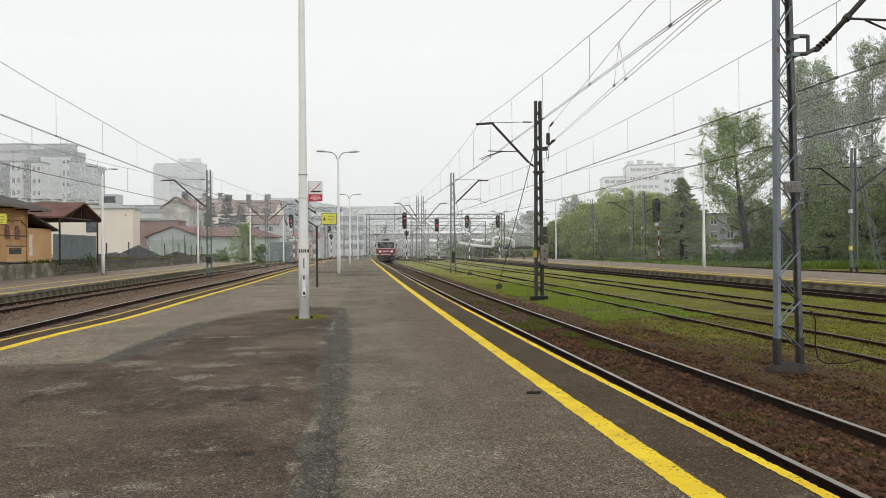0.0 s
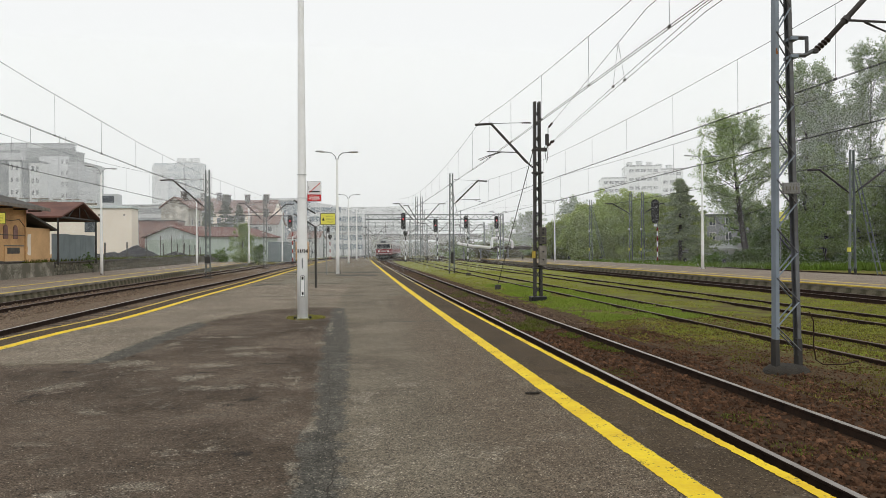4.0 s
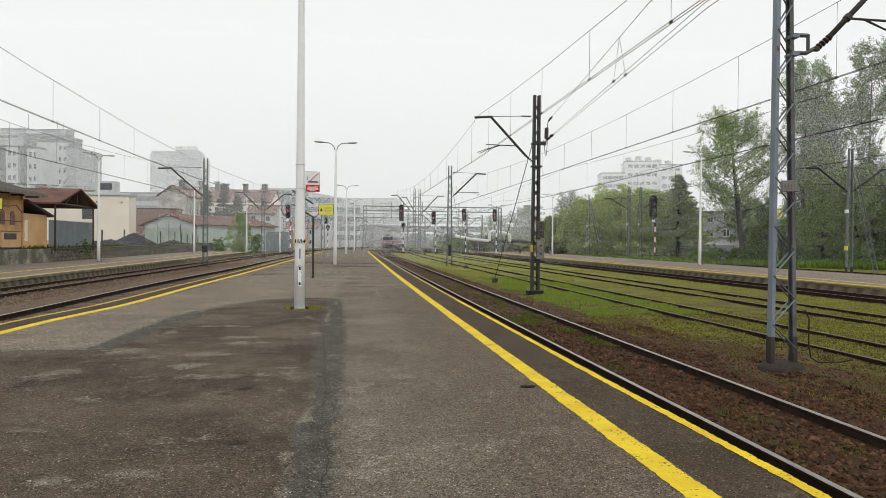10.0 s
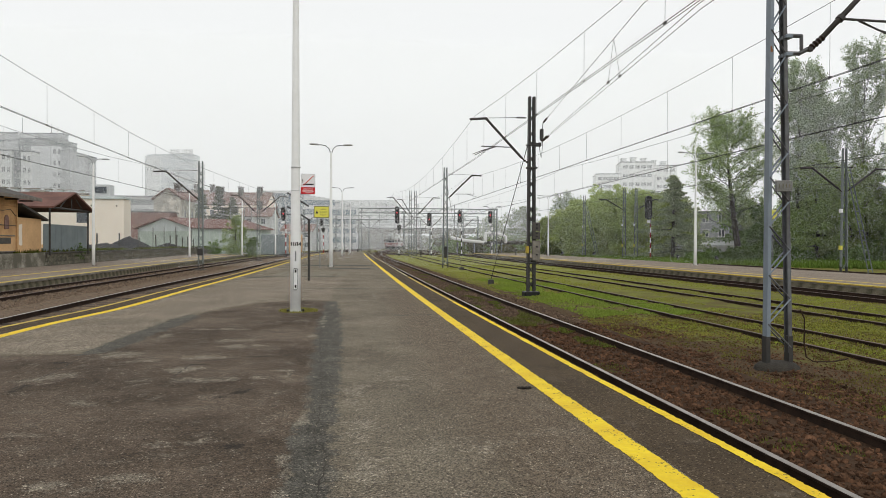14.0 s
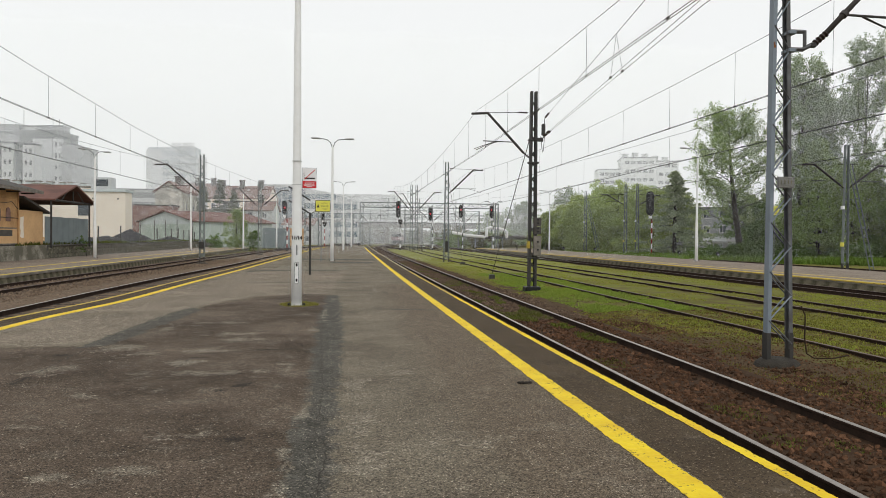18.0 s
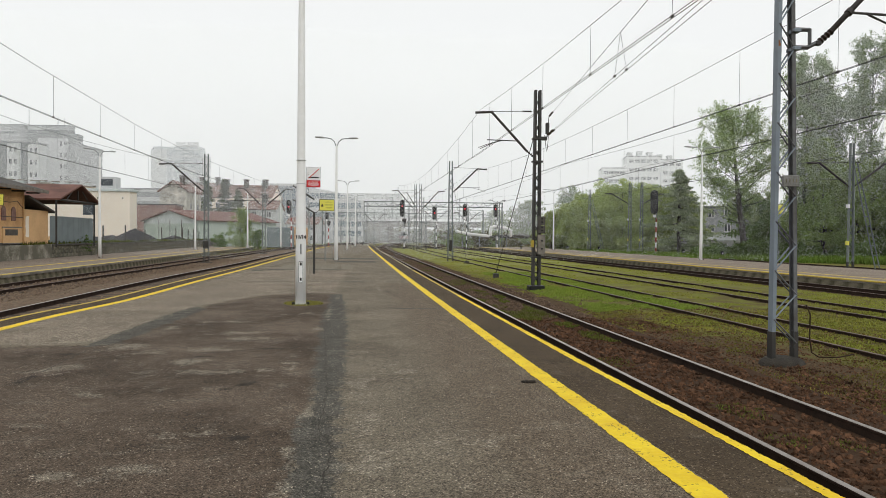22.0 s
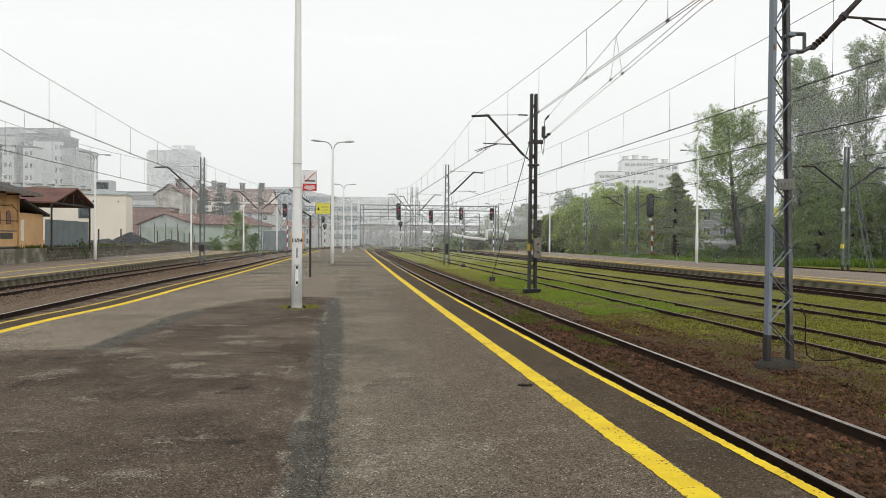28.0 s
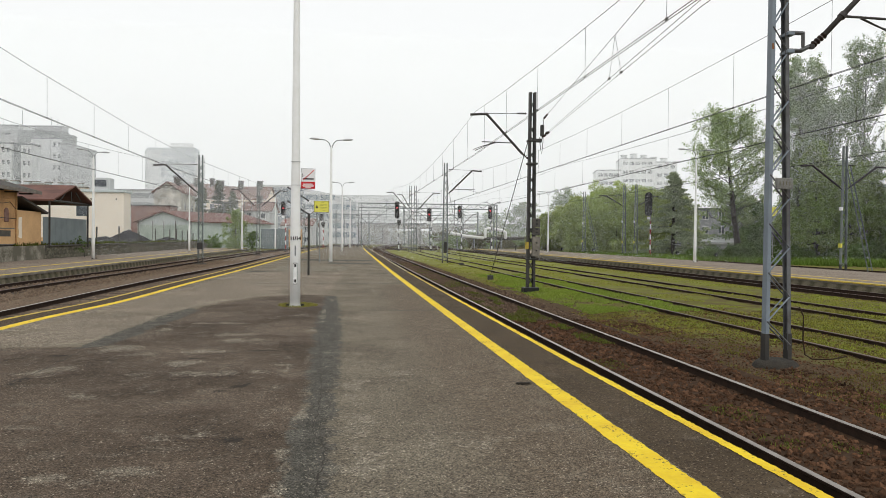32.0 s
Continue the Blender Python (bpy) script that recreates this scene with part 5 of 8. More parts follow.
# ---- signals ----
def signal(x, y, z, h, label, lit, side=-1, head=(0.62, 2.5), cone=False, lenses=4, band=WHITE, head_z=None):
    """A striped post with a tall black head of round lamps with hoods."""
    root = thing("railway_signal", label, "railway signal", "signals", at=pose(x, y, z))
    hz = head_z if head_z is not None else h - head[1]
    part("post", bar((0, 0, 0), (0, 0, h), 0.075), GALV, root)
    n = 7
    top = min(hz - 0.6, 4.4)
    for i in range(n):
        if i % 2 == 0:
            part("band", lathe([(0.083, 0), (0.083, top / n)], 8), band, root, at=pose(0, 0, 0.3 + i * top / n))
        else:
            part("band", lathe([(0.083, 0), (0.083, top / n)], 8), DARK if band is WHITE else WHITE, root, at=pose(0, 0, 0.3 + i * top / n))
    part("post_foot", cube(-0.2, 0.2, -0.2, 0.2, -0.1, 0.35, 0.03), DARK, root)
    hx = side * 0.36
    w, hh = head
    outline = []
    for i in range(16):
        a = 2 * math.pi * i / 16
        outline.append((hx + w / 2 * math.cos(a), (w / 2 * math.sin(a)) + (hh / 2 - w / 2) * (1 if math.sin(a) > 0 else -1)))
    bm = prism(outline, 0, 0.16)
    for v in bm.verts:
        v.co = (v.co.x, v.co.z - 0.3, v.co.y + hz + hh / 2)
    bmesh.ops.recalc_face_normals(bm, faces=list(bm.faces))
    hd = part("signal_head", bm, BLACK, root, "black signal head")
    for i in range(lenses):
        zz = hz + hh - (i + 0.62) * hh / (lenses + 0.25)
        on = lit == i
        part("lens", lathe([(0.11, 0), (0.09, 0.03), (0.03, 0.05)], 10), LED_RED if on else DARK, hd, "glowing red light" if on else "", at=pose(hx, -0.302, zz, 90))
        hood = bmesh.new()
        for k in range(7):
            a = math.pi * k / 6
            for yy in (-0.3, -0.55):
                hood.verts.new((hx + 0.15 * math.cos(a), yy, zz + 0.15 * math.sin(a)))
        hood.verts.ensure_lookup_table()
        for k in range(6):
            hood.faces.new([hood.verts[i2] for i2 in (2 * k, 2 * k + 1, 2 * k + 3, 2 * k + 2)])
        part("hood", hood, BLACK, hd)
    part("bracket", bar((hx, -0.1, hz + 0.3), (0, 0, hz - 0.7), 0.05), DARK, root)
    part("bracket", bar((hx, -0.1, hz + hh * 0.7), (0, 0, hz + hh * 0.7), 0.05), DARK, root)
    part("number_plate", cube(hx - 0.2, hx + 0.2, -0.32, -0.29, hz - 0.42, hz - 0.1), SIGN_W, root, "small white plate")
    if cone:
        part("indicator", lathe([(0.08, 0.0), (0.12, 0.1), (0.48, 0.62), (0.48, 0.95)], 4), DARK, root, "dark funnel-shaped indicator box", at=pose(0.0, -0.1, hz - 1.25, 0, 0, 45))
    return root


signal(8.75, 114.8, -0.5, 8.4, "striped signal post with one red light lit", 1, -1, (0.72, 2.75), True, 4, WHITE, 5.25)
signal(13.95, 114.2, -0.5, 7.0, "striped signal post with one red light lit", 1, -1, (0.66, 2.1), False, 3, WHITE, 4.85)
signal(18.85, 113.6, -0.5, 7.6, "striped signal post with one red light lit", 1, -1, (0.66, 2.05), False, 4, WHITE, 5.35)
s4 = signal(23.8, 113.0, -0.5, 7.9, "striped signal post with lamps and a red light lit", 1, -1, (0.66, 2.05), False, 4, WHITE, 5.35)
for s in (-1, 1):
    part("lamp_arm", bar((0, 0, 7.6), (s * 0.9, 0, 8.0), 0.04), GALV, s4)
    part("lamp_head", cube(-0.35, 0.35, -0.1, 0.1, -0.06, 0.06, 0.03), GALV, s4, at=pose(s * 1.1, 0, 8.05))
signal(-8.6, 106.5, -0.5, 7.2, "red and white striped signal post with one red light", 1, -1, (0.62, 2.0), False, 3, REDW, 5.3)
signal(-3.6, 122.3, -0.5, 6.2, "red and white striped signal post seen beyond the warning board", -1, -1, (0.6, 1.2), True, 2, REDW, 4.9)
signal(37.1, 82.2, -0.5, 5.7, "red and white striped signal with a dark head beside the grass", -1, -1, (0.95, 2.9), False, 4, REDW, 5.05)

# ---- the gantry over the junction ----
gantry = thing("signal_gantry", "grey lattice gantry spanning the tracks", "gantry", at=pose(0, 122, 0))
for x in (2.66, 26.3):
    for dx, dy in ((-0.25, -0.25), (0.25, -0.25), (-0.25, 0.25), (0.25, 0.25)):
        part("leg", bar((x + dx, dy, -0.62), (x + dx, dy, 7.55), 0.06, None, 4), STEEL_FAR, gantry)
for z in (6.72, 7.52):
    for y in (-0.35, 0.35):
        part("chord", bar((2.4, y, z), (26.6, y, z), 0.065, None, 4), STEEL_FAR, gantry)
for i in range(30):
    xa, xb = 2.6 + i * 0.79, 2.6 + (i + 1) * 0.79
    za, zb = (6.72, 7.52) if i % 2 else (7.52, 6.72)
    part("lattice", bar((xa, -0.35, za), (xb, -0.35, zb), 0.045, None, 4), STEEL_FAR, gantry)
for x in (7.2, 12.6, 19.0):
    part("hanger", bar((x, 0, 4.9), (x, 0, 8.3), 0.06, None, 4), STEEL_FAR, gantry)
    part("bracket", bar((x, 0, 7.0), (x + 2.0, 0, 5.6), 0.05, None, 4), STEEL_FAR, gantry)
for gy, gx0, gx1, gz in ((158, -6, 30, 7.6), (192, -4, 40, 7.9), (218, 0, 44, 8.2)):
    g = thing("cable_portal", "grey portal carrying wires over the foggy tracks", "gantry", "portals in the fog", at=pose(0, gy, 0))
    for x in (gx0, gx1):
        part("leg", bar((x, 0, -0.62), (x, 0, gz), 0.16, None, 4), STEEL_FAR, g)
    for dz in (0, -0.9):
        part("chord", bar((gx0, 0, gz + dz), (gx1, 0, gz + dz), 0.045, None, 4), STEEL_FAR, g)
    for i in range(26):
        xa, xb = gx0 + (gx1 - gx0) * i / 26, gx0 + (gx1 - gx0) * (i + 1) / 26
        part("lattice", bar((xa, 0, gz - (0.9 if i % 2 else 0)), (xb, 0, gz - (0 if i % 2 else 0.9)), 0.03, None, 4), STEEL_FAR, g)

def switch_lantern(x, y, rot):
    """A low point indicator: a weighted lever box with a black and white lantern."""
    root = thing("point_lantern", "low black and white point lantern beside the siding", "point lantern", "point lanterns", at=pose(x, y, -0.62, 0, 0, rot))
    part("footing", cube(-0.3, 0.3, -0.16, 0.16, 0, 0.22, 0.03), FOOTING, root)
    part("lever_weight", lathe([(0.05, 0.0), (0.16, 0.02), (0.16, 0.12), (0.05, 0.14)], 10), SIGN_W, root, "white half of the lever weight", at=pose(0.42, 0, 0.24, 90, 0, 0))
    part("lever", bar((0, 0, 0.22), (0.42, -0.06, 0.26), 0.025), DARK, root)
    part("stem", bar((0, 0, 0.2), (0, 0, 0.55), 0.035), DARK, root)
    head = part("lantern_box", cube(-0.17, 0.17, -0.15, 0.15, 0.5, 0.86, 0.03), BLACK, root)
    part("face", cube(-0.06, 0.06, -0.157, -0.151, 0.60, 0.74, 0.002), SIGN_W, head, "white glass face")
    part("hood", cube(-0.12, 0.12, -0.12, 0.12, 0.86, 0.94, 0.03), BLACK, root)


for x, y, rot in ((34.1, 108, 8), (36.0, 99, -6), (38.8, 78.5, 12), (39.3, 70.6, -10)):
    switch_lantern(x, y, rot)

# small trackside posts
for x, y, h in ((11.4, 106, 1.0), (25.6, 104, 1.15), (2.2, 121, 1.1)):
    root = thing("track_marker", "short dark marker post beside the rails", "post", "trackside markers", at=pose(x, y, -0.62))
    part("post", bar((0, 0, 0), (0, 0, h), 0.1, None, 6), DARK, root)
    part("cap", cube(-0.12, 0.12, -0.12, 0.12, h, h + 0.08, 0.02), DARK, root)
slab = thing("crossing_slab", "pale concrete crossing slab between the tracks", "slab", at=pose(22.5, 100.5, ZG))
part("slab", cube(-1.2, 1.2, -0.5, 0.5, 0, 0.3, 0.03), CONCRETE, slab)


# ---- the train: three cars that drive away ----
T_RED = mat("train_red", (0.23, 0.018, 0.025), 0.4, scale=2, vary=0.25)
T_CREAM = mat("train_cream", (0.52, 0.50, 0.46), 0.45, scale=2, vary=0.15)
T_ROOF = mat("train_roof", (0.46, 0.47, 0.46), 0.7, scale=1.5, vary=0.3)
T_UNDER = mat("train_underframe", (0.03, 0.028, 0.026), 0.8, scale=3)
T_GLASS = mat("train_glass", (0.03, 0.035, 0.04), 0.12, scale=1, spec=0.6)


def train_car(name, label, length, end_rear, panto):
    root = thing(name, label, "train", "cars of the train")
    w, L = 1.43, length / 2
    side = [(-w, 0.95), (-w, 2.25)]

    def ring(y, wide, z0, z1, bm):
        return [bm.verts.new(p) for p in ((-wide, y, z0), (-wide, y, z1), (wide, y, z1), (wide, y, z0))]

    part("lower_body", cube(-w, w, -L, L, 0.95, 2.02, 0.05), T_RED, root, "dark red lower body")
    part("upper_body", cube(-w + 0.01, w - 0.01, -L + 0.01, L - 0.01, 2.02, 3.2, 0.05), T_CREAM, root, "cream upper body")
    bm = bmesh.new()
    rows = []
    for y in (-L + 0.03, L - 0.03):
        rows.append([bm.verts.new((w * 0.985 * math.cos(math.pi * k / 10), y, 3.19 + 0.56 * math.sin(math.pi * k / 10))) for k in range(11)])
    for k in range(10):
        bm.faces.new((rows[0][k], rows[0][k + 1], rows[1][k + 1], rows[1][k]))
    bm.faces.new(rows[0])
    bm.faces.new(rows[1][::-1])
    bmesh.ops.recalc_face_normals(bm, faces=list(bm.faces))
    part("roof", bm, T_ROOF, root, "grey curved roof")
    part("stripe", cube(-w - 0.008, w + 0.008, -L - 0.008, L + 0.008, 1.12, 1.24), T_CREAM, root, "cream stripe")
    part("skirt", cube(-w + 0.1, w - 0.1, -L + 0.2, L - 0.2, 0.45, 0.95, 0.05), T_UNDER, root)
    for s in (-1, 1):
        for i in range(9):
            y = -L + 1.6 + i * (length - 3.2) / 8
            if i in (2, 6):
                door = part("door", cube(s * w - 0.02, s * w + 0.02, y - 0.6, y + 0.6, 1.0, 3.05, 0.01), T_RED, root, "red sliding door")
                part("door_window", cube(s * w - 0.03, s * w + 0.03, y - 0.4, y + 0.4, 2.1, 2.9), T_GLASS, door)
            else:
                part("side_window", cube(s * w - 0.02, s * w + 0.02, y - 0.55, y + 0.55, 2.1, 2.85, 0.005), T_GLASS, root)
        bog = s * (L - 3.2)
        b = part("bogie", cube(-1.1, 1.1, bog - 1.4, bog + 1.4, 0.35, 0.75, 0.05), T_UNDER, root)
        for yy in (-1.2, 1.2):
            for xx in (-0.75, 0.75):
                part("wheel", lathe([(0.3, -0.06), (0.46, -0.05), (0.46, 0.05), (0.3, 0.06)], 14), T_UNDER, b, at=pose(xx, bog + yy, 0.46, 0, 90, 0))
    if end_rear:
        y = -L - 0.012
        for x0, x1 in ((-1.22, -0.46), (-0.42, 0.42), (0.46, 1.22)):
            part("windscreen", cube(x0, x1, y - 0.01, y + 0.03, 2.12, 2.98, 0.02), T_GLASS, root, "dark windscreen pane")
        part("destination_panel", cube(-0.5, 0.5, y - 0.03, y + 0.05, 3.2, 3.5, 0.02), T_GLASS, root)
        part("brow", cube(-1.35, 1.35, y - 0.04, y + 0.2, 3.02, 3.16, 0.03), T_CREAM, root)
        for s in (-1, 1):
            part("headlight", lathe([(0.16, 0), (0.15, 0.04), (0.08, 0.06)], 12), SIGN_W, root, "round white headlamp", at=pose(s * 0.85, y, 1.62, 90))
            part("lamp_ring", lathe([(0.2, 0), (0.2, 0.02)], 12), T_CREAM, root, at=pose(s * 0.85, y, 1.62, 90))
            part("buffer", lathe([(0.1, 0), (0.1, 0.45), (0.24, 0.46), (0.24, 0.5)], 10), T_UNDER, root, at=pose(s * 0.88, y, 1.02, 90))
            part("mirror", cube(s * 1.45 - 0.09, s * 1.45 + 0.09, y, y + 0.06, 2.3, 2.75, 0.01), BLACK, root, at=pose(s * 0.06, 0, 0))
            part("roof_lamp", cube(s * 0.75 - 0.12, s * 0.75 + 0.12, y, y + 0.2, 3.32, 3.44, 0.02), T_CREAM, root)
        part("name_panel", cube(-0.42, 0.42, y - 0.005, y + 0.01, 1.56, 1.74), T_CREAM, root)
        part("coupling", cube(-0.22, 0.22, y - 0.5, y + 0.1, 0.75, 1.1, 0.04), T_UNDER, root)
        part("plough", cube(-1.2, 1.2, y - 0.1, y + 0.1, 0.18, 0.6, 0.04), T_UNDER, root)
    if panto:
        for yy in (-L + 3.5,):
            part("pantograph_arm", bar((-0.5, yy, 3.75), (0, yy + 1.2, 4.5), 0.04), DARK, root)
            part("pantograph_arm", bar((0.5, yy, 3.75), (0, yy + 1.2, 4.5), 0.04), DARK, root)
            part("pantograph_arm", bar((0, yy + 1.2, 4.5), (0, yy, 5.3), 0.035), DARK, root)
            part("pantograph_head", bar((-0.8, yy, 5.32), (0.8, yy, 5.32), 0.04), DARK, root)
    for k in range(3):
        part("roof_box", cube(-0.5, 0.5, -L + 2 + k * 5, -L + 3.4 + k * 5, 3.7, 3.9, 0.03), T_ROOF, root)
    return root


CARS = [train_car("train_car", "rear car of a red and cream electric train", 20.7, True, True),
        train_car("train_car", "middle car of a red and cream electric train", 21.4, False, True),
        train_car("train_car", "front car of a red and cream electric train", 20.7, False, False)]


# ---- west side: retaining wall, yard and old buildings ----
P_ORANGE = mat("orange_plaster", (0.70, 0.43, 0.205), 0.9, scale=0.9, bump=0.3, color2=(0.44, 0.255, 0.12), detail=11, lo=0.52, hi=0.92)
P_PEACH = mat("peach_plaster", (0.72, 0.46, 0.235), 0.9, scale=0.7, bump=0.3, color2=(0.56, 0.345, 0.175), detail=11)
P_CREAM = mat("cream_plaster", (0.85, 0.765, 0.655), 0.9, scale=0.3, bump=0.1, color2=(0.78, 0.695, 0.59), detail=9)
P_GREEN = mat("pale_green_boards", (0.46, 0.53, 0.47), 0.8, scale=0.5, color2=(0.33, 0.39, 0.35))
P_WHITE = mat("pale_boards", (0.55, 0.60, 0.60), 0.8, scale=0.5, color2=(0.46, 0.5, 0.5))
P_OLD = mat("weathered_plaster", (0.60, 0.57, 0.50), 0.95, scale=0.7, bump=0.3, color2=(0.30, 0.285, 0.25), detail=10, lo=0.55, hi=0.85)
R_RED = mat("red_sheet_roof", (0.185, 0.085, 0.064), 0.75, scale=0.9, color2=(0.10, 0.046, 0.036), detail=10)
R_DARK = mat("dark_roof_felt", (0.05, 0.045, 0.042), 0.85, scale=1.2, color2=(0.09, 0.08, 0.07))
R_TILE = mat("red_tile_roof", (0.235, 0.145, 0.120), 0.8, scale=0.8, color2=(0.165, 0.105, 0.088))
FENCE = mat("blue_grey_sheet", (0.20, 0.235, 0.245), 0.6, scale=1.0, color2=(0.15, 0.18, 0.19), bump=0.2)
COAL = mat("coal", (0.022, 0.022, 0.024), 0.7, scale=7, bump=1.0, color2=(0.045, 0.044, 0.046))
BRICK = mat("brown_wall", (0.32, 0.195, 0.165), 0.85, scale=1.0, color2=(0.15, 0.08, 0.07))
F_GREY = mat("flats_grey", (0.31, 0.32, 0.33), 0.85, scale=0.12, color2=(0.28, 0.29, 0.30))
F_DARK = mat("flats_dark_grey", (0.15, 0.158, 0.165), 0.85, scale=0.12, color2=(0.13, 0.14, 0.145))
F_LIGHT = mat("flats_light", (0.54, 0.55, 0.555), 0.85, scale=0.12, color2=(0.48, 0.49, 0.495))
# white walls, made paler still in the base colour to imitate haze
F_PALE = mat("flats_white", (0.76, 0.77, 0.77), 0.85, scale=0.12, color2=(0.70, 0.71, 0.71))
W_FRAME = mat("window_frame_white", (0.70, 0.70, 0.70), 0.5)
W_GLASS = mat("window_glass", (0.05, 0.06, 0.07), 0.35, scale=0.6, color2=(0.07, 0.08, 0.09), spec=0.2)
H_GLASS = mat("hotel_glass", (0.06, 0.105, 0.145), 0.3, scale=0.2, color2=(0.09, 0.14, 0.18))
SOIL = mat("yard_soil", (0.09, 0.08, 0.06), 0.95, scale=0.6, color2=(0.07, 0.09, 0.03), bump=0.6)

part("yard", cube(-160, -22.05, -30, 128, ZG - 0.1, 0.72), SOIL, None)
tagged(bpy.data.objects["yard"], "raised earth yard behind a stone wall", "ground", kind="structure")
RENDER = mat("stained_render", (0.42, 0.39, 0.325), 0.95, scale=1.1, bump=0.7, color2=(0.13, 0.12, 0.09), detail=11, lo=0.48, hi=0.8)
wall = thing("retaining_wall", "stained concrete and rubble retaining wall", "wall", kind="structure")
part("wall_core", cube(-22.05, -21.75, -30, 128, ZG - 0.05, 0.70), CONC_DARK, wall)
part("smooth_section", cube(-21.75, -21.62, 20, 55.0, -0.24, 0.80, 0.02), RENDER, wall, "grey cement-rendered section")
part("coping", cube(-22.05, -21.58, 55.02, 128, 0.70, 0.82, 0.02), CONC_DARK, wall)
stones = []
for k in range(4):
    bm = bmesh.new()
    box(bm, -0.06, 0.05, 0.0, 1.0, 0.0, 1.0)
    bmesh.ops.bevel(bm, geom=list(bm.edges), offset=0.045, segments=1, affect="EDGES")
    for v in bm.verts:
        v.co += noise.noise_vector(v.co * 2 + Vector((k * 7, 0, 0))) * 0.07
    stones.append(bm)
proto = []
for row in range(3):
    y = 55.1 + row * 0.2
    while y < 112:
        w = random.uniform(0.45, 0.95)
        h = 0.93 / 3
        m = Matrix.Translation((-21.74, y, -0.24 + row * h)) @ Matrix.Diagonal((1, w, h, 1))
        if len(proto) < 4:
            ob = part("wall_stone", stones[len(proto)], STONEWALL, wall)
            proto.append(ob)
        else:
            ob = twin(random.choice(proto), wall, Matrix.Identity(4), "wall_stone")
        ob.matrix_basis = m
        y += w + 0.01

# old orange building with deep eaves
hut = thing("station_building", "old orange plaster station building with dark eaves", "building")
body = part("wall", cube(-31, -22.1, 24, 51.6, 0.6, 4.6), P_ORANGE, hut, "stained orange plaster wall")
part("annex_wall", cube(-30, -22.05, 51.6, 55.4, 0.6, 3.25), P_PEACH, hut, "peach plaster annex")
bm = bmesh.new()
vs = [bm.verts.new(p) for p in ((-21.1, 23, 4.62), (-21.1, 53.0, 4.42), (-26.5, 52.6, 6.0), (-26.5, 23, 6.2), (-21.1, 23, 4.80), (-21.1, 53.0, 4.60), (-26.5, 52.6, 6.2), (-26.5, 23, 6.4))]
for f in ((0, 1, 2, 3), (7, 6, 5, 4), (0, 4, 5, 1), (1, 5, 6, 2), (2, 6, 7, 3), (3, 7, 4, 0)):
    bm.faces.new([vs[i] for i in f])
bmesh.ops.recalc_face_normals(bm, faces=list(bm.faces))
part("roof", bm, R_DARK, hut, "worn dark felt roof with ragged eaves")
part("roof", cube(-33, -26.5, 23, 52.6, 5.9, 6.2), R_DARK, hut)
bm = bmesh.new()
vs = [bm.verts.new(p) for p in ((-21.75, 51.65, 4.05), (-21.75, 55.9, 3.1), (-30, 56.0, 3.05), (-30, 51.5, 4.05), (-21.75, 51.65, 4.2), (-21.75, 55.9, 3.25), (-30, 56.0, 3.2), (-30, 51.5, 4.2))]
for f in ((0, 1, 2, 3), (7, 6, 5, 4), (0, 4, 5, 1), (1, 5, 6, 2), (2, 6, 7, 3), (3, 7, 4, 0)):
    bm.faces.new([vs[i] for i in f])
bmesh.ops.recalc_face_normals(bm, faces=list(bm.faces))
part("annex_roof", bm, R_DARK, hut, "sloping dark lean-to roof")
for i in range(14):
    part("rafter_end", cube(-22.0, -21.15, -0.06, 0.06, -0.1, 0.0), WOOD, hut, at=pose(0, 24.5 + i * 2.1, 4.6 - 0.0066 * (i * 2.1)))
for y in (48.75, 50.1):
    w = part("window", cube(-22.13, -22.05, y - 0.3, y + 0.3, 2.42, 3.05, 0.02), BRICK, hut, "small bricked-up arched window")
    part("arch", lathe([(0.3, -0.04), (0.3, 0.035)], 12), BRICK, w, at=pose(-22.09, y, 3.05, 0, 90, 0))
part("service_hatch", cube(-22.14, -22.05, 48.6, 51.3, 0.9, 1.95, 0.02), P_PEACH, hut, "boarded hatch with a grey grille")
part("grille", cube(-22.06, -22.03, 48.9, 50.6, 1.45, 1.85, 0.01), CONC_DARK, hut)
part("doorway", cube(-22.16, -22.05, 42.5, 45.0, 0.8, 2.95, 0.02), WOOD, hut, "dark recessed doorway")
GREY_WOOD = mat("weathered_board", (0.25, 0.225, 0.195), 0.9, scale=3, bump=0.5, color2=(0.12, 0.105, 0.09), detail=10)
part("fascia", cube(-0.03, 0.03, 0, 30.03, -0.12, 0.10), GREY_WOOD, hut, "weathered grey eaves board", at=pose(-21.07, 23, 4.71, -0.38))
part("fascia", cube(-5.4, 0.0, -0.03, 0.03, -0.12, 0.10), GREY_WOOD, hut, "weathered grey eaves board", at=pose(-21.07, 53.03, 4.51, 0, 16.3, 0))
part("service_pipe", pipe([(-22.06, 30, 2.75), (-22.06, 44, 2.72), (-22.06, 51.5, 2.66)], 0.025, 6), DARK, hut)
part("service_pipe", pipe([(-22.06, 47.2, 3.7), (-22.06, 49.5, 3.62), (-22.06, 50.6, 3.75), (-22.06, 51.4, 3.3)], 0.02, 6), DARK, hut)
part("plinth", cube(-22.14, -22.09, 24, 51.55, 0.72, 0.98, 0.01), CONC_DARK, hut, "stained grey plinth")
for y in (47.4, 51.3):
    part("pilaster", cube(-22.16, -22.09, y - 0.12, y + 0.12, 0.98, 3.95, 0.01), P_ORANGE, hut)
for z in (0.92, 1.98):
    part("hatch_rail", cube(-22.06, -22.02, 48.5, 51.2, z - 0.04, z + 0.04, 0.008), GREY_WOOD, hut)
part("cornice", cube(-22.2, -22.05, 24, 51.5, 3.95, 4.08, 0.02), P_ORANGE, hut)
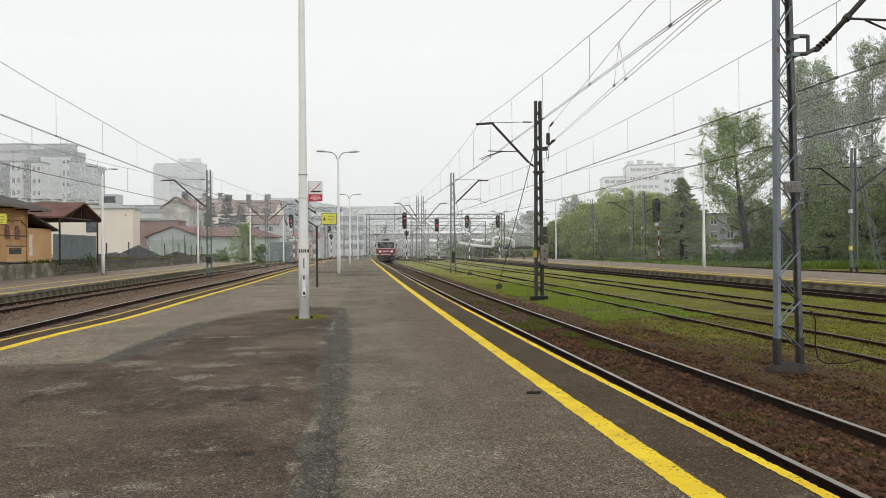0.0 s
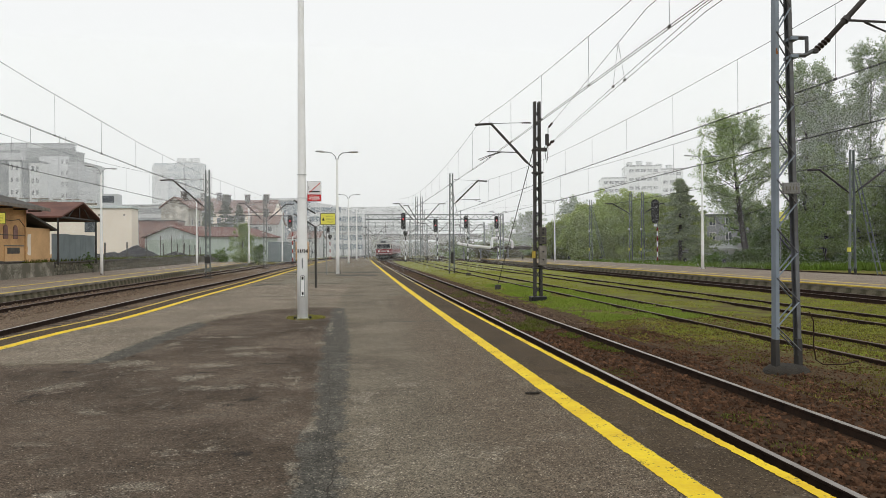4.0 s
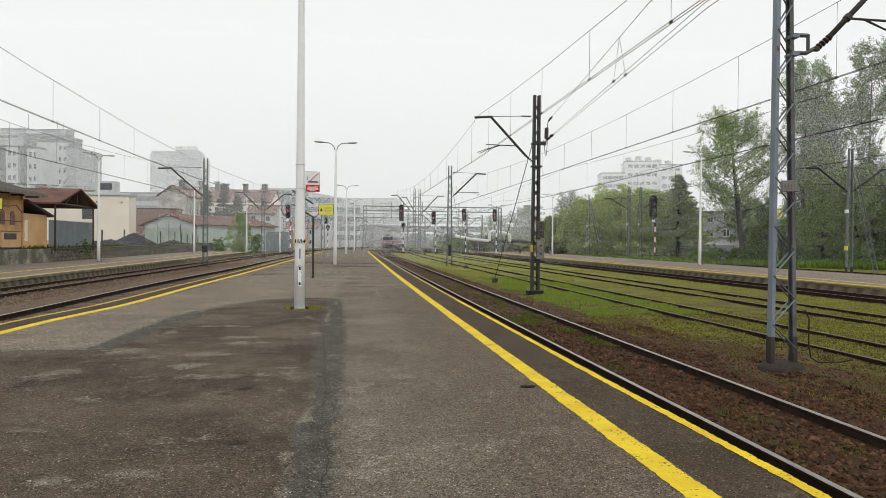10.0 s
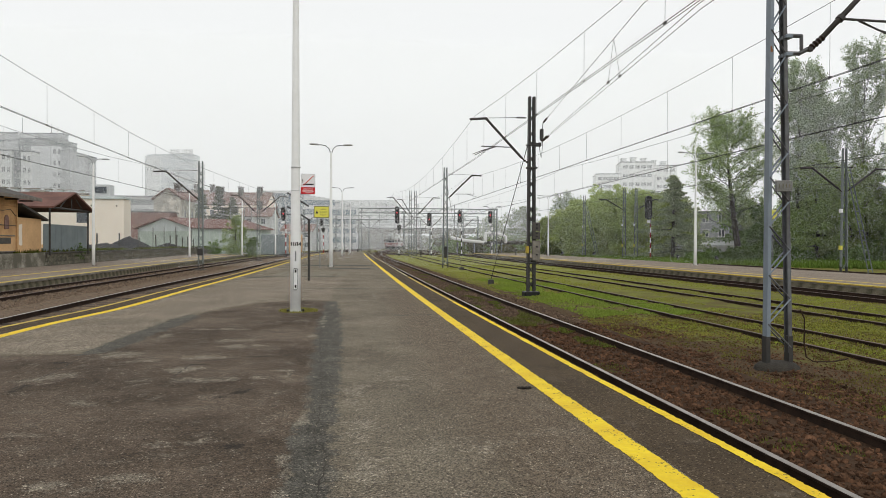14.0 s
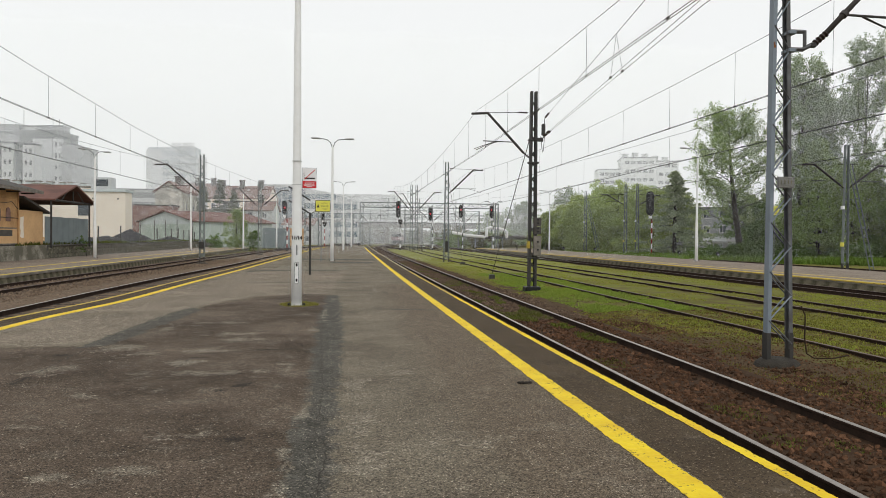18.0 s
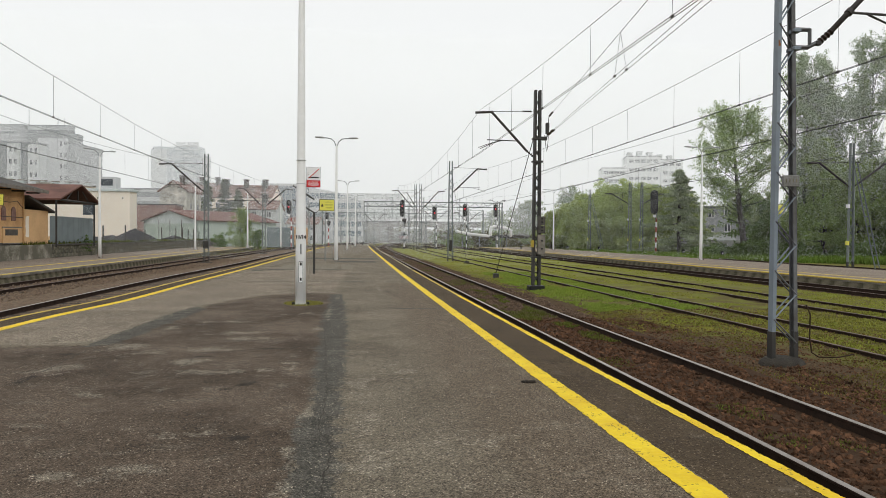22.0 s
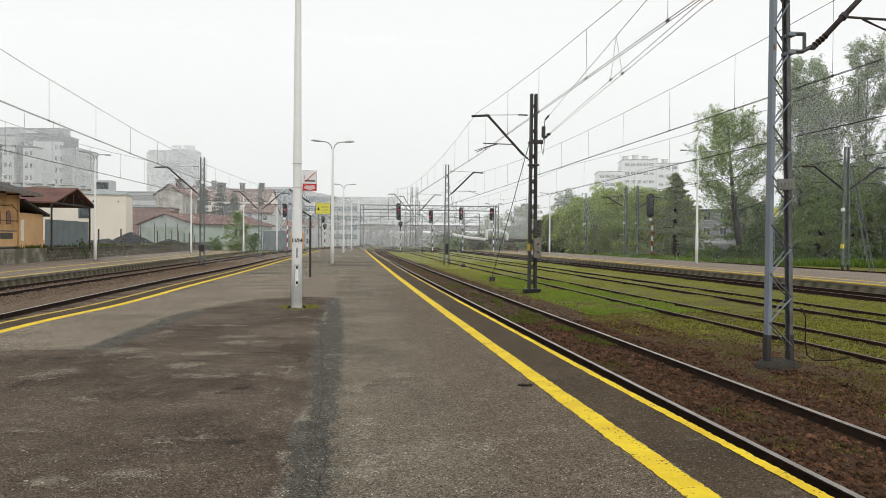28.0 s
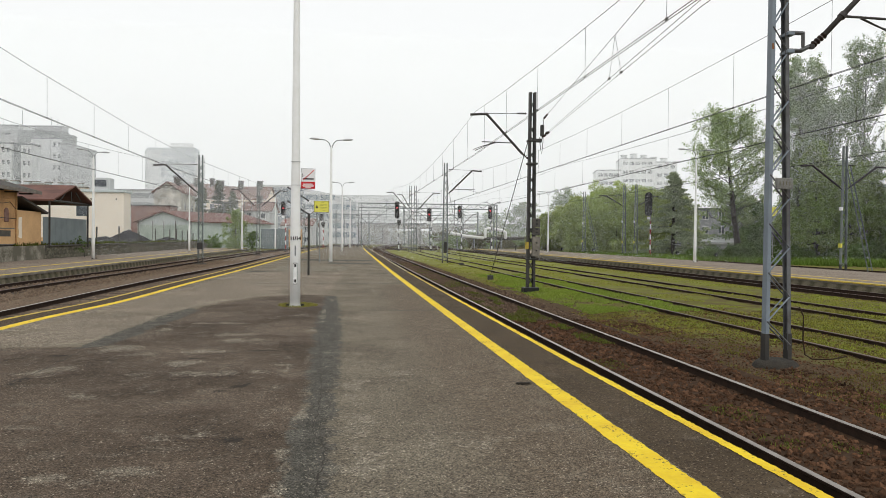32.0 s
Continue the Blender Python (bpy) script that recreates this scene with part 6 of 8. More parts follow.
part("downpipe", bar((-22.03, 51.45, 0.7), (-22.03, 51.45, 4.5), 0.05), P_ORANGE, hut)
part("plaster_loss", prism(rough_outline([(0, 0), (0.5, 0), (0.5, 1.4), (0, 1.4)], 0.12, 0.2), 0, 0.01), P_CREAM, hut, "pale patch of bare plaster", at=Matrix.Translation((-22.047, 51.75, 1.35)) @ Matrix(((0, 0, 1, 0), (1, 0, 0, 0), (0, 1, 0, 0), (0, 0, 0, 1))))

# open shed with a red gabled roof and a sheet-metal fence below
shed = thing("open_shed", "open shed with dark red gabled sheet roof", "shed")
for side, name in ((-1, "roof_slope"), (1, "roof_slope")):
    bm = bmesh.new()
    ya, yb = 58.85, 58.85 + side * 4.25
    vs = [bm.verts.new(p) for p in ((-20.9, ya, 5.35), (-20.9, yb, 4.05), (-31, yb, 4.05), (-31, ya, 5.35), (-20.9, ya, 5.47), (-20.9, yb, 4.17), (-31, yb, 4.17), (-31, ya, 5.47))]
    for f in ((0, 1, 2, 3), (7, 6, 5, 4), (0, 4, 5, 1), (1, 5, 6, 2), (2, 6, 7, 3), (3, 7, 4, 0)):
        bm.faces.new([vs[i] for i in f])
    bmesh.ops.recalc_face_normals(bm, faces=list(bm.faces))
    part("roof_slope", bm, R_RED, shed, "dark red sheet roof slope")
for y in (54.7, 62.4):
    for x in (-21.2, -25.5, -30.5):
        part("column", bar((x, y, 0.6), (x, y, 4.1), 0.07, None, 6), DARK, shed)
part("tie_beam", bar((-21.2, 54.7, 4.1), (-21.2, 62.9, 4.1), 0.09, None, 4), DARK, shed)
for y in (56.5, 58.85, 61.2):
    part("truss_bar", bar((-21.2, y, 4.1), (-21.2, 58.85 + (y - 58.85) * 0.4, 4.95), 0.05, None, 4), DARK, shed)
part("back_truss", cube(-30.9, -30.8, 54.8, 62.8, 3.9, 5.0), DARK, shed)
for i in range(8):
    part("fence_sheet", cube(-21.95, -21.91, 55.45 + i * 1.1, 55.45 + (i + 1) * 1.1 - 0.015, 0.72, 2.9 + 0.01 * (i % 3), 0.004), FENCE, shed, "blue-grey metal fence sheet")

# coal heaps, fence posts and a cream hall
def heap(x, y, r, h, label):
    bm = bmesh.new()
    bmesh.ops.create_grid(bm, x_segments=44, y_segments=44, size=1)
    for v in bm.verts:
        d = v.co.xy.length
        z = h * max(0.0, 1 - d) ** 0.9
        v.co = (v.co.x * r, v.co.y * r, z + (noise.noise(v.co * 9) * 0.12 + noise.noise(v.co * 30) * 0.05) * (1 if z > 0 else 0))
    ob = part("coal_heap", bm, COAL, None, "", True, pose(x, y, 0.70))
    tagged(ob, label, "coal heap", "coal heaps")


heap(-25.2, 87.5, 2.9, 1.6, "large heap of black coal behind the wall")
heap(-25.3, 79.5, 3.0, 0.8, "small heap of black coal behind the wall")
heap(-24.2, 102.0, 2.1, 0.8, "low heap of black coal behind the wall")
heap(-26, 74.0, 3.5, 0.8, "low heap of grey rubble and coal")
for i, y in enumerate((64.5, 68.5, 75, 82, 89, 96, 99.5, 103, 106.5, 110)):
    root = thing("fence_post", "thin dark concrete fence post on the wall", "fence post", "fence posts", at=pose(-22.5, y, 0.7, random.uniform(-2, 2), random.uniform(-2, 2), 0))
    part("post", bar((0, 0, 0), (0, 0, random.uniform(1.3, 1.9)), 0.07, None, 5), CONC_DARK, root)
    part("cap", cube(-0.06, 0.06, -0.06, 0.06, -0.02, 0.06), CONC_DARK, root, at=pose(0, 0, 1.2))

block = thing("flat_roof_block", "low grey block with a flat roof behind the cream hall", "building", at=pose(-46, 117, ZG))
part("wall", cube(-14, 8.0, 0, 5, 0, 9.5), P_CREAM, block)
part("roof_edge", cube(-14.2, 8.2, -0.2, 5.2, 9.5, 9.75, 0.03), CONCRETE, block)
first_vent = thing("roof_vent", "pale concrete roof vent with a flat cap", "roof vent", "vents on the flat roof", at=pose(-52.5, 118, ZG + 9.75))
part("shaft", cube(-0.42, 0.42, -0.4, 0.4, 0, 0.75, 0.03), P_WHITE, first_vent)
part("cap", cube(-0.6, 0.6, -0.55, 0.55, 0.75, 0.93, 0.03), CONCRETE, first_vent)
for i in range(1, 9):
    copy_thing(first_vent, pose(-52.5 + i * 1.62, 118 + 0.5 * (i % 3), ZG + 9.75, 0, 0, 0) @ Matrix.Scale(1.0 - 0.05 * i, 4))

hall = thing("cream_hall", "windowless cream rendered hall with a pale blue roof edge", "building", at=pose(-29.4, 100, 0.72))
part("wall", cube(-40, 0, 0, 3.0, 0, 6.6), P_CREAM, hall, "plain cream wall")
part("roof_edge", cube(-40.2, 0.2, -0.25, 3.2, 6.6, 6.95, 0.03), P_WHITE, hall, "pale blue metal roof edge")
part("plinth", cube(-40.05, 0.05, -0.05, 3.05, 0, 0.5), P_PEACH, hall)
part("roof_unit", cube(-4.6, -2.0, 0.6, 2.6, 6.9, 8.6, 0.05), F_LIGHT, hall, "grey rooftop unit with a vent")
part("vent", cube(-4.1, -2.4, 0.55, 0.6, 7.4, 8.3), W_GLASS, hall)
for i in range(9):
    part("roof_vent", cube(-38 + i * 3.7, -36.2 + i * 3.7, 0.5, 2.3, 6.9, 7.4 + 0.3 * (i % 2), 0.05), CONCRETE, hall, "grey roof ventilator")
for x in (-13.8, -6.0):
    part("hall_window", cube(x, x + 1.4, -0.03, 0.03, 3.4, 5.4), W_GLASS, hall)
for x in (-4.2, -1.0, -7.2):
    part("wall_lamp", cube(x, x + 0.15, -0.12, 0, 5.6, 5.8, 0.02), DARK, hall)

slate = thing("office_block", "blue-grey flat-roofed office block beyond the brown shed", "building", at=pose(-60, 180, ZG, 0, 0, -4))
part("wall", cube(0, 17.5, 0, 8, 0, 13.0), F_LIGHT, slate, "blue-grey clad wall")
part("roof_edge", cube(-0.2, 17.7, -0.2, 8.2, 13.0, 13.4, 0.04), F_GREY, slate)
for k in range(5):
    part("window_band", cube(0.4, 17.1, -0.06, 0.02, 2.0 + k * 2.3, 3.3 + k * 2.3), F_GREY, slate, "band of tinted windows")

# brown wall and the long pale warehouse with a red roof
bw = thing("brown_shed", "brown brick shed beyond the coal yard", "building", at=pose(-41.6, 146, 0))
part("wall", cube(0, 7.4, 0, 6, ZG, 7.4), BRICK, bw)
part("roof", cube(-0.2, 7.6, -0.2, 6.2, 7.4, 7.6), R_DARK, bw)

ware = thing("warehouse", "long pale green warehouse with a low red roof", "building", at=pose(-26.5, 129.4, 0, 0, 0, 50))
# local x runs along the front, local y goes back
part("front_wall", cube(0, 18.6, 0, 0.3, ZG, 4.1), P_GREEN, ware, "pale green boarded wall")
part("body", cube(0.02, 18.6, 0.3, 15.7, ZG, 4.05), P_GREEN, ware)
bm = bmesh.new()
vs = [bm.verts.new(p) for p in ((-0.02, 0, 3.6), (-0.02, 15.7, 3.6), (-0.02, 15.7, 4.05), (-0.02, 7.85, 5.95), (-0.02, 0, 4.05))]
bm.faces.new(vs)
part("gable", bm, P_WHITE, ware, "pale boarded gable end")
part("gable_wall", cube(-0.04, 0.0, 0.02, 15.68, ZG, 3.58), P_GREEN, ware, "pale green gable wall")
for s in (0, 1):
    bm = bmesh.new()
    ya, yb = 7.85, (-0.5 if s == 0 else 16.2)
    vs = [bm.verts.new(p) for p in ((-0.6, ya, 6.0), (19.2, ya, 6.0), (19.2, yb, 4.0), (-0.6, yb, 4.0), (-0.6, ya, 6.15), (19.2, ya, 6.15), (19.2, yb, 4.15), (-0.6, yb, 4.15))]
    for f in ((0, 1, 2, 3), (7, 6, 5, 4), (0, 4, 5, 1), (1, 5, 6, 2), (2, 6, 7, 3), (3, 7, 4, 0)):
        bm.faces.new([vs[i] for i in f])
    bmesh.ops.recalc_face_normals(bm, faces=list(bm.faces))
    part("roof_slope", bm, R_RED, ware, "low red sheet roof")
for i in range(8):
    part("board_joint", cube(1.2 + i * 2.3, 1.28 + i * 2.3, -0.03, 0.0, ZG, 4.05), P_WHITE, ware)
for y in (0.3, 4.5, 7.8, 11.0, 15.2):
    part("gable_batten", cube(-0.12, -0.05, y, y + 0.12, ZG, 4.3), CONC_DARK, ware)


def house(x, y, z, w, d, h, roof, wall_m, roof_m, rot, label, cols, rows, chimneys=2, group=""):
    """A house: walls, gabled roof, chimneys and rows of framed windows on its front."""
    root = thing("house", label, "house", group, at=pose(x, y, z, 0, 0, rot))
    part("wall", cube(-w / 2, w / 2, 0, d, 0, h), wall_m, root)
    if roof > 0:
        for s in (0, 1):
            bm = bmesh.new()
            ya, yb = d / 2, (-0.4 if s == 0 else d + 0.4)
            vs = [bm.verts.new(p) for p in ((-w / 2 - 0.4, ya, h + roof), (w / 2 + 0.4, ya, h + roof), (w / 2 + 0.4, yb, h - 0.1), (-w / 2 - 0.4, yb, h - 0.1), (-w / 2 - 0.4, ya, h + roof + 0.25), (w / 2 + 0.4, ya, h + roof + 0.25), (w / 2 + 0.4, yb, h + 0.15), (-w / 2 - 0.4, yb, h + 0.15))]
            for f in ((0, 1, 2, 3), (7, 6, 5, 4), (0, 4, 5, 1), (1, 5, 6, 2), (2, 6, 7, 3), (3, 7, 4, 0)):
                bm.faces.new([vs[i] for i in f])
            bmesh.ops.recalc_face_normals(bm, faces=list(bm.faces))
            part("roof", bm, roof_m, root, "pitched roof slope")
        for s in (-1, 1):
            bm = bmesh.new()
            bm.faces.new([bm.verts.new(p) for p in ((s * (w / 2 - 0.01), 0, h), (s * (w / 2 - 0.01), d, h), (s * (w / 2 - 0.01), d / 2, h + roof))])
            part("gable", bm, wall_m, root)
    else:
        part("roof", cube(-w / 2 - 0.2, w / 2 + 0.2, -0.2, d + 0.2, h, h + 0.4), roof_m, root, "flat roof")
    for i in range(chimneys):
        cx = -w / 2 + (i + 0.5) * w / chimneys
        ch = part("chimney", cube(cx - 0.6, cx + 0.6, d * 0.35, d * 0.35 + 1.0, h + roof * 0.5, h + roof + 1.5, 0.03), CONC_DARK, root)
        part("chimney_cap", cube(cx - 0.75, cx + 0.75, d * 0.35 - 0.15, d * 0.35 + 1.15, h + roof + 1.5, h + roof + 1.7), CONC_DARK, ch)
    for r in range(rows):
        for c in range(cols):
            wx, wz = -w / 2 + (c + 0.5) * w / cols, (r + 0.35) * h / rows
            win = part("window", cube(wx - 0.55, wx + 0.55, -0.05, 0.02, wz, wz + 1.4), W_FRAME, root)
            for s in (-1, 1):
                part("pane", cube(wx + s * 0.26 - 0.21, wx + s * 0.26 + 0.21, -0.07, -0.04, wz + 0.1, wz + 1.3), W_GLASS, win)
    return root


house(-33.9, 161, ZG, 12, 5.6, 11.2, 2.2, P_OLD, R_TILE, 88, "weathered cream house with a red tiled roof under scaffolding", 2, 2, 1, "houses beyond the yard")
house(-29, 196, ZG, 16, 12, 12.2, 3.6, P_CREAM, R_TILE, -8, "tall cream house with a red roof and chimneys", 5, 3, 3, "houses beyond the yard")
house(-41, 200, ZG, 13, 12, 13.4, 3.2, F_LIGHT, R_TILE, 0, "tall pale house with a red roof and chimneys", 4, 3, 3, "houses beyond the yard")
house(-21.3, 176, ZG, 7, 8, 8.4, 2.2, F_LIGHT, R_TILE, -8, "white house beside the junction", 2, 3, 1, "houses beyond the yard")
house(-12.5, 190, ZG, 8, 9, 5.2, 1.8, F_LIGHT, R_TILE, -8, "small white house beside the junction", 3, 2, 1, "houses beyond the yard")
scaf = thing("scaffolding", "grey steel scaffolding on a house front", "scaffolding", at=pose(-25.3, 154, ZG, 0, 0, -12))
for i in range(5):
    part("standard", bar((i * 1.5, 0, 0), (i * 1.5, 0, 9.5), 0.06, None, 4), GALV, scaf)
for k in range(5):
    part("deck", cube(-0.2, 6.2, -0.3, 0.5, 1.9 * (k + 1) - 0.08, 1.9 * (k + 1)), WOOD, scaf)

# containers and a yellow works hut
for x, y, rot, m, lab in ((-12.4, 127.6, -6, FENCE, "blue-grey steel container at the end of the yard"), (-11.3, 152.5, -6, P_ORANGE, "yellow and orange works hut beyond the tracks")):
    root = thing("container", lab, "container", at=pose(x, y, ZG, 0, 0, rot))
    part("shell", cube(-2.2, 2.2, 0, 2.4, 0.1, 3.6 if m is FENCE else 3.9, 0.05), m, root)
    for i in range(12):
        part("rib", cube(-2.1 + i * 0.36, -1.95 + i * 0.36, -0.05, 0.0, 0.3, 3.4), m, root)
    part("skid", cube(-2.2, 2.2, 0.1, 2.3, 0.0, 0.12), DARK, root)


# ---- blocks of flats, hotel tower and modern halls in the fog ----
def flats(x, y, z, w, d, h, wall_m, rot, label, cols, rows, z0=0.0, x0=0.1, x1=0.9, group="blocks of flats", size=(1.0, 1.5)):
    root = thing("apartment_block", label, "apartment block", group, at=pose(x, y, z, 0, 0, rot))
    part("wall", cube(0, w, 0, d, 0, h), wall_m, root)
    part("parapet", cube(-0.15, w + 0.15, -0.15, d + 0.15, h, h + 0.5), F_DARK, root)
    for r in range(rows):
        for c in range(cols):
            wx = w * (x0 + (x1 - x0) * (c + 0.5) / cols)
            wz = z0 + (h - z0) * (r + 0.3) / rows
            win = part("window", cube(wx - size[0], wx + size[0], -0.06, 0.02, wz, wz + size[1]), W_FRAME, root)
            part("pane", cube(wx - size[0] + 0.07, wx - 0.03, -0.09, -0.05, wz + 0.08, wz + size[1] - 0.08), W_GLASS, win)
            part("pane", cube(wx + 0.03, wx + size[0] - 0.07, -0.09, -0.05, wz + 0.08, wz + size[1] - 0.08), W_GLASS, win)
    return root


flats(-127.95, 254.36, ZG, 20.64, 4, 38.0, F_GREY, -7.3, "wide grey block of flats with few windows", 5, 9, 0, 0.35, 0.9, size=(1.3, 1.3))
flats(-108.39, 253.87, ZG, 5.82, 4, 38.1, F_LIGHT, -7.3, "pale bay of a tall block of flats", 0, 0)
flats(-100.89, 248.88, ZG, 8.76, 4, 37.5, F_GREY, -7.3, "stepped grey roof storey of a block", 0, 0)
flats(-102.94, 241.07, ZG, 13.81, 4, 34.7, F_DARK, -7.3, "dark grey upper storeys of a block", 0, 0)
flats(-97.0, 236.27, ZG, 9.41, 4, 32.0, F_LIGHT, -7.3, "pale block of flats with a column of window pairs", 2, 9, 0, 0.70, 1.0, size=(0.42, 1.6))
flats(-87.27, 234.02, ZG, 2.7, 4, 32.8, F_DARK, -7.2, "dark grey stair tower of a block", 0, 0)
flats(-83.84, 231.56, ZG, 18.01, 3, 29.8, F_GREY, 84.6, "grey block with six columns of windows", 6, 8, 0, 0.03, 0.97, size=(0.46, 1.7))
flats(-113.38, 222.24, ZG, 14.65, 4, 28.5, F_DARK, -7.3, "dark grey slab block with white-framed windows", 5, 8, 0, 0.0, 0.85, size=(0.75, 1.5))
flats(-98.37, 219.31, ZG, 3.35, 4, 28.2, F_LIGHT, -7.4, "pale stair tower of a slab block", 2, 8, 0, 0.08, 0.95, size=(0.45, 1.5))
flats(-95.52, 219.95, ZG, 2.69, 4, 28.3, F_DARK, -7.3, "dark grey recessed bay of a slab block", 0, 0)
flats(-92.4, 218.54, ZG, 3.18, 4, 27.9, F_LIGHT, -7.2, "pale bay of a slab block", 2, 8, 0, 0.1, 0.95, size=(0.42, 1.5))
mastroof = thing("roof_aerial", "thin rooftop aerials in the fog", "aerial", at=pose(-96.42, 250.32, 36.4))
for dx, h in ((0, 4), (2, 3.4), (-9, 6)):
    part("rod", bar((dx, 0, -0.6), (dx, 0, h), 0.12, None, 4), GALV, mastroof)

hotel = thing("hotel_tower", "glass hotel tower fading into fog", "tower block", at=pose(-91, 344, ZG, 0, 0, -7))
part("core", cube(0, 22, 0, 7, 0, 43.0), H_GLASS, hotel, "pale blue glass tower")
part("side_wing", cube(-0.8, 6.4, -0.4, 6, 0, 42.0), F_GREY, hotel)
part("low_wing", cube(22, 25, 1, 6, 0, 39.0), F_LIGHT, hotel)
for r in range(13):
    part("floor_band", cube(6.45, 22.1, -0.35, -0.05, 3 + r * 3.2, 3.5 + r * 3.2), F_GREY, hotel)
for i in range(12):
    if i != 5:
        part("roof_letter", cube(10.9 + i * 0.88, 11.5 + i * 0.88, -0.2, 0.1, 43.8, 45.2), F_GREY, hotel, "plain block of a roof sign")
part("roof_rack", cube(10.8, 21.2, 0.1, 0.3, 43.0, 43.7), F_DARK, hotel)

gl = thing("modern_hall", "modern hall with a glass front and pale curved end", "building", at=pose(-26.61, 233.29, ZG, 0, 0, -7))
part("glass_front", cube(0, 13.5, 0, 10, 0, 18.1), H_GLASS, gl, "blue-grey glass front")
part("roof_slab", cube(-1.5, 14.2, -1.0, 10.5, 18.1, 18.8), F_LIGHT, gl)
for i in range(8):
    part("mullion", cube(0.6 + i * 1.8, 0.75 + i * 1.8, -0.15, 0.0, 0, 18.1), F_GREY, gl)
for i in range(10):
    x, y, top = 13.7 + i * 1.65, 0.03 * i * i, 17.4 - 0.03 * i * i - 0.12 * i
    part("curved_bay", cube(x, x + 1.6, y, 10, 0, top), F_LIGHT, gl, "pale bay of the curved facade")
    for r in range(5):
        part("window_band", cube(x, x + 1.6, y - 0.08, y + 0.02, 2.2 + r * 3.0, 3.9 + r * 3.0) if 3.9 + r * 3.0 < top else cube(x, x + 1.6, y - 0.08, y + 0.02, top - 0.5, top - 0.3), H_GLASS, gl, "band of tinted windows")
house(2, 330, ZG, 44, 14, 21.5, 0, F_LIGHT, F_GREY, -6, "pale office block behind the bridge", 12, 6, 0, "offices in the fog")
house(10, 385, ZG, 52, 14, 16, 0, F_LIGHT, F_GREY, -8, "pale office block in the fog", 12, 5, 0, "offices in the fog")
house(-10, 205, ZG, 9, 8, 6.8, 0, F_LIGHT, F_GREY, -4, "low white technical building at the junction", 2, 1, 0, "offices in the fog")

bridge = thing("road_bridge", "concrete road bridge over the tracks in fog", "bridge", at=pose(0, 240, 0))
part("deck", cube(-50, 75, -5, 5, 4.75, 6.3, 0.05), CONCRETE, bridge, "grey concrete deck")
part("parapet", cube(-50, 75, -5.3, -5.0, 6.0, 6.6), CONC_DARK, bridge)
for x in (0.5, 13.6, 24.6, 37.5, 50):
    part("pier", cube(x - 0.8, x + 0.8, -4, 4, ZG, 4.76), CONCRETE, bridge)
part("abutment", cube(-52, -1.5, -6, 6, ZG, 4.76), CONCRETE, bridge)
for i in range(60):
    part("railing_post", bar((-30 + i * 1.6, -5.15, 6.6), (-30 + i * 1.6, -5.15, 7.5), 0.05, None, 4), GALV, bridge)
part("railing_bar", bar((-30, -5.15, 7.5), (66, -5.15, 7.5), 0.05, None, 4), GALV, bridge)

pipes = thing("heating_pipe", "white insulated heating pipe on supports", "pipeline", at=pose(0, 130, 0))
part("pipe_run", pipe([(19.6, 0, 2.75), (20.0, 0, 2.5), (22.5, 0, 2.05), (25.9, 0, 1.75)], 0.27, 10), WHITE, pipes, "white insulated pipe", True)
part("pipe_run", pipe([(26.1, 0, 1.75), (26.1, 0.1, 2.6), (26.2, 0.1, 3.4), (26.8, 0.1, 3.55), (28.4, 0, 3.35), (29.6, 0, 3.1), (30.0, 0, 2.8), (30.0, 0, 1.6)], 0.27, 10), WHITE, pipes, "raised loop of white pipe", True)
part("pipe_run", pipe([(26.0, 0.6, 1.7), (38, 3, 1.6), (52, 6, 1.6)], 0.32, 8), CONC_DARK, pipes)
for x in (20.8, 24.0, 27.2, 29.2):
    part("support", bar((x, 0, ZG), (x, 0, 1.8), 0.12, None, 4), GALV, pipes)

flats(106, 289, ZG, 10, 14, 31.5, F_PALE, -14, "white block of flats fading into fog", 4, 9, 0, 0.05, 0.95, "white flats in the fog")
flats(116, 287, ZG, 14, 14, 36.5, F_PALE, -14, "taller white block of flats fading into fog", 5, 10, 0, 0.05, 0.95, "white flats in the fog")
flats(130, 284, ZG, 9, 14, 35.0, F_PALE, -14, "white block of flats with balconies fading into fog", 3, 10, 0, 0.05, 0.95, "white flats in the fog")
for i in range(5):
    root = thing("roof_turret", "white rooftop stair turret in the fog", "roof turret", "white flats in the fog", at=pose(118 + i * 4, 288 - i, 36.0 if i < 3 else 34.6))
    part("body", cube(-1, 1, 0, 2, -0.5, 1.6 + 0.5 * (i % 2)), F_LIGHT, root)
    part("cap", cube(-1.1, 1.1, -0.1, 2.1, 1.6 + 0.5 * (i % 2), 1.9 + 0.5 * (i % 2)), F_GREY, root)
house(62, 118, ZG, 16, 10, 7.6, 0, F_GREY, F_DARK, -30, "grey block of flats behind the trees", 6, 3, 0, "flats behind the trees")
house(92, 104, ZG, 14, 10, 11.5, 0, P_CREAM, F_GREY, -40, "beige block of flats behind the poplars", 4, 4, 0, "flats behind the trees")
house(53, 98, ZG, 9, 6, 1.9, 0.7, F_LIGHT, F_LIGHT, -30, "low pale shed roof among the bushes", 0, 0, 0, "sheds behind the trees")


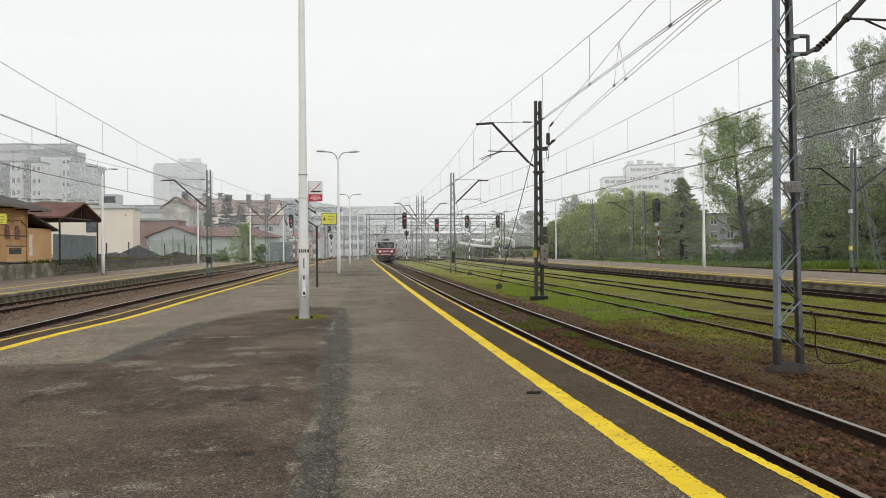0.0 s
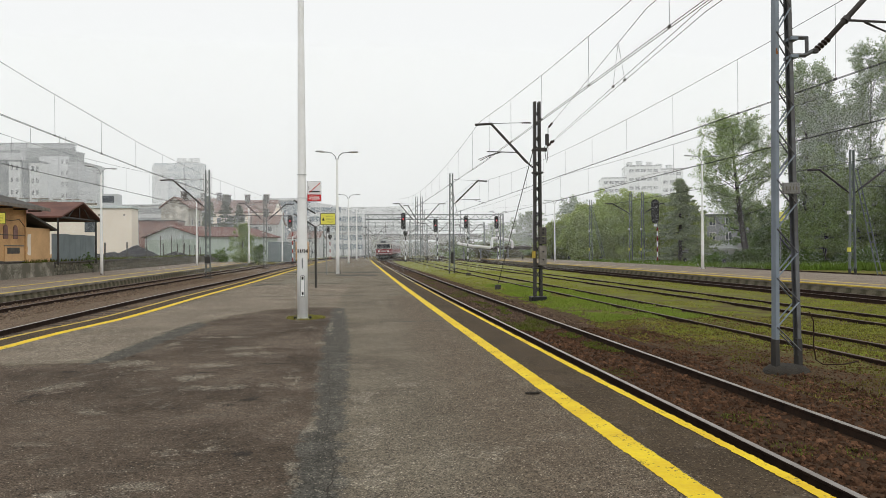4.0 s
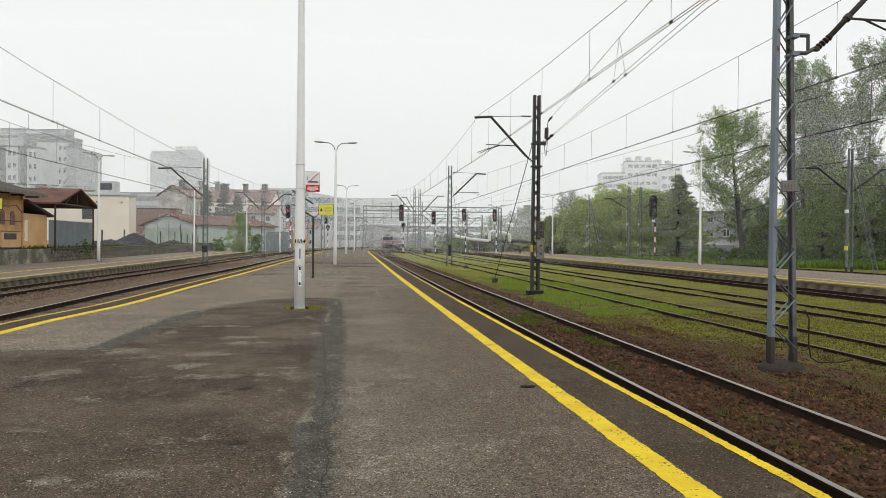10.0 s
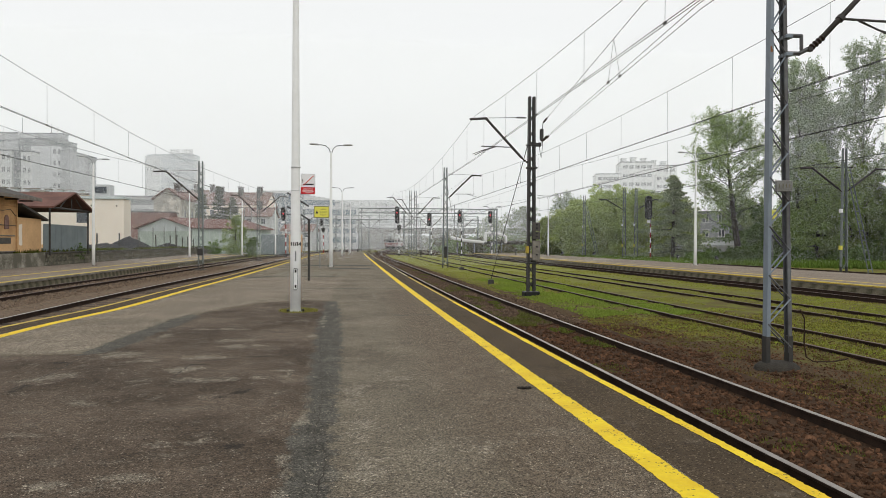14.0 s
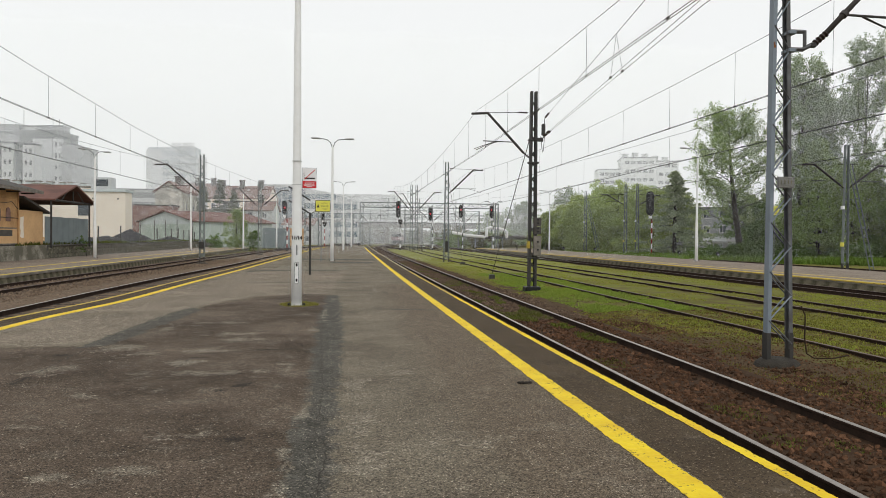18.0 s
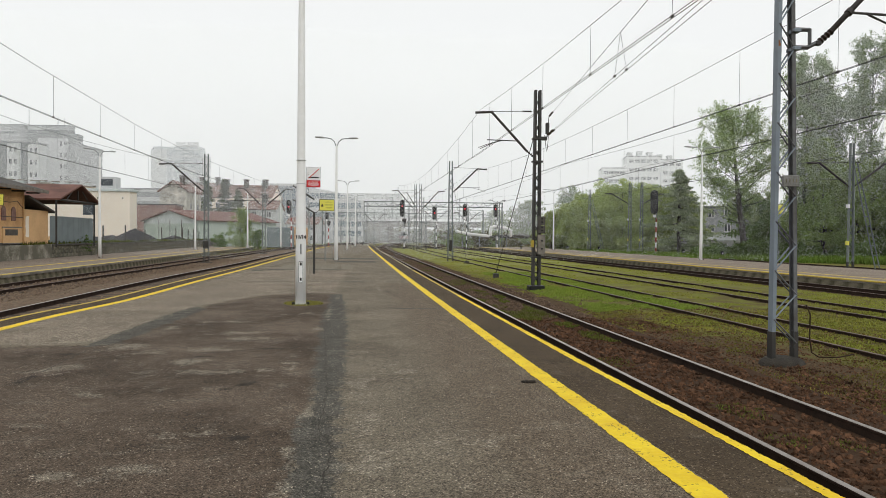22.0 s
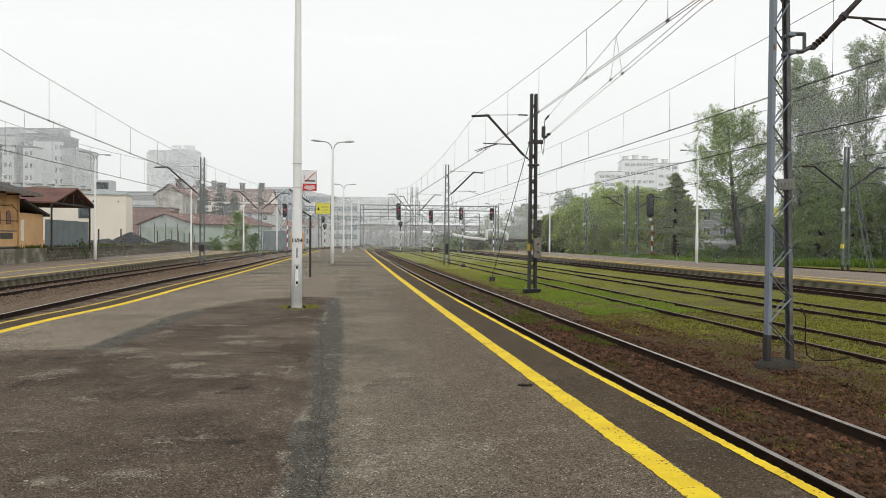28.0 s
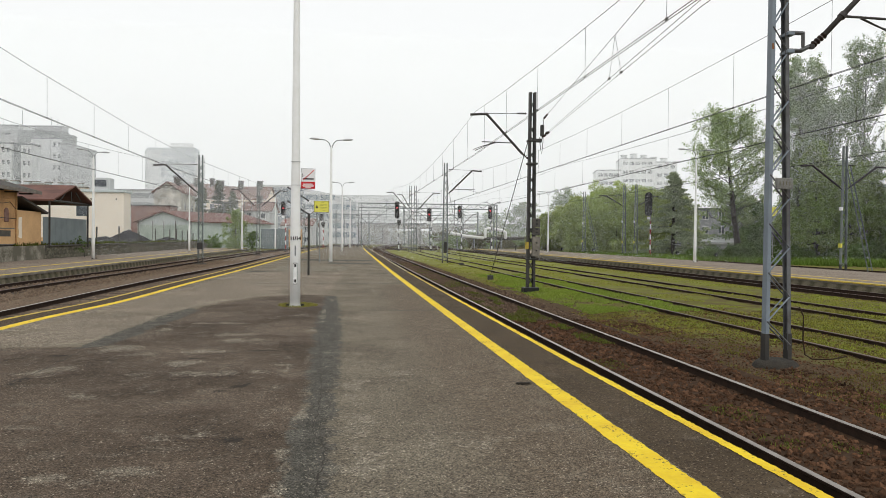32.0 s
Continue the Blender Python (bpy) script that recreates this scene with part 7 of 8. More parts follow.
# ---- trees and bushes ----
def leaf_mat(name, a, b):
    """Leaves pass on part of the daylight that falls on them."""
    m = mat(name, a, 0.65, scale=0.35, color2=b, piece=0.5, spec=0.25)
    ns, ls = m.node_tree.nodes, m.node_tree.links
    p, out = ns["Principled BSDF"], ns["Material Output"]
    thin, mix = ns.new("ShaderNodeBsdfTranslucent"), ns.new("ShaderNodeMixShader")
    ls.new(p.inputs["Base Color"].links[0].from_socket, thin.inputs["Color"])
    mix.inputs[0].default_value = 0.55
    ls.new(p.outputs[0], mix.inputs[1])
    ls.new(thin.outputs[0], mix.inputs[2])
    ls.new(mix.outputs[0], out.inputs["Surface"])
    return m


L_POPLAR = leaf_mat("poplar_leaf", (0.265, 0.345, 0.145), (0.175, 0.245, 0.09))
L_ASH = leaf_mat("ash_leaf", (0.31, 0.39, 0.16), (0.21, 0.285, 0.10))
L_LIGHT = leaf_mat("willow_leaf", (0.40, 0.47, 0.16), (0.28, 0.35, 0.11))
L_FIR = leaf_mat("fir_needles", (0.40, 0.46, 0.27), (0.29, 0.345, 0.20))
L_CONIFER = leaf_mat("dark_conifer_needles", (0.11, 0.125, 0.07), (0.07, 0.085, 0.048))
L_SCRUB = leaf_mat("scrub_leaf", (0.17, 0.165, 0.085), (0.115, 0.105, 0.055))
L_LIME = leaf_mat("lime_leaf", (0.28, 0.38, 0.10), (0.19, 0.275, 0.07))
L_BUSH = leaf_mat("bush_leaf", (0.15, 0.23, 0.06), (0.095, 0.155, 0.042))
BARK = mat("bark", (0.075, 0.068, 0.058), 0.95, scale=3, bump=0.8, color2=(0.042, 0.038, 0.034))


def leaves(name, centres, radii, per, size, material, parent, rng, flat=0.6):
    """A crown of many small leaf blades scattered in clumps."""
    n = len(centres)
    c = np.repeat(np.array(centres), per, axis=0)
    r = np.repeat(np.array(radii), per)[:, None]
    d = rng.normal(size=(n * per, 3))
    d /= np.linalg.norm(d, axis=1)[:, None]
    p = c + d * r * (rng.random((n * per, 1)) ** 0.45) * np.array([1, 1, flat])
    u = rng.normal(size=(n * per, 3))
    u /= np.linalg.norm(u, axis=1)[:, None]
    w = np.cross(u, rng.normal(size=(n * per, 3)))
    w /= np.linalg.norm(w, axis=1)[:, None]
    s = size * (0.6 + 0.8 * rng.random((n * per, 1)))
    quad = np.stack([p - u * s, p + w * s * 0.45, p + u * s, p - w * s * 0.45], axis=1).reshape(-1, 3)
    me = bpy.data.meshes.new(name)
    k = n * per
    me.vertices.add(4 * k)
    me.vertices.foreach_set("co", quad.ravel())
    me.loops.add(4 * k)
    me.loops.foreach_set("vertex_index", np.arange(4 * k, dtype=np.int32))
    me.polygons.add(k)
    me.polygons.foreach_set("loop_start", np.arange(0, 4 * k, 4, dtype=np.int32))
    me.update(calc_edges=True)
    me.materials.append(material)
    ob = new(name, me)
    ob.parent = parent
    return ob


def tree(x, y, h, spread, label, seed, material, trunk_r=0.3, bare=0.2, limbs=26, per=60, size=0.15, clump=0.7, fill=300, group="trees behind the east platform", up=0.7, lean=0.0, stems=1, name="tree", round_=0.8):
    """A tapered trunk, limbs that bend and fork, and a crown of many leaf clumps with an uneven outline and gaps."""
    rng = np.random.default_rng(seed)
    root = thing(name, label, name.replace("_", " "), group, at=pose(x, y, ZG))
    centres, radii = [], []
    wood = bmesh.new()

    def crown_r(u):
        v = max(0.0, min(1.0, (u - bare) / (1 - bare)))
        return spread * max(0.12, math.sin(math.pi * (0.12 + 0.86 * v ** round_)) ** 0.8)

    for st in range(stems):
        ox, oy = (0, 0) if stems == 1 else rng.uniform(-spread * 0.5, spread * 0.5, 2)
        hh = h * (1 if stems == 1 else rng.uniform(0.7, 1.0))
        bend = rng.normal(size=2) * 0.25
        pts = [(ox + lean * u * hh + bend[0] * math.sin(u * 5), oy + bend[1] * math.sin(u * 4), u * hh * 0.95) for u in np.linspace(0, 1, 9)]
        part("trunk", pipe(pts, [trunk_r * (1.0 - 0.93 * i / 8) + 0.015 for i in range(9)], 7), BARK, root, smooth=True)
        n = max(4, limbs // stems)
        for i in range(n):
            u = bare + (0.95 - bare) * (i + rng.random()) / n
            k = min(7, int(u * 8))
            f = u * 8 - k
            a = np.array(pts[k]) * (1 - f) + np.array(pts[k + 1]) * f
            ang = i * 2.4 + rng.uniform(-0.8, 0.8)
            ln = crown_r(u) * rng.uniform(0.65, 1.0)
            lift = up * rng.uniform(0.5, 1.4)
            e = a + np.array([math.cos(ang) * ln, math.sin(ang) * ln, ln * lift])
            e[2] = min(e[2], hh)
            m1_ = a * 0.6 + e * 0.4 + np.array([0, 0, -0.1 * ln]) + rng.normal(size=3) * ln * 0.06
            m2_ = a * 0.25 + e * 0.75 + np.array([0, 0, 0.02 * ln]) + rng.normal(size=3) * ln * 0.08
            rr = trunk_r * 0.22 * (1.1 - u)
            piece = pipe([tuple(a), tuple(m1_), tuple(m2_), tuple(e)], [rr + 0.02, rr * 0.7 + 0.012, rr * 0.4 + 0.01, 0.008], 4)
            me = bpy.data.meshes.new("tmp")
            piece.to_mesh(me)
            piece.free()
            wood.from_mesh(me)
            bpy.data.meshes.remove(me)
            for q in (m1_, m2_, e):
                centres.append(q + rng.normal(size=3) * 0.25)
                radii.append(clump * rng.uniform(0.6, 1.15))
        tries = 0
        want = fill // stems
        while want > 0 and tries < fill * 12:
            tries += 1
            u = bare + (1.03 - bare) * rng.random() ** 0.85
            ang, q = rng.uniform(0, 2 * math.pi), math.sqrt(rng.random())
            r = crown_r(u) * (1 + 0.25 * noise.noise((math.cos(ang) * 1.5 + seed, math.sin(ang) * 1.5, u * 5)))
            p = np.array([ox + lean * u * hh + math.cos(ang) * r * q, oy + math.sin(ang) * r * q, u * hh])
            if noise.noise((p[0] * 0.55 + seed, p[1] * 0.55, p[2] * 0.5)) > -0.08:
                centres.append(p)
                radii.append(clump * rng.uniform(0.55, 1.1))
                want -= 1
    part("branchwork", wood, BARK, root)
    leaves("crown", centres, radii, per, size, material, root, rng, 0.75)
    return root


# poplars, a spreading ash, a fir and a light-green thicket behind the east platform
def airy_tree(x, y, h, spread, label, seed, name, limbs, rise, bare, sprays, per, size, group="trees behind the east platform", broad=0.45, trunk_r=0.2, lean=0.0):
    """A tree of many rising limbs with side shoots; leaves sit in slim sprays along the shoots, with sky between."""
    rng = np.random.default_rng(seed)
    root = thing(name, label, name.replace("_", " "), group, at=pose(x, y, ZG))
    bend = rng.normal(size=2) * 0.3
    axis = lambda u: np.array([lean * u * h + bend[0] * math.sin(u * 4), bend[1] * math.sin(u * 3), u * h * 0.97])
    part("trunk", pipe([tuple(axis(u)) for u in np.linspace(0, 1, 9)], [trunk_r * (1 - 0.94 * i / 8) + 0.012 for i in range(9)], 7), BARK, root, smooth=True)
    wood, centres, radii = bmesh.new(), [], []
    for i in range(limbs):
        u = bare + (0.97 - bare) * ((i + rng.random()) / limbs) ** 0.9
        v = (u - bare) / (1 - bare)
        reach = spread * (max(0.03, min(1.0, 0.55 + v / broad * 0.45) if v < broad else ((1 - v) / (1 - broad)) ** (0.5 if name == "ash_tree" else 0.72))) * rng.uniform(0.55, 1.12)
        ang = i * 2.4 + rng.uniform(-0.7, 0.7)
        a = axis(u)
        d = np.array([math.cos(ang), math.sin(ang), 0])
        tip = a + d * reach + np.array([0, 0, reach * rise * rng.uniform(0.7, 1.3) + 0.5])
        tip[2] = min(tip[2], h * rng.uniform(0.96, 1.03))
        mid = a * 0.5 + tip * 0.5 + d * reach * 0.12 + rng.normal(size=3) * 0.08 * reach
        rr = trunk_r * 0.12 * (1.15 - u)
        pa, pm, pt = Vector(a), Vector(mid), Vector(tip)
        rod(wood, pa, pm, rr + 0.018, rr * 0.6 + 0.012, 4)
        rod(wood, pm, pt, rr * 0.6 + 0.012, 0.006, 4)
        n = max(3, int(sprays * (reach / spread + 0.25)))
        for k in range(n):
            f = rng.uniform(0.22, 1.0)
            q = a + (mid - a) * f * 2 if f < 0.5 else mid + (tip - mid) * (f - 0.5) * 2
            side = rng.normal(size=3)
            side[2] = abs(side[2]) * 0.5 + 0.55 * min(1.4, rise)
            side /= np.linalg.norm(side)
            ln = rng.uniform(0.45, 1.35) * (0.5 + 0.5 * spread / 4.5)
            e = q + side * ln
            if noise.noise((e[0] * 0.45 + seed, e[1] * 0.45, e[2] * 0.4)) < (-0.34 if name == "ash_tree" else -0.2):
                continue
            rod(wood, Vector(q), Vector(e), 0.005, 0.002, 3)
            for w in (0.45, 0.75, 1.0):
                centres.append(q + side * ln * w)
                radii.append(rng.uniform(0.2, 0.48))
    part("branchwork", wood, BARK, root)
    leaves("crown", centres, radii, per, size, material_of[name], root, rng, 1.1)
    return root


material_of = {"poplar_tree": L_POPLAR, "ash_tree": L_ASH}
for i, (x, y, h, s) in enumerate(((51.2, 74, 22.3, 3.3), (54.1, 75.5, 22.7, 2.6), (57.8, 72.0, 24.4, 3.4), (61.8, 71, 24.6, 4.2), (66, 70, 24.0, 5.0), (60.5, 82, 20, 5.0))):
    airy_tree(x, y, h, s, "tall poplar with grey-green spring leaves", 10 + i, "poplar_tree", 78, 1.7, 0.06, 19, 12, 0.10, broad=0.72)
airy_tree(47.0, 79, 17.6, 6.2, "spreading tree with sparse fresh leaves and dark limbs", 31, "ash_tree", 70, 0.62, 0.20, 26, 13, 0.085, broad=0.35, trunk_r=0.42, lean=-0.125)
for i, (x, y, h, s) in enumerate(((50.6, 71, 13.0, 4.2), (54.6, 69.5, 14.2, 4.4), (57.8, 66, 14.5, 4.4), (62, 65, 13.5, 4.8))):
    tree(x, y, h, s, "dense green lime tree in front of the poplars", 40 + i, L_LIME, 0.2, 0.1, 40, 64, 0.13, 0.75, 480, "trees behind the east platform", 0.5, 0, 2, "lime_tree", 0.55)
for i, (x, y, h, s) in enumerate(((36.5, 108, 8.2, 3.6), (40.5, 107, 11.0, 4.4), (45.0, 104, 11.8, 4.6), (48.5, 101, 11.4, 4.4), (42, 113, 11.6, 4.6), (52, 108, 12.0, 4.8), (38, 116, 9.2, 4.2), (33.5, 118, 6.2, 3.0))):
    tree(x, y, h, s, "light-green willow thicket in spring leaf", 50 + i, L_LIGHT, 0.12, 0.02, 30, 70, 0.15, 0.95, 330, "thicket behind the east platform", 0.9, 0, 3, "willow_bush", 0.6)


def fir(x, y, h, r, label, seed, group, material=None, per=46):
    rng = np.random.default_rng(seed)
    root = thing("fir_tree", label, "fir tree", group, at=pose(x, y, ZG))
    part("trunk", lathe([(0.26, 0), (0.2, h * 0.4), (0.03, h)], 7), BARK, root)
    centres, radii = [], []
    wood = bmesh.new()
    z = h * 0.1
    while z < h * 0.99:
        ln = r * (1 - z / h) ** 0.95 + 0.15
        for k in range(6):
            a = rng.uniform(0, 2 * math.pi)
            l2 = ln * rng.uniform(0.4, 1.35)
            zz = z + rng.uniform(-0.25, 0.25)
            droop = rng.uniform(0.02, 0.22)
            e = Vector((math.cos(a) * l2, math.sin(a) * l2, zz - l2 * droop))
            rod(wood, (0, 0, zz), e, 0.03, 0.006, 4)
            for q in (0.3, 0.5, 0.68, 0.84, 1.0):
                centres.append((e.x * q + rng.normal() * 0.12, e.y * q + rng.normal() * 0.12, zz - l2 * droop * q + 0.12 * l2 * (q - 0.5) ** 2 - 0.05))
                radii.append(rng.uniform(0.3, 0.62) * (1.1 - 0.45 * q))
        z += h * rng.uniform(0.026, 0.044)
    part("branchwork", wood, BARK, root)
    leaves("needles", centres, radii, per // 4 + 2, 0.13, material or L_FIR, root, rng, 0.55)
    return root


fir(40.2, 82.5, 10.8, 5.2, "dark green fir with drooping branches", 71, "trees behind the east platform", None, 120)
for i, (x, y, h, r) in enumerate(((-33.4, 172, 14.9, 4.6), (-29.6, 173, 15.6, 4.8), (-26.6, 174, 13.0, 4.4))):
    fir(x, y, h, r, "dark conifer behind the warehouse", 80 + i, "conifers behind the warehouse", L_CONIFER, 150)
tree(-15.4, 103.5, 5.6, 1.9, "young birch with pale green leaves beside the wall", 91, L_ASH, 0.07, 0.06, 18, 44, 0.09, 0.5, 150, "small trees by the yard", 1.2, 0, 1, "young_tree")
tree(-13.2, 106, 3.4, 1.1, "small bushy tree beside the wall", 92, L_BUSH, 0.05, 0.05, 10, 36, 0.09, 0.4, 50, "small trees by the yard", 0.9, 0, 2, "young_tree")
tree(-19.3, 107, 2.6, 1.0, "small bush beside the wall", 93, L_BUSH, 0.05, 0.05, 8, 36, 0.09, 0.4, 40, "small trees by the yard", 0.9, 0, 2, "young_tree")
tree(-21.1, 60.6, 2.0, 0.4, "weedy sapling in front of the metal fence", 94, L_BUSH, 0.02, 0.45, 6, 12, 0.06, 0.2, 10, "small trees by the yard", 0.9, 0, 1, "young_tree")
for i, (x, y, h, s) in enumerate(((48, 226, 10, 6), (56, 218, 13, 6.5), (66, 206, 17, 7), (77, 200, 17, 7), (88, 196, 17, 7))):
    tree(x, y, h, s, "bare-looking trees on the bank in fog", 100 + i, L_POPLAR, 0.26, 0.1, 26, 30, 0.3, 1.3, 120, "trees on the foggy bank", 0.8)
for i, (x, y, h, s) in enumerate(((59.5, 95, 10, 4.0), (64, 92, 9.5, 4.5), (69, 88, 10, 4.5), (75, 85, 10, 4.5), (81, 80, 11, 4.5), (60, 82, 7, 3.4), (66, 79, 7.5, 3.4), (53.5, 84, 4.5, 2.6), (72, 72, 8, 3.6))):
    tree(x, y, h, s, "dense leafy undergrowth below the poplars", 150 + i, L_BUSH, 0.1, 0.02, 20, 60, 0.17, 0.95, 190, "undergrowth behind the east platform", 0.8, 0, 3, "shrub", 0.55)
for i in range(16):
    rng = np.random.default_rng(200 + i)
    x, y = 39 + i * 2.6 + rng.uniform(-0.8, 0.8), 73 - 0.9 * i + rng.uniform(-2, 2)
    tree(x, y, rng.uniform(1.8, 3.4) * (0.6 if i < 6 else 1.0), rng.uniform(1.4, 2.0), "low green bush along the grass strip", 200 + i, L_BUSH, 0.05, 0.03, 12, 60, 0.12, 0.55, 60, "bushes along the grass strip", 0.7, 0, 3, "bush")
for i in range(12):
    rng = np.random.default_rng(260 + i)
    x, y = 22 + i * 3.4, 138 + rng.uniform(-3, 5) - 0.6 * i
    tree(x, y, rng.uniform(1.6, 3.2), rng.uniform(1.8, 2.6), "brownish scrub on the bank beside the pipe", 260 + i, L_SCRUB if i % 2 else L_POPLAR, 0.05, 0.05, 12, 40, 0.18, 0.7, 40, "scrub on the bank", 0.6, 0, 3, "bush")

for i in range(14):
    rng = np.random.default_rng(290 + i)
    x, y = 27 + i * 2.6, 206 + rng.uniform(-4, 8) - 0.4 * i
    tree(x, y, rng.uniform(3, 6), rng.uniform(2.4, 3.4), "grey-green scrub beside the bridge", 290 + i, L_SCRUB if i % 2 else L_POPLAR, 0.07, 0.05, 12, 40, 0.26, 0.9, 46, "scrub by the bridge", 0.6, 0, 3, "bush")

for i in range(13):
    rng = np.random.default_rng(320 + i)
    tree(-1 + i * 3.4, 262 + rng.uniform(-3, 5), rng.uniform(4, 6.5), rng.uniform(2.6, 3.6), "hazy grey-green bushes seen under the bridge", 320 + i, L_SCRUB, 0.07, 0.05, 10, 40, 0.32, 1.0, 40, "bushes behind the bridge", 0.6, 0, 3, "bush")

bank = bmesh.new()
bmesh.ops.create_grid(bank, x_segments=40, y_segments=12, size=1)
for v in bank.verts:
    X, Y = 70 + v.co.x * 50, 165 + v.co.y * 38
    rise = max(0.0, min(1.0, (X - 28 - 0.25 * (Y - 140)) / 14)) * max(0.0, min(1.0, (Y - 128) / 10))
    v.co = (X, Y, ZG - 0.05 + rise * (2.0 + noise.noise((X * 0.1, Y * 0.1, 0)) * 0.6))
tagged(part("embankment", bank, SOD, None, "", True), "scrubby green-brown embankment beyond the tracks", "embankment", kind="structure")


# ---- ballast stones and grass ----
THIN_GRASS = mat("thin_grass_blade", (0.15, 0.16, 0.025), 0.85, scale=0.8, color2=(0.12, 0.088, 0.035), piece=0.5, spec=0.06)
def scatter(name, label, spots, rng, make, material, category, kind="stuff"):
    verts, faces = [], []
    for s in spots:
        make(verts, faces, s, rng)
    tagged(soup(name, verts, faces, material), label, category, kind=kind)


def stone(verts, faces, s, rng):
    x, y, z, r = s
    k = len(verts)
    a = rng.uniform(0, 6.28, 3)
    e = Euler(a).to_matrix()
    sx, sy, sz = rng.uniform(0.6, 1.2), rng.uniform(0.6, 1.2), rng.uniform(0.45, 0.9)
    for p in ((1, 0, 0.2), (0.3, 0.95, -0.1), (-0.85, 0.5, 0.15), (-0.7, -0.7, -0.1), (0.4, -0.9, 0.1), (0.1, 0.05, 0.9), (-0.05, 0, -0.9)):
        q = e @ Vector((p[0] * sx * r, p[1] * sy * r, p[2] * sz * r))
        verts.append((x + q.x, y + q.y, z + q.z))
    for i in range(5):
        j = (i + 1) % 5
        faces.append((k + i, k + j, k + 5))
        faces.append((k + j, k + i, k + 6))


rng = np.random.default_rng(5)
near_stones, mid_stones, grey_stones = [], [], []
for i in range(15000):
    y = 3.5 + 15 * rng.random() ** 1.5
    x = track_r(y) + rng.uniform(-1.45, 2.6)
    d = abs(abs(x - track_r(y)) - 0.753)
    if d > 0.08 and not (x > track_r(y) + 1.5 and noise.noise((x * 0.9, y * 0.5, 2)) > 0.05):
        near_stones.append((x, y, (ZR - 0.124 if x < track_r(y) + 1.6 else verge_z(x, y) + 0.004), rng.uniform(0.022, 0.052)))
for i in range(7000):
    y = 18 + 45 * rng.random() ** 1.3
    x = track_r(y) + rng.uniform(-1.4, 1.7)
    if abs(abs(x - track_r(y)) - 0.753) > 0.08:
        mid_stones.append((x, y, ZR - 0.118, rng.uniform(0.03, 0.06)))
for i in range(13000):
    y = 12 + 55 * rng.random() ** 1.3
    x = rng.uniform(track_l2(y) - 1.0, track_l(y) + 0.9)
    if abs(abs(x - track_l(y)) - 0.753) > 0.09 and abs(abs(x - track_l2(y)) - 0.753) > 0.09:
        grey_stones.append((x, y, -0.565, rng.uniform(0.03, 0.06)))
near_stones.sort(key=lambda s: (s[1] - 3.0) ** 2 + (s[0] - 5.5) ** 2)
shapes = []
for k in range(8):
    v_, f_ = [], []
    stone(v_, f_, (0, 0, 0, 1.0), rng)
    me = bpy.data.meshes.new("ballast_stone")
    me.from_pydata(v_, [], f_)
    me.materials.append(STONE)
    shapes.append(me)
for i, (x, y, z, r) in enumerate(near_stones[:300]):
    o = new("ballast_stone", shapes[i % 8])
    o.parent, o.matrix_basis = main_track, pose(x, y, z, 0, 0, random.uniform(0, 360)) @ Matrix.Scale(r, 4)
near_stones = near_stones[300:]
scatter("ballast_stones", "rusty brown broken ballast stones between the rails", near_stones, rng, stone, STONE, "ballast")
crumbs = []
for i in range(5000):
    y = 5 + 30 * rng.random() ** 1.6
    x = rng.uniform(6.2, 9.0)
    crumbs.append((x, y, verge_z(x, y), rng.uniform(0.008, 0.026)))
scatter("stone_crumbs", "scattered brown stone crumbs in the grass", crumbs, rng, stone, STONE, "gravel")
scatter("ballast_stones", "brown ballast stones along the main track", mid_stones, rng, stone, STONE_MID, "ballast")
scatter("ballast_stones", "grey-brown ballast stones of the western tracks", grey_stones, rng, stone, STONE_GREY, "ballast")


def tuft(verts, faces, s, rng):
    x, y, z, h = s
    for b in range(4):
        a = rng.uniform(0, 6.28)
        w = h * 0.09 + 0.006
        dx, dy = math.cos(a), math.sin(a)
        lean = rng.uniform(0.1, 0.6) * h
        k = len(verts)
        ox, oy = rng.uniform(-0.05, 0.05, 2)
        verts += [(x + ox - dy * w, y + oy + dx * w, z), (x + ox + dy * w, y + oy - dx * w, z), (x + ox + dx * lean, y + oy + dy * lean, z + h * rng.uniform(0.7, 1.1))]
        faces.append((k, k + 1, k + 2))


spots = []
while len(spots) < 60000:
    y = 6 + 62 * rng.random() ** 1.7
    x = rng.uniform(6.1, 21.2)
    n = noise.noise((x * 0.35, y * 0.16, 4.0)) + 0.5 * noise.noise((x * 1.3, y * 0.7, 8.0))
    bias = 0.10 if y < 14 and x < 9.5 else (0.0 if x < 9 and y < 24 else -0.12)
    if n > bias and abs(abs(x - track_2(y)) - 0.753) > 0.08 and abs(abs(x - track_3(y)) - 0.753) > 0.08 and abs(abs(x - track_4(y)) - 0.753) > 0.08:
        z = verge_z(x, y)
        spots.append((x, y, z - 0.01, rng.uniform(0.02, 0.065)))
scatter("grass", "short green grass tufts between the sidings", spots, rng, tuft, BLADE, "grass")
spots = []
for i in range(26000):
    y = 4.5 + 15 * rng.random() ** 1.2
    x = rng.uniform(6.5, 15)
    n = noise.noise((x * 0.8, y * 0.5, 31.0)) + 0.4 * noise.noise((x * 2.5, y * 1.6, 5.0))
    if n > (-0.05 if x < 8.5 else -0.35) and abs(abs(x - track_2(y)) - 0.753) > 0.08 and abs(abs(x - track_3(y)) - 0.753) > 0.08:
        spots.append((x, y, verge_z(x, y) - 0.004, rng.uniform(0.012, 0.045)))
scatter("grass", "thin short grass and moss round the near mast", spots, rng, tuft, THIN_GRASS, "grass")
spots = []
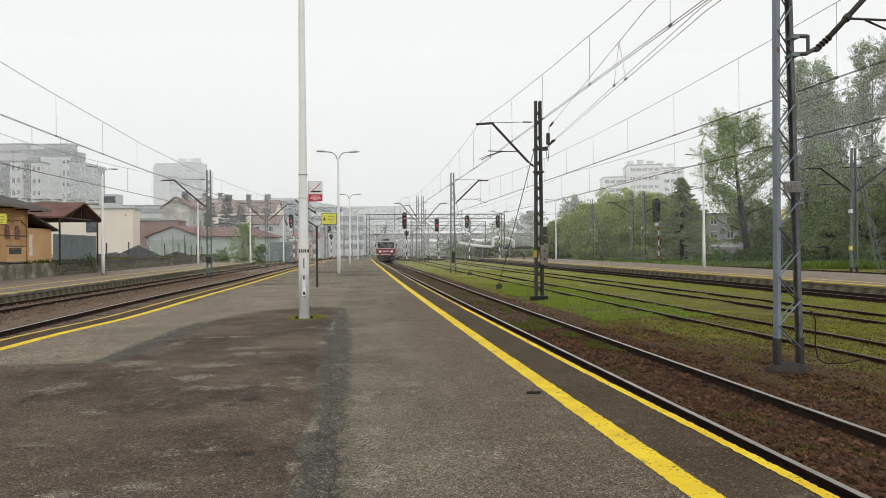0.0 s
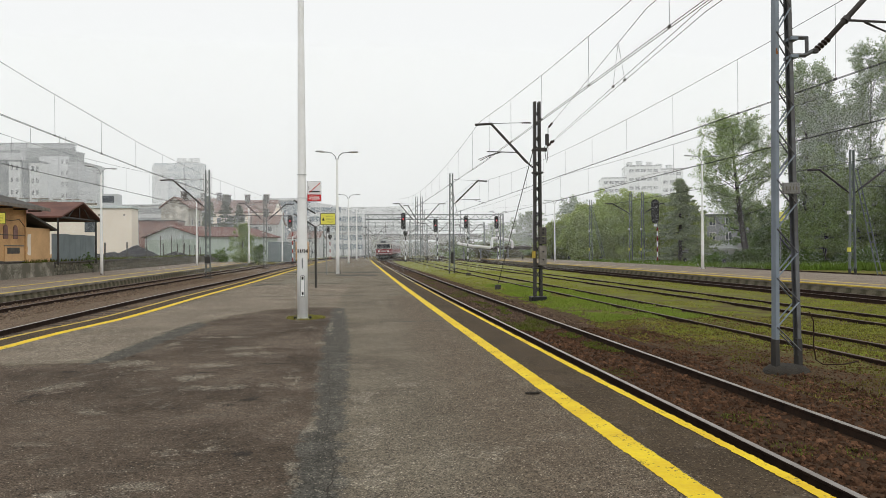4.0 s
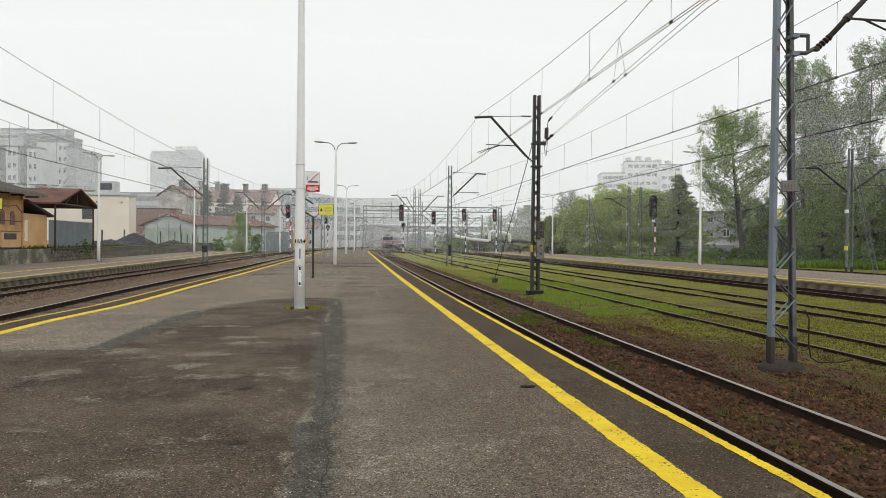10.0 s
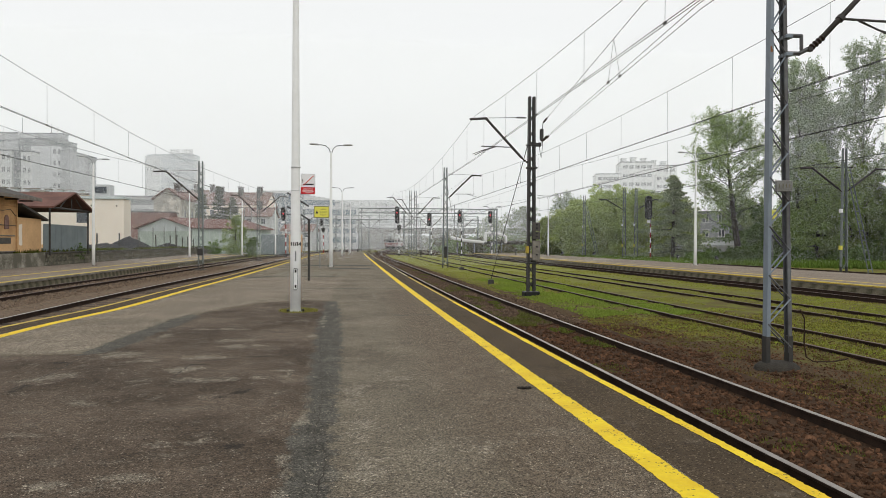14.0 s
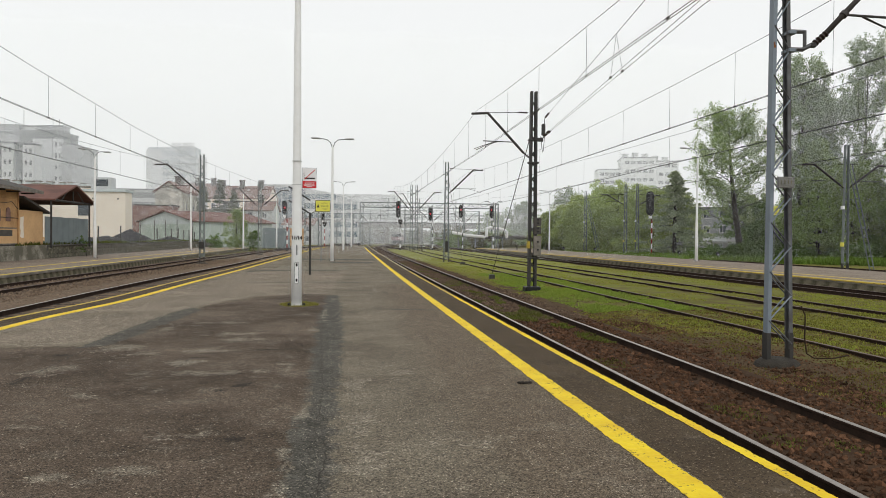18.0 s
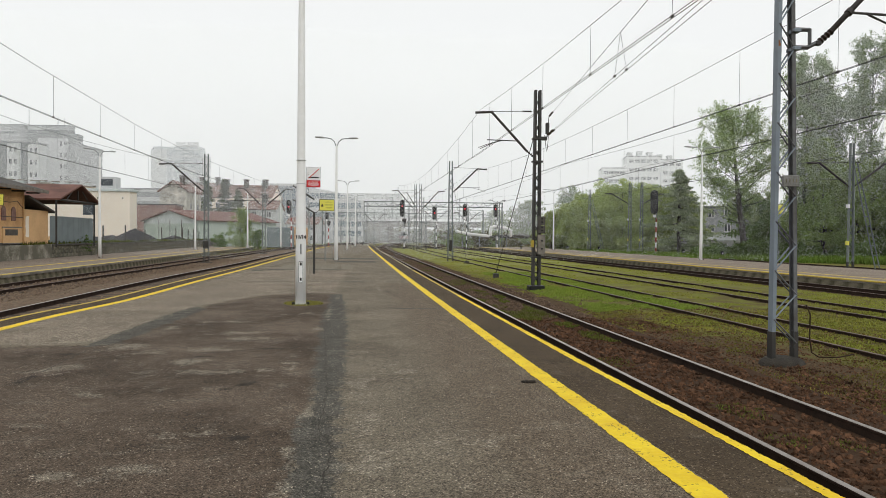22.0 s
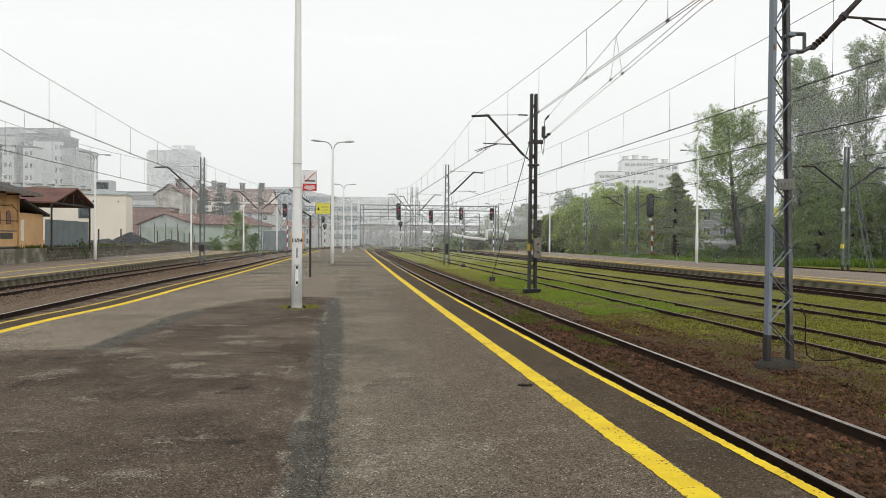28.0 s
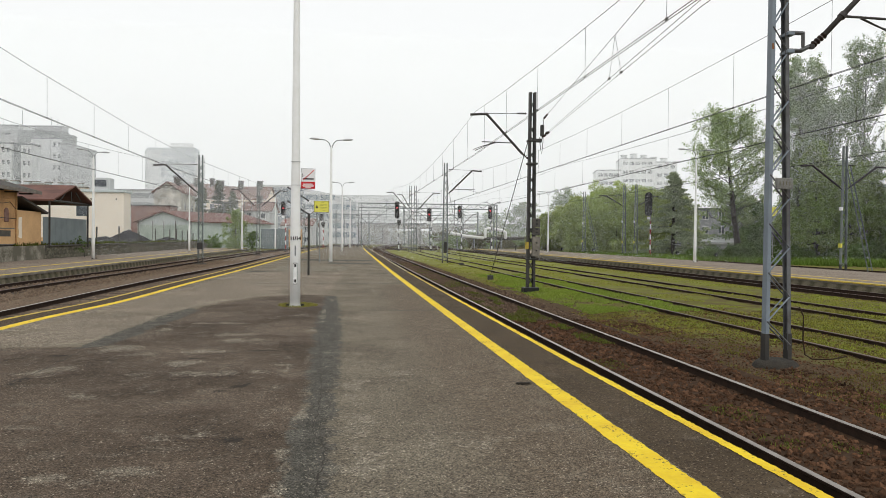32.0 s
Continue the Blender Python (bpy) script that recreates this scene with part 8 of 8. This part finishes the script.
for i in range(17000):
    y = 19.5 + 21 * rng.random() ** 1.3
    x = rng.uniform(7.0, 10.6)
    if noise.noise((x * 0.5, y * 0.2, 44.0)) + 0.35 * noise.noise((x * 2.2, y * 1.1, 3.0)) > -0.16 + rng.uniform(-0.2, 0.2) and abs(abs(x - track_2(y)) - 0.753) > 0.08:
        spots.append((x, y, verge_z(x, y), rng.uniform(0.03, 0.08)))
scatter("grass", "lush bright grass behind the black mast", spots, rng, tuft, BLADE_DEEP, "grass")
litter = []
for i in range(9000):
    y = 4.5 + 16 * rng.random() ** 1.2
    x = 6.3 + 5.2 * rng.random() ** 1.4
    litter.append((x, y, verge_z(x, y) + 0.004, rng.uniform(0.008, 0.03)))
scatter("stone_crumbs", "brown stone crumbs and litter beside the ballast", litter, rng, stone, STONE, "gravel")
spots = []
for i in range(3000):
    y = 18 + 40 * rng.random() ** 1.2
    x = track_r(y) + rng.uniform(-0.65, 0.65)
    if noise.noise((x * 1.1, y * 0.4, 14.0)) > 0.08:
        spots.append((x, y, ZR - 0.095, rng.uniform(0.02, 0.05)))
for i in range(5000):
    y = 12.5 + 16 * rng.random()
    x = track_r(y) + rng.uniform(-0.62, 0.62)
    if noise.noise((x * 1.4, y * 0.5, 21.0)) > -0.02 + 0.03 * abs(y - 19):
        spots.append((x, y, ZR - 0.095, rng.uniform(0.02, 0.055)))
for cx, cy, r, n in ((4.75, 8.1, 0.3, 60), (4.6, 6.9, 0.2, 30), (5.1, 6.6, 0.15, 20), (4.5, 11.5, 0.3, 70), (6.9, 8.2, 0.12, 20)):
    for i in range(n):
        a, q = rng.uniform(0, 6.28), r * math.sqrt(rng.random())
        spots.append((cx + math.cos(a) * q, cy + math.sin(a) * q * 1.6, ZR - 0.10, rng.uniform(0.01, 0.035)))
scatter("weeds", "small green weeds between the rails", spots, rng, tuft, WEED, "weeds")
spots = []
for i in range(16000):
    x = rng.uniform(31, 74)
    y = 96 - (x - 31) * 1.15 + rng.uniform(-22, 6)
    spots.append((x, y, ZG, rng.uniform(0.25, 0.75)))
scatter("tall_grass", "lush green grass strip behind the east platform", spots, rng, tuft, BLADE_TALL, "grass")
spots = []
for i in range(420):
    a, q = rng.uniform(0, 6.28), math.sqrt(rng.random())
    spots.append((-1.06 + math.cos(a) * q * 0.42, 16.8 + math.sin(a) * q * 0.5, 0.0, rng.uniform(0.02, 0.06)))
scatter("moss_tuft", "yellow-green moss and grass round the lamp base", spots, rng, tuft, MOSS, "moss")
spots = []
for i in range(1800):
    y = rng.uniform(51, 72) if i < 1200 else rng.uniform(72, 120)
    spots.append((-22.0 + rng.uniform(-0.5, 0.2), y, 0.72, rng.uniform(0.1, 0.4)))
scatter("wall_weeds", "weeds growing on top of the retaining wall", spots, rng, tuft, WEED, "weeds")


# ---- fog: haze imitated by fine opaque white strips across the far tracks ----
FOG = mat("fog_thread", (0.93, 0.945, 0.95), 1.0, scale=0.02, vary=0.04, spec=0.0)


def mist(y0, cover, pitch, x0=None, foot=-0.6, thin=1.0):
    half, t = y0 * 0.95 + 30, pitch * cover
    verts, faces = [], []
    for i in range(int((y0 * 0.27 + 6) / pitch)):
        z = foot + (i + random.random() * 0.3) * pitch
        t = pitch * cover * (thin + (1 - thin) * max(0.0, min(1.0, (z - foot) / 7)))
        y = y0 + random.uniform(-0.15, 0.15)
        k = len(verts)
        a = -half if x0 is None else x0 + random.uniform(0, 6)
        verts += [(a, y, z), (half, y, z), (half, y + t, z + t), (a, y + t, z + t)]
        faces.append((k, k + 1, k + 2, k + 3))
    tagged(soup("mist", verts, faces, FOG), "fine white strips that stand in for fog over the tracks", "fog", "layers of fog", "stuff")


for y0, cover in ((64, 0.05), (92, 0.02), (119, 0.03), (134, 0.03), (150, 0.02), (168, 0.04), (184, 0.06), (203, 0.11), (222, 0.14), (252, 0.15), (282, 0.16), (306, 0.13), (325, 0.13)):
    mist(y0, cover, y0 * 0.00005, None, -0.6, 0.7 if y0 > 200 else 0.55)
# extra strips added before the poplar tops only, to pale them like haze
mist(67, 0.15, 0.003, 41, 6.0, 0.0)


# ---- what moves: the train drives off round the bend at an even speed ----
def along(y, left):
    """The place on the main track that lies left metres of rail beyond y, and its heading."""
    while left > 0:
        d = min(1.0, left)
        y += d / math.hypot(1, track_r(y + 0.5) - track_r(y - 0.5))
        left -= d
    return track_r(y), y, -math.degrees(math.atan(track_r(y + 0.5) - track_r(y - 0.5)))


tail = spline([(0, 104.5), (3, 125), (6, 145.5), (9, 165), (12, 185.5), (14, 199), (17, 218), (20, 235), (24, 258), (28, 283), (32, 309)])


def motions():
    for i, car in enumerate(CARS):
        rows = []
        for t in range(0, 33):
            x, y, turn = along(tail(t), 10.4 + i * 21.9)
            rows.append((float(t), pose(x, y, ZR, 0, 0, turn)))
        walk(car, rows)


motions()
